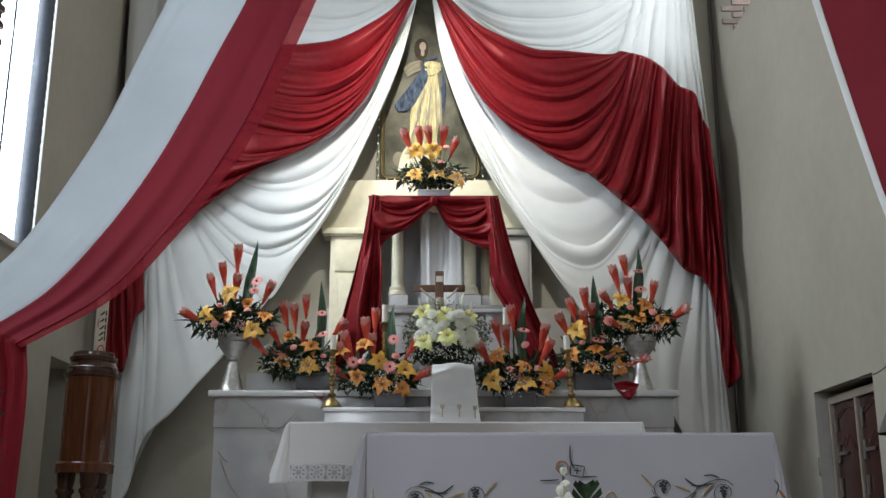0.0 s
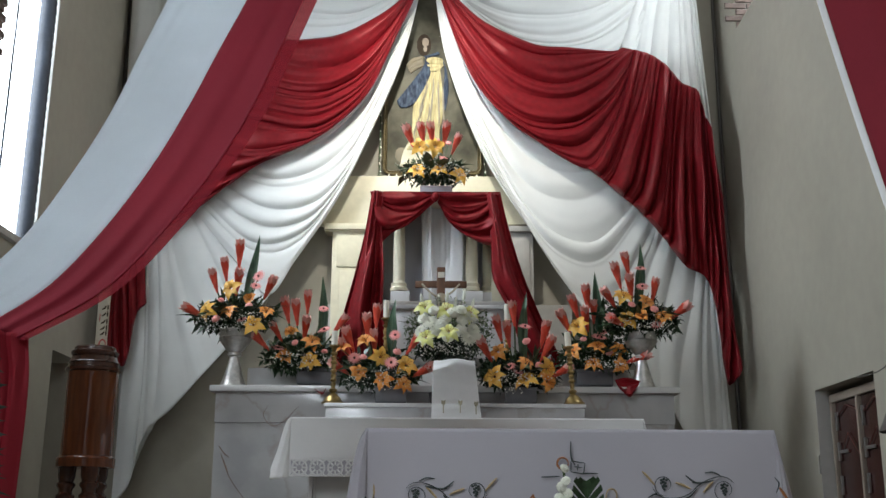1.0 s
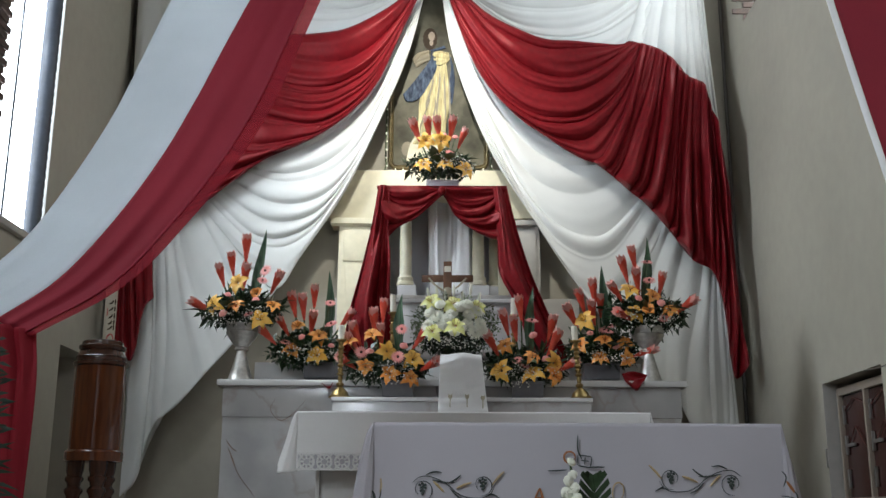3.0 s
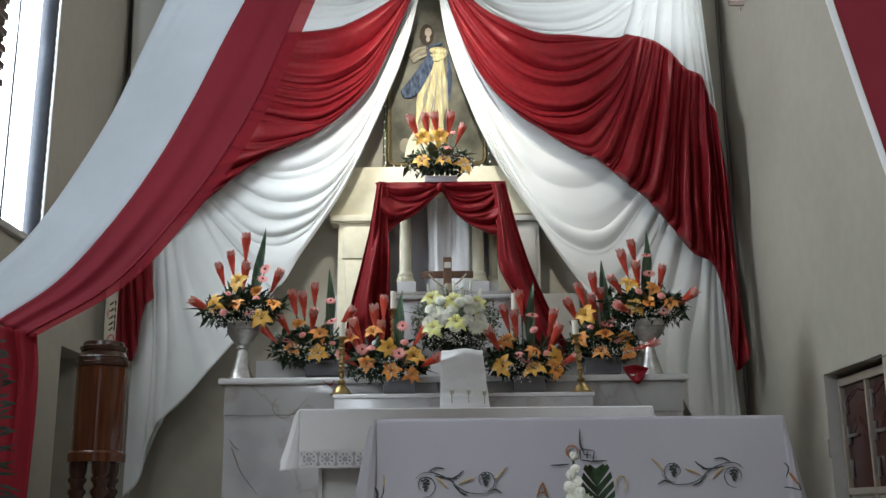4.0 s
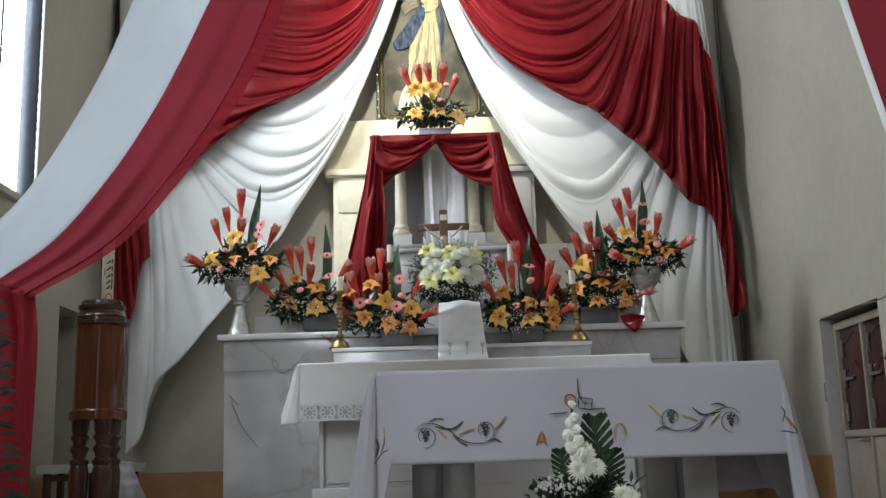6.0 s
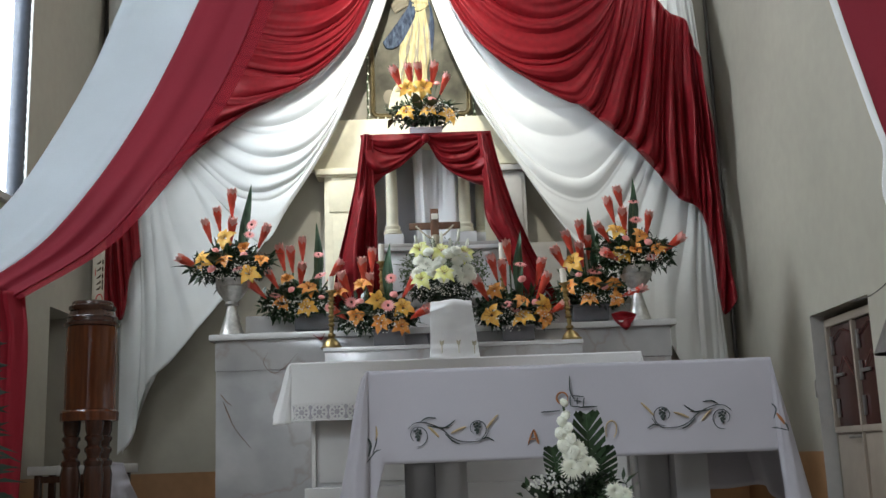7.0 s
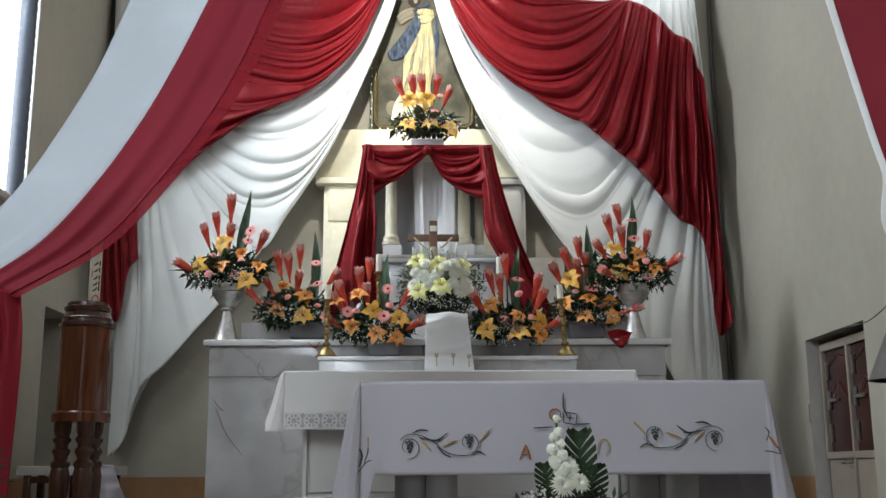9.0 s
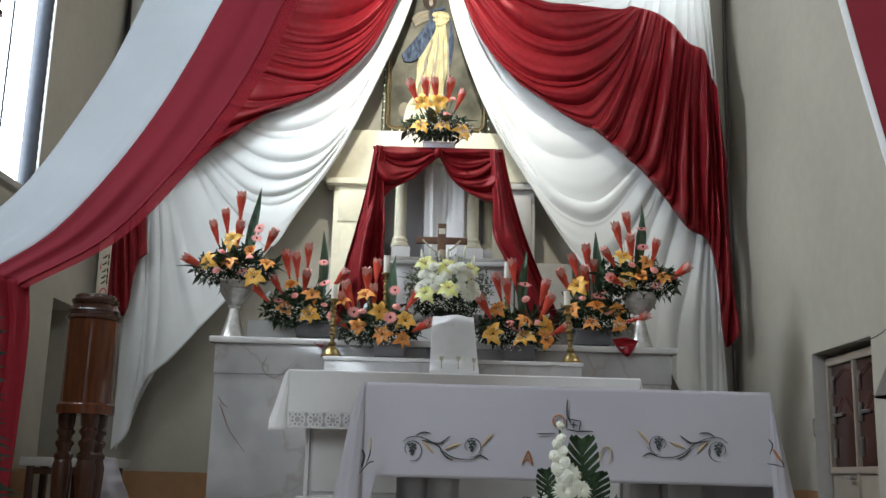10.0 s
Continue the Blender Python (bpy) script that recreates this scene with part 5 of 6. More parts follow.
paschal = empty("paschal_candle", (DC.x + 0.03, 7.6, dz2), label="thick cream candle with red and dark ornament on the wooden stand", category="candle")
cx, cyy = DC.x + 0.035, 7.6
part("shaft", lathe([(0.042, 0), (0.042, 1.05), (0.036, 1.07), (0, 1.07)], 24, (cx, cyy, dz2)), OLD_WAX, paschal)


def wrapped(points, w, r=0.0435):
    bm = flat_band([(p[0] * 1.0, 0, p[1]) for p in points], w, 20)
    for v in bm.verts:
        a = v.co.x / r
        v.co = Vector((cx + r * math.sin(a), cyy - (r - v.co.y * 0.3) * math.cos(a), dz2 + v.co.z))
    return bm


RED_WAX = material("red_wax", (0.40, 0.03, 0.03), 0.5, grain=20, vary=0.1)
part("ornament", wrapped([(0.0, 0.05), (0.012, 0.06), (0.0, 0.085), (0.015, 0.115), (0.035, 0.115), (0.05, 0.085), (0.038, 0.06), (0.05, 0.05)], 0.005), RED_WAX, paschal, "red wax ornament")
for z in (0.15, 0.19, 0.235, 0.29, 0.34):
    part("ornament", wrapped([(0.0, z), (0.02, z + 0.012), (0.03, z + 0.03)], 0.006), UMBER, paschal, "dark wax ornament")
    part("ornament", wrapped([(0.045, z), (0.045, z + 0.02), (0.045, z + 0.04)], 0.007), UMBER, paschal)
part("ornament", wrapped([(-0.01, 0.25), (-0.01, 0.28), (-0.01, 0.31)], 0.004), RED_WAX, paschal)

side_table = empty("side_table", (-2.949, 8.500, 1.440), label="small side table with a white cloth over one end", category="table")
(ax0, _, az), (ax1, _, _) = (-3.293, 8.400, 1.546), (-2.535, 8.400, 1.552)
part("tabletop", box(ax0, ax1, 8.4, 8.8, az - 0.07, az, 0.008), GREYSTONE, side_table, "grey painted top")
part("rail", box(ax0 + 0.05, ax1 - 0.05, 8.44, 8.47, az - 0.13, az - 0.08, 0.004), WOOD_DARK, side_table)
for x in (ax0 + 0.07, ax0 + 0.33, ax1 - 0.08):
    for y in (8.46, 8.76):
        part("leg", box(x - 0.025, x + 0.025, y - 0.025, y + 0.025, FLOOR, az - 0.07, 0.004), WOOD_DARK, side_table)
cloth_part("table_cloth", drape([(ax1 - 0.16, 8.375, az + 0.008), (ax1 - 0.06, 8.375, az + 0.01), (ax1 + 0.005, 8.375, az + 0.006)], [(ax1 - 0.14, 8.36, az - 0.4), (ax1 + 0.02, 8.36, az - 0.42), (ax1 + 0.17, 8.36, az - 0.38)], 1.6, 0.3, 111, 30, 30), LINEN, None, "white cloth hanging over the end of the side table", category="cloth")

# conical lamp shade hung beside the side wall
SH = Vector((2.486, 5.600, 1.963))
shade = empty("pendant_lamp", (SH.x, 5.6, SH.z), label="unlit pendant lamp with a dark conical shade", category="lamp")
part("shade", lathe([(0.172, 0.0), (0.178, 0.004), (0.172, 0.012), (0.05, 0.30), (0.03, 0.33), (0.028, 0.325), (0.046, 0.292), (0.166, 0.012), (0.168, 0.0), (0.172, 0.0)], 32, (SH.x, 5.6, SH.z)), SHADE, shade)
part("cord", tube([(SH.x, 5.6, SH.z + 0.32), (SH.x, 5.6, TOP)], 0.006), SHADE, shade)
part("cable", tube([(2.754, 7.000, 2.438), (2.789, 6.800, 2.436), (2.762, 6.500, 2.452), (2.750, 6.200, 2.516), (2.798, 6.000, 2.645)], 0.004, 6, 30), SHADE, shade, "thin loose cable")


# ---- flowers: one mesh of each kind, shared ----
def petal(bm, length, width, curl, base, turn, lift, mat=0, n=6, cup=0.25):
    """One pointed petal from the axis outward, rising and curling back."""
    rows = []
    for i in range(n + 1):
        s = i / n
        w = width * math.sin(math.pi * (0.12 + 0.88 * s) ** 0.85) * 0.5 if i < n else 0.001
        r = base + length * (s * math.cos(lift) )
        z = length * math.sin(lift) * s - curl * length * s ** 2.5
        row = []
        for side in (-1, 0, 1):
            p = Vector((r, side * w, z + abs(side) * cup * w))
            p.rotate(Euler((0, 0, turn)))
            row.append(bm.verts.new(p))
        rows.append(row)
    for a, b in zip(rows, rows[1:]):
        for k in range(2):
            f = bm.faces.new((a[k], a[k + 1], b[k + 1], b[k]))
            f.material_index = mat


def lily_mesh(name, mats, r=0.10, lift=0.55):
    bm = bmesh.new()
    for k in range(6):
        petal(bm, r * (1.0 if k % 2 else 0.92), r * (0.62 if k % 2 else 0.46), 0.62, 0.008, k * math.pi / 3 + 0.1 * math.sin(5 * k), lift + 0.08 * math.cos(3 * k), 0)
    for k in range(6):
        a = k * math.pi / 3 + 0.4
        tip = Vector((0.035 * math.cos(a), 0.035 * math.sin(a), 0.065))
        n0 = len(bm.faces)
        tube([(0, 0, 0.01), tip * 0.6, tip], 0.0013, 4, bm=bm)
        lathe([(0, -0.004), (0.003, 0), (0, 0.004)], 5, tip, bm)
        bm.faces.ensure_lookup_table()
        for f in bm.faces[n0:]:
            f.material_index = 1
    return finish(bm, name, mats)


def ginger_mesh():
    """A torch: slim below, swelling upward in overlapping bracts, with a ragged pale crown."""
    bm = bmesh.new()
    lathe([(0.006, -0.10), (0.009, -0.06), (0.015, 0.0), (0.018, 0.05), (0.012, 0.085), (0, 0.095)], 10, bm=bm)
    for ring in range(11):
        k = ring / 10
        z = -0.095 + ring * 0.0175
        r = 0.008 + 0.026 * k ** 0.9 - 0.008 * max(0, k - 0.8) / 0.2
        n = 5 if ring < 4 else 7
        for i in range(n):
            a = i * 2 * math.pi / n + ring * 0.55
            out = Vector((math.cos(a), math.sin(a), 0))
            side = Vector((-math.sin(a), math.cos(a), 0)) * (0.008 + 0.009 * k)
            up = Vector((0, 0, 1))
            base = out * r * 0.7 + up * z
            mid = base + out * r * 0.42 + up * 0.020
            tip = base + out * r * (0.55 + 0.25 * k) + up * (0.042 + 0.006 * math.sin(7 * i + ring))
            vs = [bm.verts.new(p) for p in (base - side * 0.8, base + side * 0.8, mid + side, tip, mid - side)]
            f = bm.faces.new(vs)
            f.material_index = 1 if ring > 8 or (ring > 7 and i % 3 == 0) else 0
    return finish(bm, "torch_ginger", [GINGER, GINGER_TIP], True, 60)


def gerbera_mesh():
    bm = bmesh.new()
    for ring, (n, r, lift) in enumerate(((18, 0.048, 0.15), (14, 0.036, 0.4))):
        for k in range(n):
            petal(bm, r, 0.014, 0.15, 0.006, 2 * math.pi * (k + 0.5 * ring) / n, lift, 0, 3)
    n0 = len(bm.faces)
    lathe([(0.008, 0.0), (0.009, 0.010), (0.006, 0.015), (0, 0.016)], 10, bm=bm)
    bm.faces.ensure_lookup_table()
    for f in bm.faces[n0:]:
        f.material_index = 1
    return finish(bm, "gerbera", [PINK, HEART])


def rosette_mesh(name, mat, r=0.05, rings=4):
    bm = bmesh.new()
    lathe([(0, -0.3 * r), (0.7 * r, -0.05 * r), (0.88 * r, 0.15 * r), (0.86 * r, 0.34 * r), (0.72 * r, 0.40 * r), (0.74 * r, 0.52 * r), (0.56 * r, 0.56 * r), (0.54 * r, 0.68 * r), (0.32 * r, 0.70 * r), (0.26 * r, 0.78 * r), (0, 0.74 * r)], 14, bm=bm)
    for i, v in enumerate(bm.verts):
        v.co *= 1 + 0.06 * math.sin(7 * i) + 0.05 * math.sin(2.3 * i)
    for ring in range(1):
        n = 7
        for i in range(n):
            petal(bm, r * 0.72, r * 0.6, 0.3, 0.35 * r, 2 * math.pi * (i + 0.4 * ring) / n, 0.65 - 0.25 * ring, 0, 4, 0.3)
    return finish(bm, name, [mat])


def mum_mesh():
    bm = bmesh.new()
    rnd = random.Random(5)
    for ring in range(8):
        k = ring / 7
        n = 8 + 3 * ring
        for i in range(n):
            petal(bm, 0.062 * (0.5 + 0.5 * k) * rnd.uniform(0.85, 1.1), 0.010, 0.2, 0.003, 2 * math.pi * (i + 0.3 * ring) / n + rnd.uniform(-0.1, 0.1), 0.95 - 0.85 * k, 0, 3, 0.3)
    return finish(bm, "chrysanthemum", [WHITE_PETAL])


def leaf_mesh(name, length, width, bend, mat):
    bm = bmesh.new()
    rows = []
    for i in range(9):
        s = i / 8
        w = width * math.sin(math.pi * (0.06 + 0.94 * s) ** 0.8) * 0.5 if i < 8 else 0.001
        row = [bm.verts.new((length * s, side * w, bend * length * (s - 1.3 * s * s) + 0.25 * abs(side) * w)) for side in (-1, -0.5, 0, 0.5, 1)]
        rows.append(row)
    for a, b in zip(rows, rows[1:]):
        for k in range(4):
            bm.faces.new((a[k], a[k + 1], b[k + 1], b[k]))
    return finish(bm, name, [mat])


def blade(a, b, w, seed=0):
    """A tall sword leaf from a to b, folded along its rib, with a slight twist."""
    a, b = Vector(a), Vector(b)
    bm = bmesh.new()
    prev = None
    for i in range(15):
        s = i / 14
        ww = w * (0.55 + 0.9 * s - 1.45 * max(0, s - 0.35) ** 1.3 * 1.0) if s < 0.999 else 0.001
        ww = max(0.001, min(ww, w) * (1 if s < 0.5 else (1 - (s - 0.5) / 0.5) ** 0.7 + 0.002))
        p = a.lerp(b, s) + Vector((0.02 * math.sin(3 * s + seed), -0.01 * s, 0))
        tw = 0.5 * math.sin(2 * s + seed)
        side = Vector((math.cos(tw), math.sin(tw), 0)) * ww
        cur = [bm.verts.new(p - side), bm.verts.new(p - side * 0.5 + Vector((0, 0.2 * ww, 0))), bm.verts.new(p + Vector((0, 0.35 * ww, 0))), bm.verts.new(p + side * 0.5 + Vector((0, 0.2 * ww, 0))), bm.verts.new(p + side)]
        if prev:
            for k in range(4):
                bm.faces.new((prev[k], prev[k + 1], cur[k + 1], cur[k]))
        prev = cur
    return bm


LILY_O = [lily_mesh("lily", [ORANGE, STAMEN], 0.100, 0.70), lily_mesh("lily", [ORANGE, STAMEN], 0.106, 1.05), lily_mesh("lily", [ORANGE, STAMEN], 0.094, 0.45)]
LILY_Y = [lily_mesh("lily", [YELLOW, STAMEN], 0.11, 0.55)]
LILY_W = [lily_mesh("lily", [LIME_PETAL, STAMEN], 0.105, 0.45)]
GINGERS, GERBERA, MUM = ginger_mesh(), gerbera_mesh(), mum_mesh()
ROSE = rosette_mesh("rose", WHITE_PETAL, 0.052)
BUD = rosette_mesh("carnation", PINK, 0.036, 4)
LEAVES = [leaf_mesh("leaf", 0.26, 0.075, 0.35, LEAF), leaf_mesh("leaf", 0.20, 0.085, 0.15, LEAF), leaf_mesh("leaf", 0.30, 0.035, 0.25, LEAF)]


def facing(p, d, size=1.0, spin=0.0):
    """A pose whose z axis points along d."""
    return Matrix.Translation(p) @ Vector(d).normalized().to_track_quat("Z", "Y").to_matrix().to_4x4() @ Matrix.Rotation(spin, 4, "Z") @ Matrix.Scale(size, 4)


def spray(c, rx, ry, rz, count, seed, size=0.008, front=True):
    """A cloud of tiny white blooms on hair-thin stalks."""
    rnd = random.Random(seed)
    bm = bmesh.new()
    clusters = [Vector((rnd.gauss(0, 0.55), rnd.uniform(-1, 0.1), rnd.gauss(0, 0.5))) for _ in range(max(4, count // 9))]
    for i in range(count):
        k = rnd.choice(clusters)
        d = k + Vector((rnd.gauss(0, 0.16), rnd.gauss(0, 0.16), rnd.gauss(0, 0.2)))
        if d.length > 1.15:
            continue
        p = Vector(c) + Vector((d.x * rx, d.y * ry, d.z * rz))
        r = size * rnd.uniform(0.55, 1.25)
        lathe([(0, -r), (r * 0.95, -r * 0.2), (r * 0.7, r * 0.6), (0, r * 0.8)], 5, p, bm)
    return bm


def foliage(c, rx, ry, rz, count, seed, length=0.07):
    """Fine greenery: many small narrow leaves about a bouquet's heart."""
    rnd = random.Random(seed)
    bm = bmesh.new()
    for i in range(count):
        d = Vector((rnd.gauss(0, 0.5), rnd.gauss(0, 0.45), rnd.gauss(0, 0.45)))
        d = d if d.length < 1.0 else d / d.length * rnd.uniform(0.5, 1.0)
        p = Vector(c) + Vector((d.x * rx, d.y * ry, d.z * rz))
        q = Euler((rnd.uniform(-1, 1), rnd.uniform(-1.2, 1.2), rnd.uniform(0, 6.28)))
        ln, w = length * rnd.uniform(0.6, 1.5), length * rnd.uniform(0.12, 0.3)
        vs = []
        for v in ((0, 0, 0), (ln * 0.4, w, 0.01), (ln, 0, 0), (ln * 0.4, -w, 0.01)):
            v = Vector(v)
            v.rotate(q)
            vs.append(bm.verts.new(p + v))
        bm.faces.new(vs)
    return bm


def bouquet(name, c, gingers, lilies, pinks, blades, spread, label, seed, root_z, yellow=0.3, group="altar flowers", leaf_count=22, spray_z=-0.08, green=1.0):
    """An arrangement about the heart c; flowers at their places, each with a stem down to root_z."""
    rnd = random.Random(seed)
    c = Vector(c)
    base = Vector((c.x, c.y, root_z))
    thing = empty(name, base, label=label, category="flowers", group=group)
    for g in gingers:
        g = Vector(g)
        start = Vector((c.x + 0.25 * (g.x - c.x), c.y + 0.02, c.z - 0.10))
        axis = (g - start).normalized()
        axis = (axis + Vector((rnd.uniform(-0.1, 0.1), rnd.uniform(-0.25, 0.05), 0.15))).normalized()
        flower = part("torch_ginger", GINGERS, None, thing, "", facing(g, axis, rnd.uniform(0.95, 1.15), rnd.uniform(0, 6)))
        part("stem", tube([start, (start + g) / 2 + Vector((0, 0.01, 0)), g - axis * 0.08], 0.007, 6, 8), STEM, thing)
    for p in lilies:
        p = Vector(p)
        d = Vector(((p.x - c.x) * 1.8 + rnd.uniform(-0.5, 0.5), -1.0, 0.45 + rnd.uniform(-0.55, 0.7)))
        mesh = rnd.choice(LILY_Y if rnd.random() < yellow else LILY_O)
        part("lily", mesh, None, thing, "", facing(p - Vector((0, 0.0, 0)), d, rnd.uniform(0.9, 1.1), rnd.uniform(0, 6)))
        part("stem", tube([Vector((c.x, c.y, c.z - 0.12)), p - d.normalized() * 0.01], 0.005, 5), STEM, thing)
    for i, p in enumerate(pinks):
        p = Vector(p)
        d = Vector((rnd.uniform(-0.6, 0.6), -1.0, rnd.uniform(0.3, 2.2)))
        part("gerbera" if i % 2 == 0 else "carnation", GERBERA if i % 2 == 0 else BUD, None, thing, "", facing(p, d, rnd.uniform(0.9, 1.15), rnd.uniform(0, 6)))
        part("stem", tube([Vector((c.x + 0.3 * (p.x - c.x), c.y, c.z - 0.1)), p + Vector((0, 0.012, 0))], 0.004, 5), STEM, thing)
    for i, (a, b, w) in enumerate(blades):
        part("sword_leaf", blade(a, b, w, seed + i), BLADE, thing, "tall dark striped sword leaf")
    for i in range(leaf_count):
        a = 2 * math.pi * (i + rnd.uniform(-0.3, 0.3)) / leaf_count
        m = Matrix.Translation(c + Vector((0.35 * spread * math.cos(a), 0.3 * spread * math.sin(a), -0.07 + rnd.uniform(-0.03, 0.05)))) @ Matrix.Rotation(a, 4, "Z") @ Matrix.Rotation(rnd.uniform(-0.40, 0.05), 4, "Y") @ Matrix.Rotation(rnd.uniform(-0.5, 0.5), 4, "X") @ Matrix.Scale(rnd.uniform(0.7, 1.15) * spread / 0.34, 4)
        part("leaf", rnd.choice(LEAVES), None, thing, "", m)
    part("greenery", foliage(c + Vector((0, 0.0, -0.05)), spread * 0.92, 0.17, 0.14, int(1900 * green), seed + 2, 0.055), LEAF, thing, "dense dark greenery", kind="stuff")
    # extra dark leaves stand in for the shade behind the flowers
    part("back_leaves", foliage(c + Vector((0, 0.10, 0.0)), spread * 0.95, 0.10, 0.17 * green, int(420 * green), seed + 5, 0.10), LEAF, thing, "broad dark leaves added for the shade at the back", kind="stuff")
    part("spray", spray(c + Vector((0, -0.15, spray_z - 0.02)), spread * 0.85, 0.09, 0.10, 230, seed + 3, 0.0062), BREATH, thing, "tiny white spray blooms", kind="stuff")
    return thing


def tall_vase(at, top, label):
    """Footed trumpet vase of hammered metal; at is the middle of its foot."""
    h = top - at[2]
    thing = empty("vase", at, label=label, category="vase", group="tall vases")
    part("foot", lathe([(0.112, 0), (0.112, 0.012), (0.10, 0.03), (0.082, h * 0.18), (0.055, h * 0.38), (0.036, h * 0.55)], 28, at), PEWTER, thing)
    part("collar", lathe([(0.037, h * 0.545), (0.056, h * 0.565), (0.056, h * 0.60), (0.045, h * 0.615)], 28, at), PEWTER, thing)
    part("bowl", lathe([(0.045, h * 0.61), (0.07, h * 0.66), (0.115, h * 0.78), (0.135, h * 0.86), (0.128, h * 0.88), (0.138, h), (0.128, h), (0.10, h * 0.8), (0, h * 0.72)], 28, at), PEWTER, thing)
    return thing


def pot(at, w, h, label, mat):
    thing = empty("flower_pot", at, label=label, category="pot", group="flower pots")
    part("body", box(at[0] - w / 2, at[0] + w / 2, at[1] - 0.07, at[1] + 0.07, at[2], at[2] + h, 0.012), mat, thing)
    part("rim", box(at[0] - w / 2 - 0.008, at[0] + w / 2 + 0.008, at[1] - 0.078, at[1] + 0.078, at[2] + h * 0.88, at[2] + h + 0.004, 0.006), mat, thing)
    return thing


VL = Vector((-1.721, 8.550, 2.559))
VR = Vector((1.619, 8.550, 2.559))
tall_vase((VL.x, 8.55, hz), Vector((-1.744, 8.550, 3.006)).z, "footed silver vase on the altar ledge")
tall_vase((VR.x, 8.55, hz), Vector((1.594, 8.550, 2.996)).z, "footed silver vase on the altar ledge")
bouquet("flower_arrangement", (-1.736, 8.520, 3.151),
        [(-1.714, 8.500, 3.637), (-1.814, 8.450, 3.490), (-1.909, 8.500, 3.405), (-2.041, 8.450, 3.138), (-1.700, 8.420, 3.378), (-1.448, 8.450, 3.337)],
        [(-1.745, 8.400, 3.326), (-1.928, 8.400, 3.138), (-1.736, 8.320, 3.113), (-1.535, 8.320, 3.007), (-1.454, 8.400, 3.128), (-1.591, 8.420, 3.236)],
        [(-1.547, 8.400, 3.349), (-1.822, 8.380, 3.218), (-1.536, 8.450, 3.442), (-1.585, 8.350, 3.170), (-1.635, 8.330, 3.054), (-1.846, 8.360, 3.060)],
        [((-1.639, 8.550, 3.167), (-1.574, 8.520, 3.809), 0.05)], 0.36, "tall arrangement of red ginger, orange lilies and dark leaves", 11, hz + 0.4, 0.4)
bouquet("flower_arrangement", (1.614, 8.520, 3.133),
        [(1.438, 8.500, 3.468), (1.517, 8.500, 3.564), (1.527, 8.420, 3.354), (1.361, 8.450, 3.265), (1.727, 8.450, 3.337), (1.910, 8.420, 3.151), (1.395, 8.340, 3.056)],
        [(1.463, 8.420, 3.273), (1.642, 8.400, 3.222), (1.598, 8.320, 3.085), (1.780, 8.380, 3.106), (1.481, 8.360, 3.074)],
        [(1.621, 8.460, 3.526), (1.522, 8.380, 3.199), (1.629, 8.440, 3.368), (1.700, 8.360, 3.158), (1.717, 8.360, 3.037)],
        [((1.613, 8.550, 3.215), (1.624, 8.520, 3.750), 0.05)], 0.36, "tall arrangement of red ginger, orange lilies and dark leaves", 12, hz + 0.4, 0.4)
pot((-1.070, 8.720, 2.580), 0.30, 0.13, "low grey flower pot on the altar ledge", POT)
pot((1.248, 8.720, 2.580), 0.30, 0.13, "low grey flower pot on the altar ledge", POT)
bouquet("flower_arrangement", (-1.208, 8.700, 2.851),
        [(-1.248, 8.700, 3.182), (-1.156, 8.700, 3.269), (-1.157, 8.620, 3.028), (-1.337, 8.750, 3.206), (-1.392, 8.600, 3.005), (-1.525, 8.600, 2.929), (-0.888, 8.700, 3.075)],
        [(-1.267, 8.580, 2.983), (-1.092, 8.580, 2.917), (-1.306, 8.550, 2.790), (-1.097, 8.520, 2.748)],
        [(-1.015, 8.650, 3.210), (-1.223, 8.520, 2.897), (-0.997, 8.620, 3.028), (-0.987, 8.580, 2.832), (-1.365, 8.550, 2.860)],
        [((-1.051, 8.750, 2.916), (-1.038, 8.780, 3.517), 0.05)], 0.34, "low arrangement of red ginger, orange lilies and pink blooms", 13, hz + 0.05, 0.2)
bouquet("flower_arrangement", (1.265, 8.700, 2.860),
        [(1.102, 8.700, 3.235), (1.205, 8.700, 3.318), (1.183, 8.620, 3.123), (1.012, 8.650, 3.100), (1.584, 8.550, 2.790), (1.261, 8.720, 3.200)],
        [(1.117, 8.600, 3.057), (1.263, 8.550, 2.874), (1.068, 8.560, 2.838), (1.217, 8.520, 2.739), (1.440, 8.560, 2.736), (1.438, 8.600, 2.868)],
        [(1.266, 8.580, 2.973), (1.145, 8.550, 2.940), (1.325, 8.620, 3.018), (1.353, 8.540, 2.826), (1.296, 8.560, 2.960)],
        [((1.290, 8.750, 2.964), (1.307, 8.780, 3.567), 0.054)], 0.34, "low arrangement of red ginger, orange lilies and pink blooms", 14, hz + 0.05, 0.2)
pot((-0.411, 8.160, 2.371), 0.24, 0.12, "low grey flower pot on the marble step", POT)
pot((0.595, 8.160, 2.371), 0.24, 0.12, "low grey flower pot on the marble step", POT)
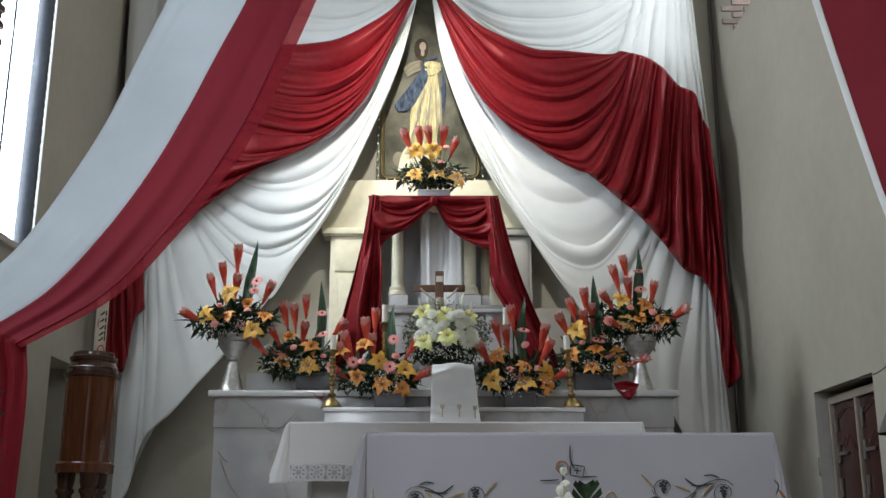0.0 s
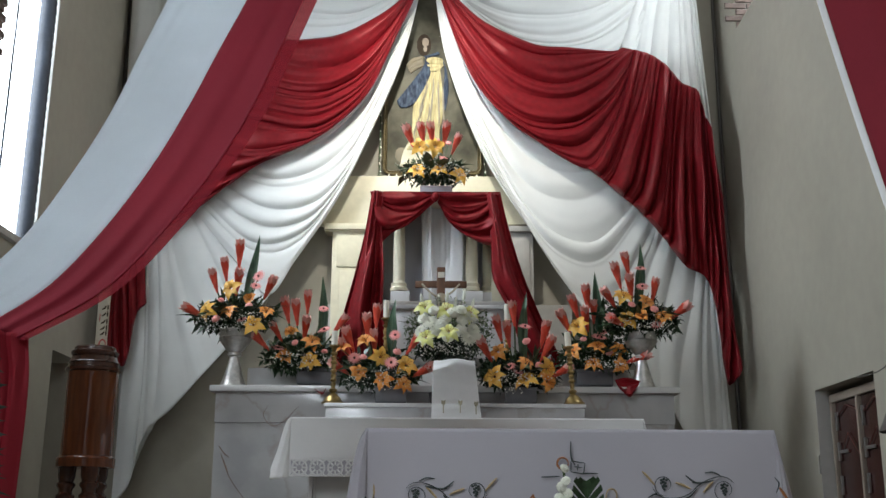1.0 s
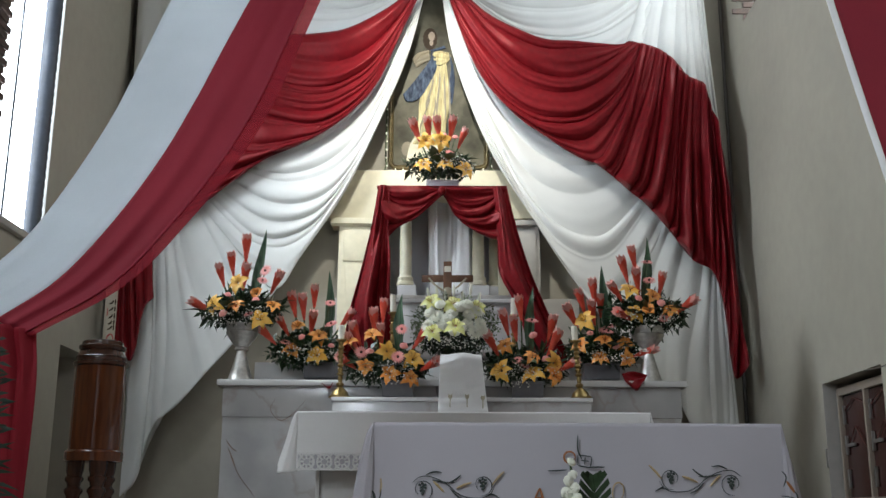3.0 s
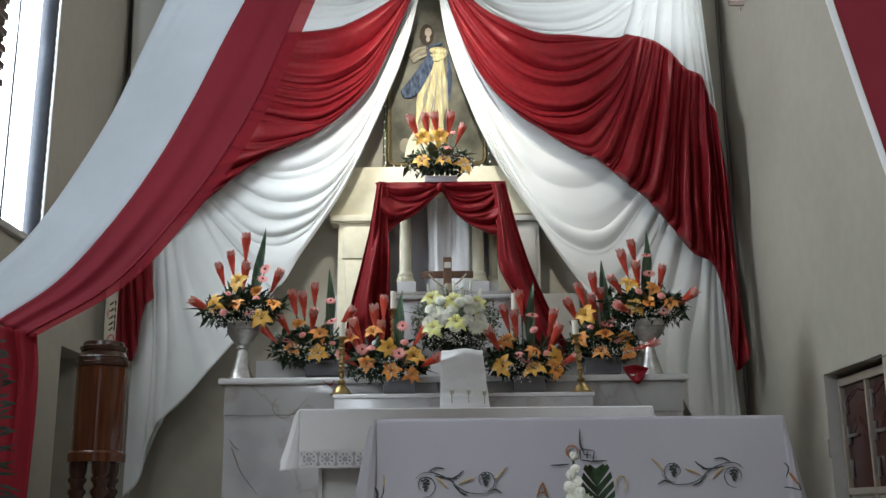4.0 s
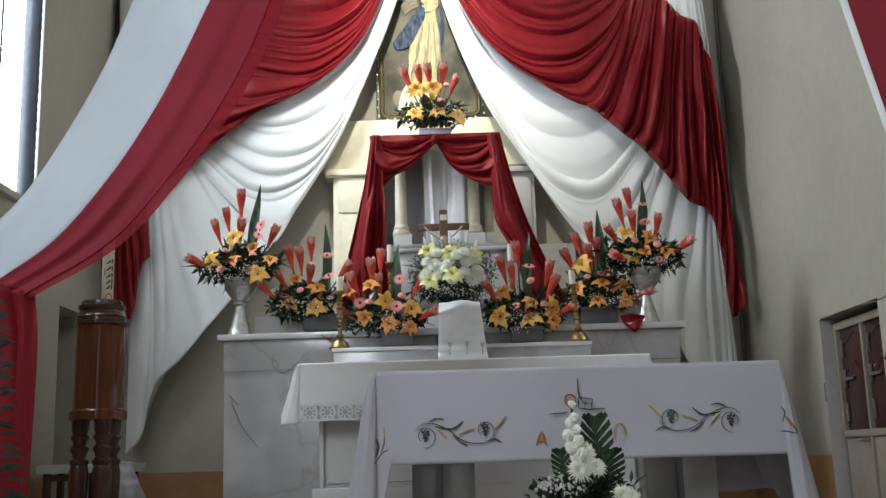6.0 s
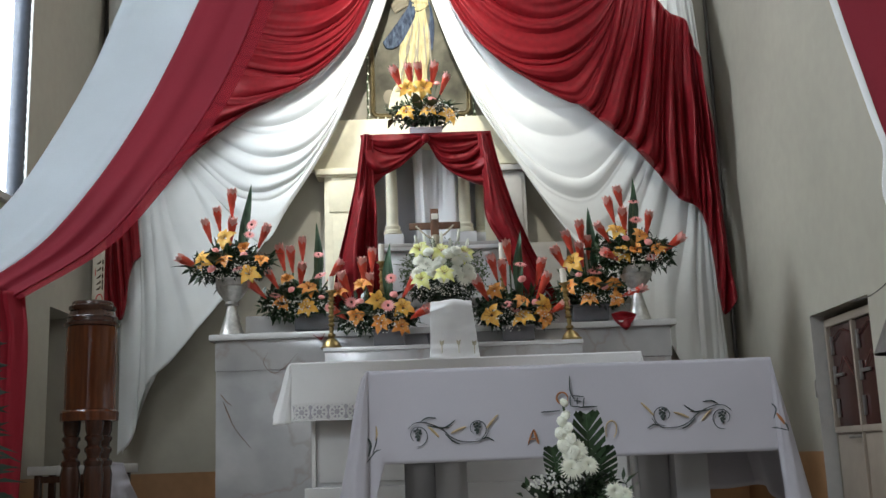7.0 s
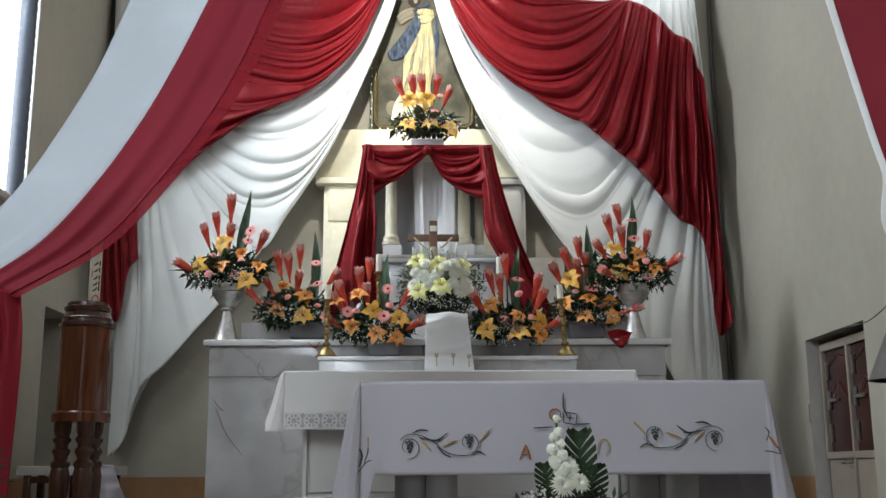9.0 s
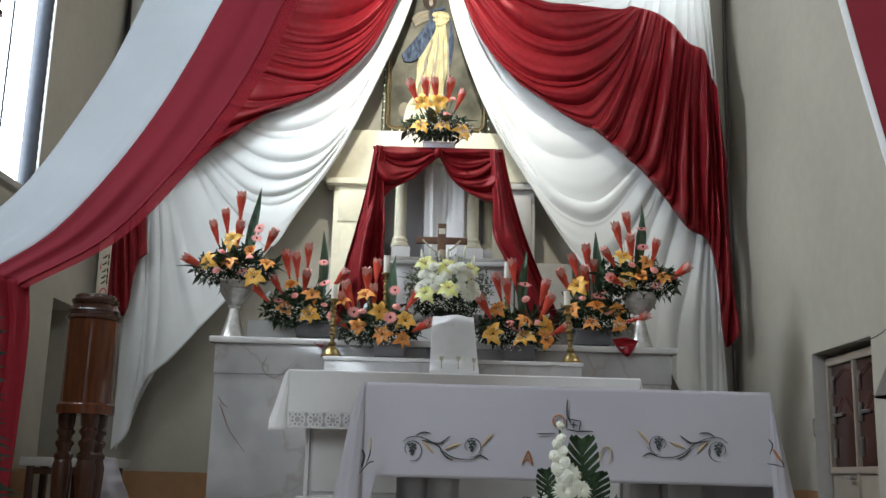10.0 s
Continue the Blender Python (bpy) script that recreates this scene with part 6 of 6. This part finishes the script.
bouquet("flower_arrangement", (-0.516, 8.240, 2.654),
        [(-0.746, 8.210, 2.864), (-0.615, 8.290, 2.978), (-0.547, 8.340, 3.079), (-0.552, 8.190, 2.848), (-0.240, 8.190, 2.848), (-0.804, 8.090, 2.633), (-0.170, 8.090, 2.611), (-0.764, 8.190, 2.780)],
        [(-0.800, 8.140, 2.795), (-0.615, 8.140, 2.853), (-0.498, 8.070, 2.718), (-0.662, 8.070, 2.595), (-0.468, 8.040, 2.539), (-0.297, 8.090, 2.655), (-0.313, 8.070, 2.508)],
        [(-0.386, 8.140, 2.902), (-0.631, 8.090, 2.712), (-0.409, 8.050, 2.671), (-0.369, 8.110, 2.759), (-0.700, 8.130, 2.718)],
        [((-0.431, 8.290, 2.751), (-0.379, 8.310, 3.222), 0.05)], 0.36, "full arrangement of orange lilies and red ginger on the marble step", 15, mz + 0.05, 0.2)
bouquet("flower_arrangement", (0.583, 8.240, 2.645),
        [(0.432, 8.240, 2.969), (0.505, 8.210, 2.919), (0.554, 8.290, 3.093), (0.327, 8.140, 2.781), (0.805, 8.190, 2.803), (0.790, 8.240, 2.924), (0.900, 8.090, 2.611)],
        [(0.424, 8.140, 2.773), (0.630, 8.090, 2.677), (0.391, 8.060, 2.567), (0.632, 8.040, 2.539), (0.791, 8.070, 2.534), (0.793, 8.110, 2.636)],
        [(0.641, 8.210, 2.987), (0.646, 8.140, 2.853), (0.514, 8.060, 2.650), (0.735, 8.090, 2.655), (0.571, 8.070, 2.608)],
        [((0.638, 8.290, 2.751), (0.659, 8.310, 3.283), 0.05)], 0.36, "full arrangement of orange lilies and red ginger on the marble step", 16, mz + 0.05, 0.5)
pot((Vector((-0.082, 9.120, 4.398)).x, 9.12, TZ + 0.05), 0.28, 0.06, "white flower tray on the tabernacle veil", LINEN)
bouquet("flower_arrangement", (-0.098, 9.120, 4.621),
        [(-0.323, 9.100, 4.905), (-0.214, 9.120, 4.940), (-0.125, 9.080, 4.925), (-0.000, 9.120, 4.940), (0.093, 9.080, 4.831)],
        [(-0.237, 9.040, 4.795), (-0.093, 9.020, 4.788), (-0.249, 8.970, 4.543), (-0.046, 8.970, 4.553), (0.122, 9.000, 4.510)],
        [(-0.148, 8.960, 4.641), (0.031, 9.050, 4.831), (-0.010, 8.960, 4.652), (-0.072, 9.040, 4.850)],
        [], 0.34, "arrangement of yellow lilies and red ginger before the picture", 17, TZ + 0.08, 0.8, leaf_count=14, spray_z=-0.05, green=0.45)

# white bouquet on the marble step
rnd = random.Random(77)
white = empty("white_bouquet", (0.027, 8.300, 2.752), label="white bouquet of lilies, roses and pale greenery", category="flowers", group="altar flowers")
WC = Vector((0.027, 8.300, 2.934))
BLOOMS = [(-0.19, 0.06), (-0.11, 0.12), (0.10, 0.12), (0.18, 0.08), (-0.14, 0.03), (0.11, 0.04), (-0.10, -0.05), (0.10, -0.03), (-0.21, -0.04), (0.20, -0.02), (0.0, -0.09), (-0.02, 0.05), (0.05, -0.06), (-0.17, -0.09), (0.16, -0.09), (-0.05, 0.0), (0.04, 0.10), (0.22, -0.08)]
for i, (x, z) in enumerate(BLOOMS):
    p = WC + Vector((x, -0.13 - 0.10 * math.cos(4 * x) + rnd.uniform(-0.02, 0.02), z + 0.03))
    name, mesh = ("rose", ROSE) if i % 5 < 3 else ("chrysanthemum", MUM)
    part(name, mesh, None, white, "", facing(p, (x * 2.5, -1, 0.5 + 2 * z), rnd.uniform(0.95, 1.15), rnd.uniform(0, 6)))
for p in ((0.018, 8.080, 3.089), (-0.140, 8.020, 2.859), (0.035, 7.980, 2.896), (-0.151, 8.120, 3.115), (0.196, 8.120, 3.074)):
    p = Vector(p)
    part("lily", LILY_W[0], None, white, "lime-white lily", facing(p, ((p.x - WC.x) * 1.2, -1, 0.5), 0.95, rnd.uniform(0, 6)))
part("greenery", foliage(WC + Vector((0, 0.02, -0.10)), 0.28, 0.12, 0.16, 1500, 78, 0.045), LEAF, white, "dark greenery", kind="stuff")
part("spray", spray(WC + Vector((0, -0.14, -0.14)), 0.27, 0.08, 0.07, 200, 80, 0.0062), BREATH, white, kind="stuff")
for k in range(7):
    x = -0.2 + 0.065 * k
    part("gladiolus_bud", lathe([(0.004, 0), (0.012, 0.03), (0.014, 0.06), (0.006, 0.10), (0, 0.105)], 8, (0, 0, 0)), WHITE_PETAL, white, "", facing(WC + Vector((x, 0.02, 0.24 + 0.05 * math.sin(3 * k))), (x, -0.2, 1), 1.0))
for sx, count in ((-0.24, 420), (0.25, 420), (0.0, 380)):
    part("pale_greenery", foliage(WC + Vector((sx, 0.03, 0.02 + (0.10 if sx == 0 else 0))), 0.12 + (0.1 if sx == 0 else 0), 0.08, 0.20, count, 90 + int(100 * sx), 0.032), LEAF2, white, "pale grey-green sprays", kind="stuff")
part("bowl", lathe([(0.10, 0), (0.13, 0.03), (0.15, 0.12), (0.14, 0.12), (0.0, 0.06)], 24, (WC.x, 8.3, mz + 0.002)), POT, white)

def frond(a, b, c, n, ln, seed):
    r = random.Random(seed)
    pts = curve_points([a, b, c], n)
    bm = tube(pts, 0.005, 5, taper=0.002)
    for i, p in enumerate(pts[2:]):
        k = i / n
        d = (pts[min(i + 3, n - 1)] - pts[i + 1]).normalized()
        for s in (-1, 1):
            out = (Vector((s, r.uniform(-0.6, 0.3), 0.0)) + d * r.uniform(0.1, 0.6) + Vector((0, 0, r.uniform(-0.5, 0.15)))).normalized()
            length = ln * math.sin(math.pi * (0.15 + 0.8 * k)) * r.uniform(0.6, 1.15)
            w = d * min(0.007, ln * 0.07)
            q = p + d * r.uniform(-0.01, 0.01)
            v = [bm.verts.new(x) for x in (q, q + out * length * 0.4 + w, q + out * length + Vector((0, 0, -0.15 * length)), q + out * length * 0.4 - w)]
            bm.faces.new(v)
    return bm


for i in range(26):
    a = -1.25 + 2.5 * i / 25 + rnd.uniform(-0.06, 0.06)
    ln = rnd.uniform(0.30, 0.44)
    tip = WC + Vector((math.sin(a) * ln, rnd.uniform(-0.05, 0.12), math.cos(a) * ln * 0.85 - 0.04))
    part("fern_sprig", frond(WC + Vector((0.25 * math.sin(a) * ln, 0.06, -0.06)), WC.lerp(tip, 0.55) + Vector((0, 0.06, 0.02)), tip, 22, 0.030, 200 + i), LEAF2, white)

# ---- candlesticks ----
def candlestick(foot, flame, label, lean=0.0):
    """Turned brass stick with a white candle, from the foot up to the candle's tip."""
    foot = Vector(foot)
    h = Vector(flame).z - foot.z
    thing = empty("candlestick", foot, label=label, category="candlestick", group="brass candlesticks")
    m = Matrix.Translation(foot) @ pose(0, 0, 0, 0, lean, 0)
    s = h * 0.80
    part("base", lathe([(0.085, 0), (0.085, 0.012), (0.07, 0.022), (0.06, 0.045), (0.035, 0.07), (0.018, 0.085)], 24), BRASS, thing, "", m)
    prof = [(0.018, 0.084), (0.03, 0.095), (0.03, 0.11), (0.016, 0.12)]
    for k in range(4):
        z0 = 0.12 + (s - 0.18) * k / 4
        z1 = 0.12 + (s - 0.18) * (k + 1) / 4
        prof += [(0.015, z0 + 0.01), (0.024 if k % 2 else 0.02, (z0 + z1) / 2), (0.013, z1 - 0.02), (0.026, z1 - 0.008), (0.026, z1)]
    prof += [(0.016, s - 0.05), (0.022, s - 0.02), (0.042, s - 0.01), (0.042, s), (0.0, s)]
    part("shaft", lathe(prof, 20), BRASS, thing, "", m)
    part("candle", lathe([(0.024, s + 0.001), (0.024, h - 0.004), (0.018, h), (0, h - 0.002)], 18), WAX, thing, "short white candle", m)
    part("wick", tube([(0, 0, h - 0.004), (0.002, 0, h + 0.012)], 0.0015, 5), UMBER, thing, "", m)


candlestick((Vector((-0.843, 7.980, 2.364)).x, 7.98, mz), (-0.857, 7.980, 2.905), "tall brass candlestick with a white candle", 0)
candlestick((Vector((0.984, 7.980, 2.364)).x, 7.98, mz), (0.940, 7.980, 2.905), "tall brass candlestick leaning a little", -4)
candlestick((Vector((-0.482, 8.550, 2.513)).x, 8.55, hz), (-0.493, 8.550, 3.262), "tall brass candlestick behind the lilies", 0)
candlestick((Vector((0.519, 8.550, 2.513)).x, 8.55, hz), (0.530, 8.550, 3.238), "tall brass candlestick behind the lilies", 0)

# ---- crucifix ----
crucifix = empty("crucifix", (-0.033, 8.600, 3.177), label="brown wooden crucifix with a pale plain figure", category="crucifix")
(kx0, _, kz0), (kx1, _, kz1) = (-0.246, 8.600, 3.384), (0.185, 8.600, 3.442)
(ux0, _, uz0), (ux1, _, uz1) = (-0.065, 8.600, 2.892), (0.005, 8.600, 3.559)
part("arm", box(kx0, kx1, 8.585, 8.615, kz0, kz1, 0.004), CROSS_WOOD, crucifix)
part("upright", box(ux0, ux1, 8.58, 8.62, hz, uz1, 0.004), CROSS_WOOD, crucifix)
part("plaque", box(ux0 + 0.008, ux1 - 0.006, 8.572, 8.579, Vector((-0.033, 8.600, 3.466)).z, Vector((-0.033, 8.600, 3.515)).z, 0.002), WAX, crucifix, "small pale plaque")
FIGURE = material("pale_figure_paint", (0.46, 0.40, 0.29), 0.5, grain=15, vary=0.1)
fig = bmesh.new()
tube([(-0.189, 8.560, 3.409), (-0.122, 8.550, 3.339), (-0.066, 8.550, 3.301), (-0.033, 8.550, 3.281)], 0.008, 8, 12, fig)
tube([(0.127, 8.560, 3.409), (0.061, 8.550, 3.339), (0.005, 8.550, 3.301), (-0.028, 8.550, 3.281)], 0.008, 8, 12, fig)
tube([(-0.028, 8.550, 3.320), (-0.028, 8.540, 3.212), (-0.023, 8.550, 3.096), (-0.033, 8.560, 2.932)], 0.032, 10, 12, fig, 0.014)
part("figure", fig, FIGURE, crucifix, "pale plain figure")

# red cloth ends under the low pots
for pts in (([(-1.080, 8.500, 2.557), (-0.995, 8.480, 2.555), (-0.924, 8.500, 2.562)], [(-1.010, 8.240, 2.489), (-0.955, 8.235, 2.449), (-0.930, 8.240, 2.494)]),
            ([(1.377, 8.500, 2.562), (1.465, 8.480, 2.564), (1.583, 8.500, 2.571)], [(1.391, 8.240, 2.498), (1.450, 8.235, 2.440), (1.507, 8.240, 2.503)])):
    a, b = [[Vector(p) for p in q] for q in pts]
    for p in a:
        p.z = hz + 0.006
    cloth_part("red_cloth", drape(a, b, 1.5, 0.25, 121, 24, 20), RED_VELVET, None, "corner of red cloth lying over the altar ledge", category="cloth", group="red cloth corners")
cloth_part("red_cloth", drape([(1.351, 8.300, 2.581), (1.450, 8.300, 2.599), (1.556, 8.300, 2.572)], [(1.376, 8.250, 2.513), (1.456, 8.240, 2.450), (1.509, 8.250, 2.513)], 1.5, 0.3, 123, 24, 20), RED_VELVET, None, "corner of red cloth hanging from the low pot", category="cloth", group="red cloth corners")

# ---- bouquet before the front table ----
front = empty("front_bouquet", (0.577, 4.750, 1.327), label="bouquet of white chrysanthemums, gladiolus and split leaves before the table", category="flowers")


def split_leaf(a, b, w, seed):
    """A broad leaf cut into fingers from both edges to the rib."""
    a, b = Vector(a), Vector(b)
    d = b - a
    side = Vector((-d.z, 0, d.x)).normalized()
    bm = bmesh.new()
    n = 9
    for s in (-1, 1):
        for i in range(n):
            u0, u1 = i / n, (i + 0.93) / n
            w0 = w * math.sin(math.pi * (0.12 + 0.8 * u0)) ** 0.7
            w1 = w * math.sin(math.pi * min(0.985, 0.12 + 0.8 * u1)) ** 0.7
            q = 0.22
            p = [a + d * u0, a + d * (i + 1) / n, a + d * min(1.05, u1 + q * 0.85) + side * s * w1, a + d * min(1.0, u0 + q) + side * s * w0]
            p[2].y += -0.03
            p[3].y += -0.02
            m1, m2 = (p[1] + p[2]) / 2 + Vector((0, 0.012, 0)), (p[0] + p[3]) / 2 + Vector((0, 0.012, 0))
            v = [bm.verts.new(x) for x in (p[0], p[1], m1, p[2], p[3], m2)]
            bm.faces.new((v[0], v[1], v[2], v[5]))
            bm.faces.new((v[5], v[2], v[3], v[4]))
    tube([a, b], 0.006, 5, bm=bm, taper=0.002)
    return bm


part("split_leaf", split_leaf((0.647, 4.800, 1.304), (0.638, 4.800, 1.672), 0.075, 1), LEAF, front, "dark glossy split leaf")
part("split_leaf", split_leaf((0.681, 4.840, 1.277), (0.706, 4.840, 1.525), 0.07, 1), LEAF, front, "dark glossy split leaf")
part("split_leaf", split_leaf((0.508, 4.760, 1.310), (0.474, 4.760, 1.531), 0.055, 2), LEAF, front, "dark glossy split leaf")
for a, b in (((0.434, 4.700, 1.290), (0.348, 4.700, 1.408)), ((0.739, 4.700, 1.258), (0.819, 4.700, 1.356)), ((0.468, 4.700, 1.241), (0.413, 4.700, 1.374)), ((0.675, 4.680, 1.261), (0.730, 4.680, 1.373))):
    part("leaf", blade(a, b, 0.03, 3), LEAF, front)
for p, s in (((0.569, 4.680, 1.513), 0.95), ((0.540, 4.640, 1.437), 0.9), ((0.617, 4.660, 1.449), 0.8), ((0.725, 4.660, 1.331), 0.8), ((0.760, 4.660, 1.318), 0.7)):
    part("chrysanthemum", MUM, None, front, "", facing(p, (rnd.uniform(-0.3, 0.3), -1, 0.5), s, rnd.uniform(0, 6)))
gl = [(0.530, 4.720, 1.721), (0.536, 4.710, 1.664), (0.513, 4.700, 1.637), (0.539, 4.700, 1.607), (0.504, 4.690, 1.583), (0.543, 4.690, 1.557), (0.515, 4.680, 1.529), (0.548, 4.680, 1.499)]
for i, p in enumerate(gl):
    part("gladiolus", ROSE, None, front, "white gladiolus floret", facing(p, ((-1) ** i * 0.5, -1, 0.5), 0.45 + 0.06 * i, i))
part("stem", tube([(0.529, 4.730, 1.737), (0.542, 4.730, 1.553), (0.575, 4.750, 1.284)], 0.006, 6, 14), STEM, front)
part("greenery", foliage(Vector((0.577, 4.750, 1.332)), 0.26, 0.1, 0.10, 380, 131, 0.06), LEAF, front, kind="stuff")
part("spray", spray(Vector((0.470, 4.660, 1.367)), 0.14, 0.06, 0.08, 130, 133, 0.007), BREATH, front, kind="stuff")
fz = Vector((0.571, 4.750, 1.212)).z
part("stand", lathe([(0.14, 0), (0.14, 0.02), (0.03, 0.05), (0.025, fz - 1.0), (0.10, fz - 0.96), (0.13, fz - 0.90), (0.12, fz - 0.90), (0.0, fz - 0.95)], 20, (Vector((0.577, 4.750, 1.327)).x, 4.78, 0.9)), BRASS, front)

# ---- fern fronds at the foot of the sash ----
FERN = material("dark_fern", (0.012, 0.028, 0.014), 0.5, grain=25, vary=0.4)
fern = empty("fern", (-1.75, 3.55, 0.0), label="dark green fern fronds in front of the red sash", category="plant")
part("pot", lathe([(0.12, 0), (0.16, 0.3), (0.17, 0.32), (0.15, 0.32), (0, 0.27)], 20, (-1.75, 3.55, 0.0)), BLACK_POT, fern)


top = Vector((-1.573, 3.600, 2.079))
part("frond", frond((-1.75, 3.55, 0.3), (-1.53, 3.55, 1.15), (top.x, 3.6, top.z), 90, 0.15, 1), FERN, fern)
part("frond", frond((-1.75, 3.55, 0.3), (-1.58, 3.5, 1.0), (top.x - 0.08, 3.5, top.z - 0.08), 84, 0.15, 2), FERN, fern)
part("frond", frond((-1.75, 3.55, 0.3), (-1.8, 3.6, 1.0), (top.x - 0.22, 3.65, top.z - 0.02), 80, 0.16, 3), FERN, fern)

# ---- bricks of the window reveal ----
brick_me = finish(box(-0.105, 0.105, -0.012, 0.012, -0.028, 0.028, 0.004, segments=1), "brick", BRICK, False)
for row in range(int((RW[3] - RW[2]) / 0.07)):
    for k in range(3):
        x = XR + 0.11 + 0.225 * k - (0.11 if row % 2 else 0.0)
        if x > XR + WT or x < XR:
            continue
        part("brick", brick_me, None, window_2, "", Matrix.Translation((x, RW[1] - 0.02, RW[2] + 0.035 + 0.07 * row)))
pier = empty("brick_pier", (XL - 0.09, 7.5, LW[2]), label="brick pier filling part of the chancel window", category="pier", kind="structure")
part("mortar_bed", box(XL - 0.11, XL - 0.075, 7.12, 7.56, LW[2] + 0.01, LW[3] - 0.01), MORTAR, pier)
for row in range(55):
    for k in range(4):
        y = 6.86 + 0.22 * k - (0.0 if row % 2 else 0.05)
        part("brick", brick_me, None, pier, "", Matrix.Translation((XL - 0.068, y, LW[2] + 0.05 + 0.07 * row)) @ pose(0, 0, 0, 0, 0, 90))
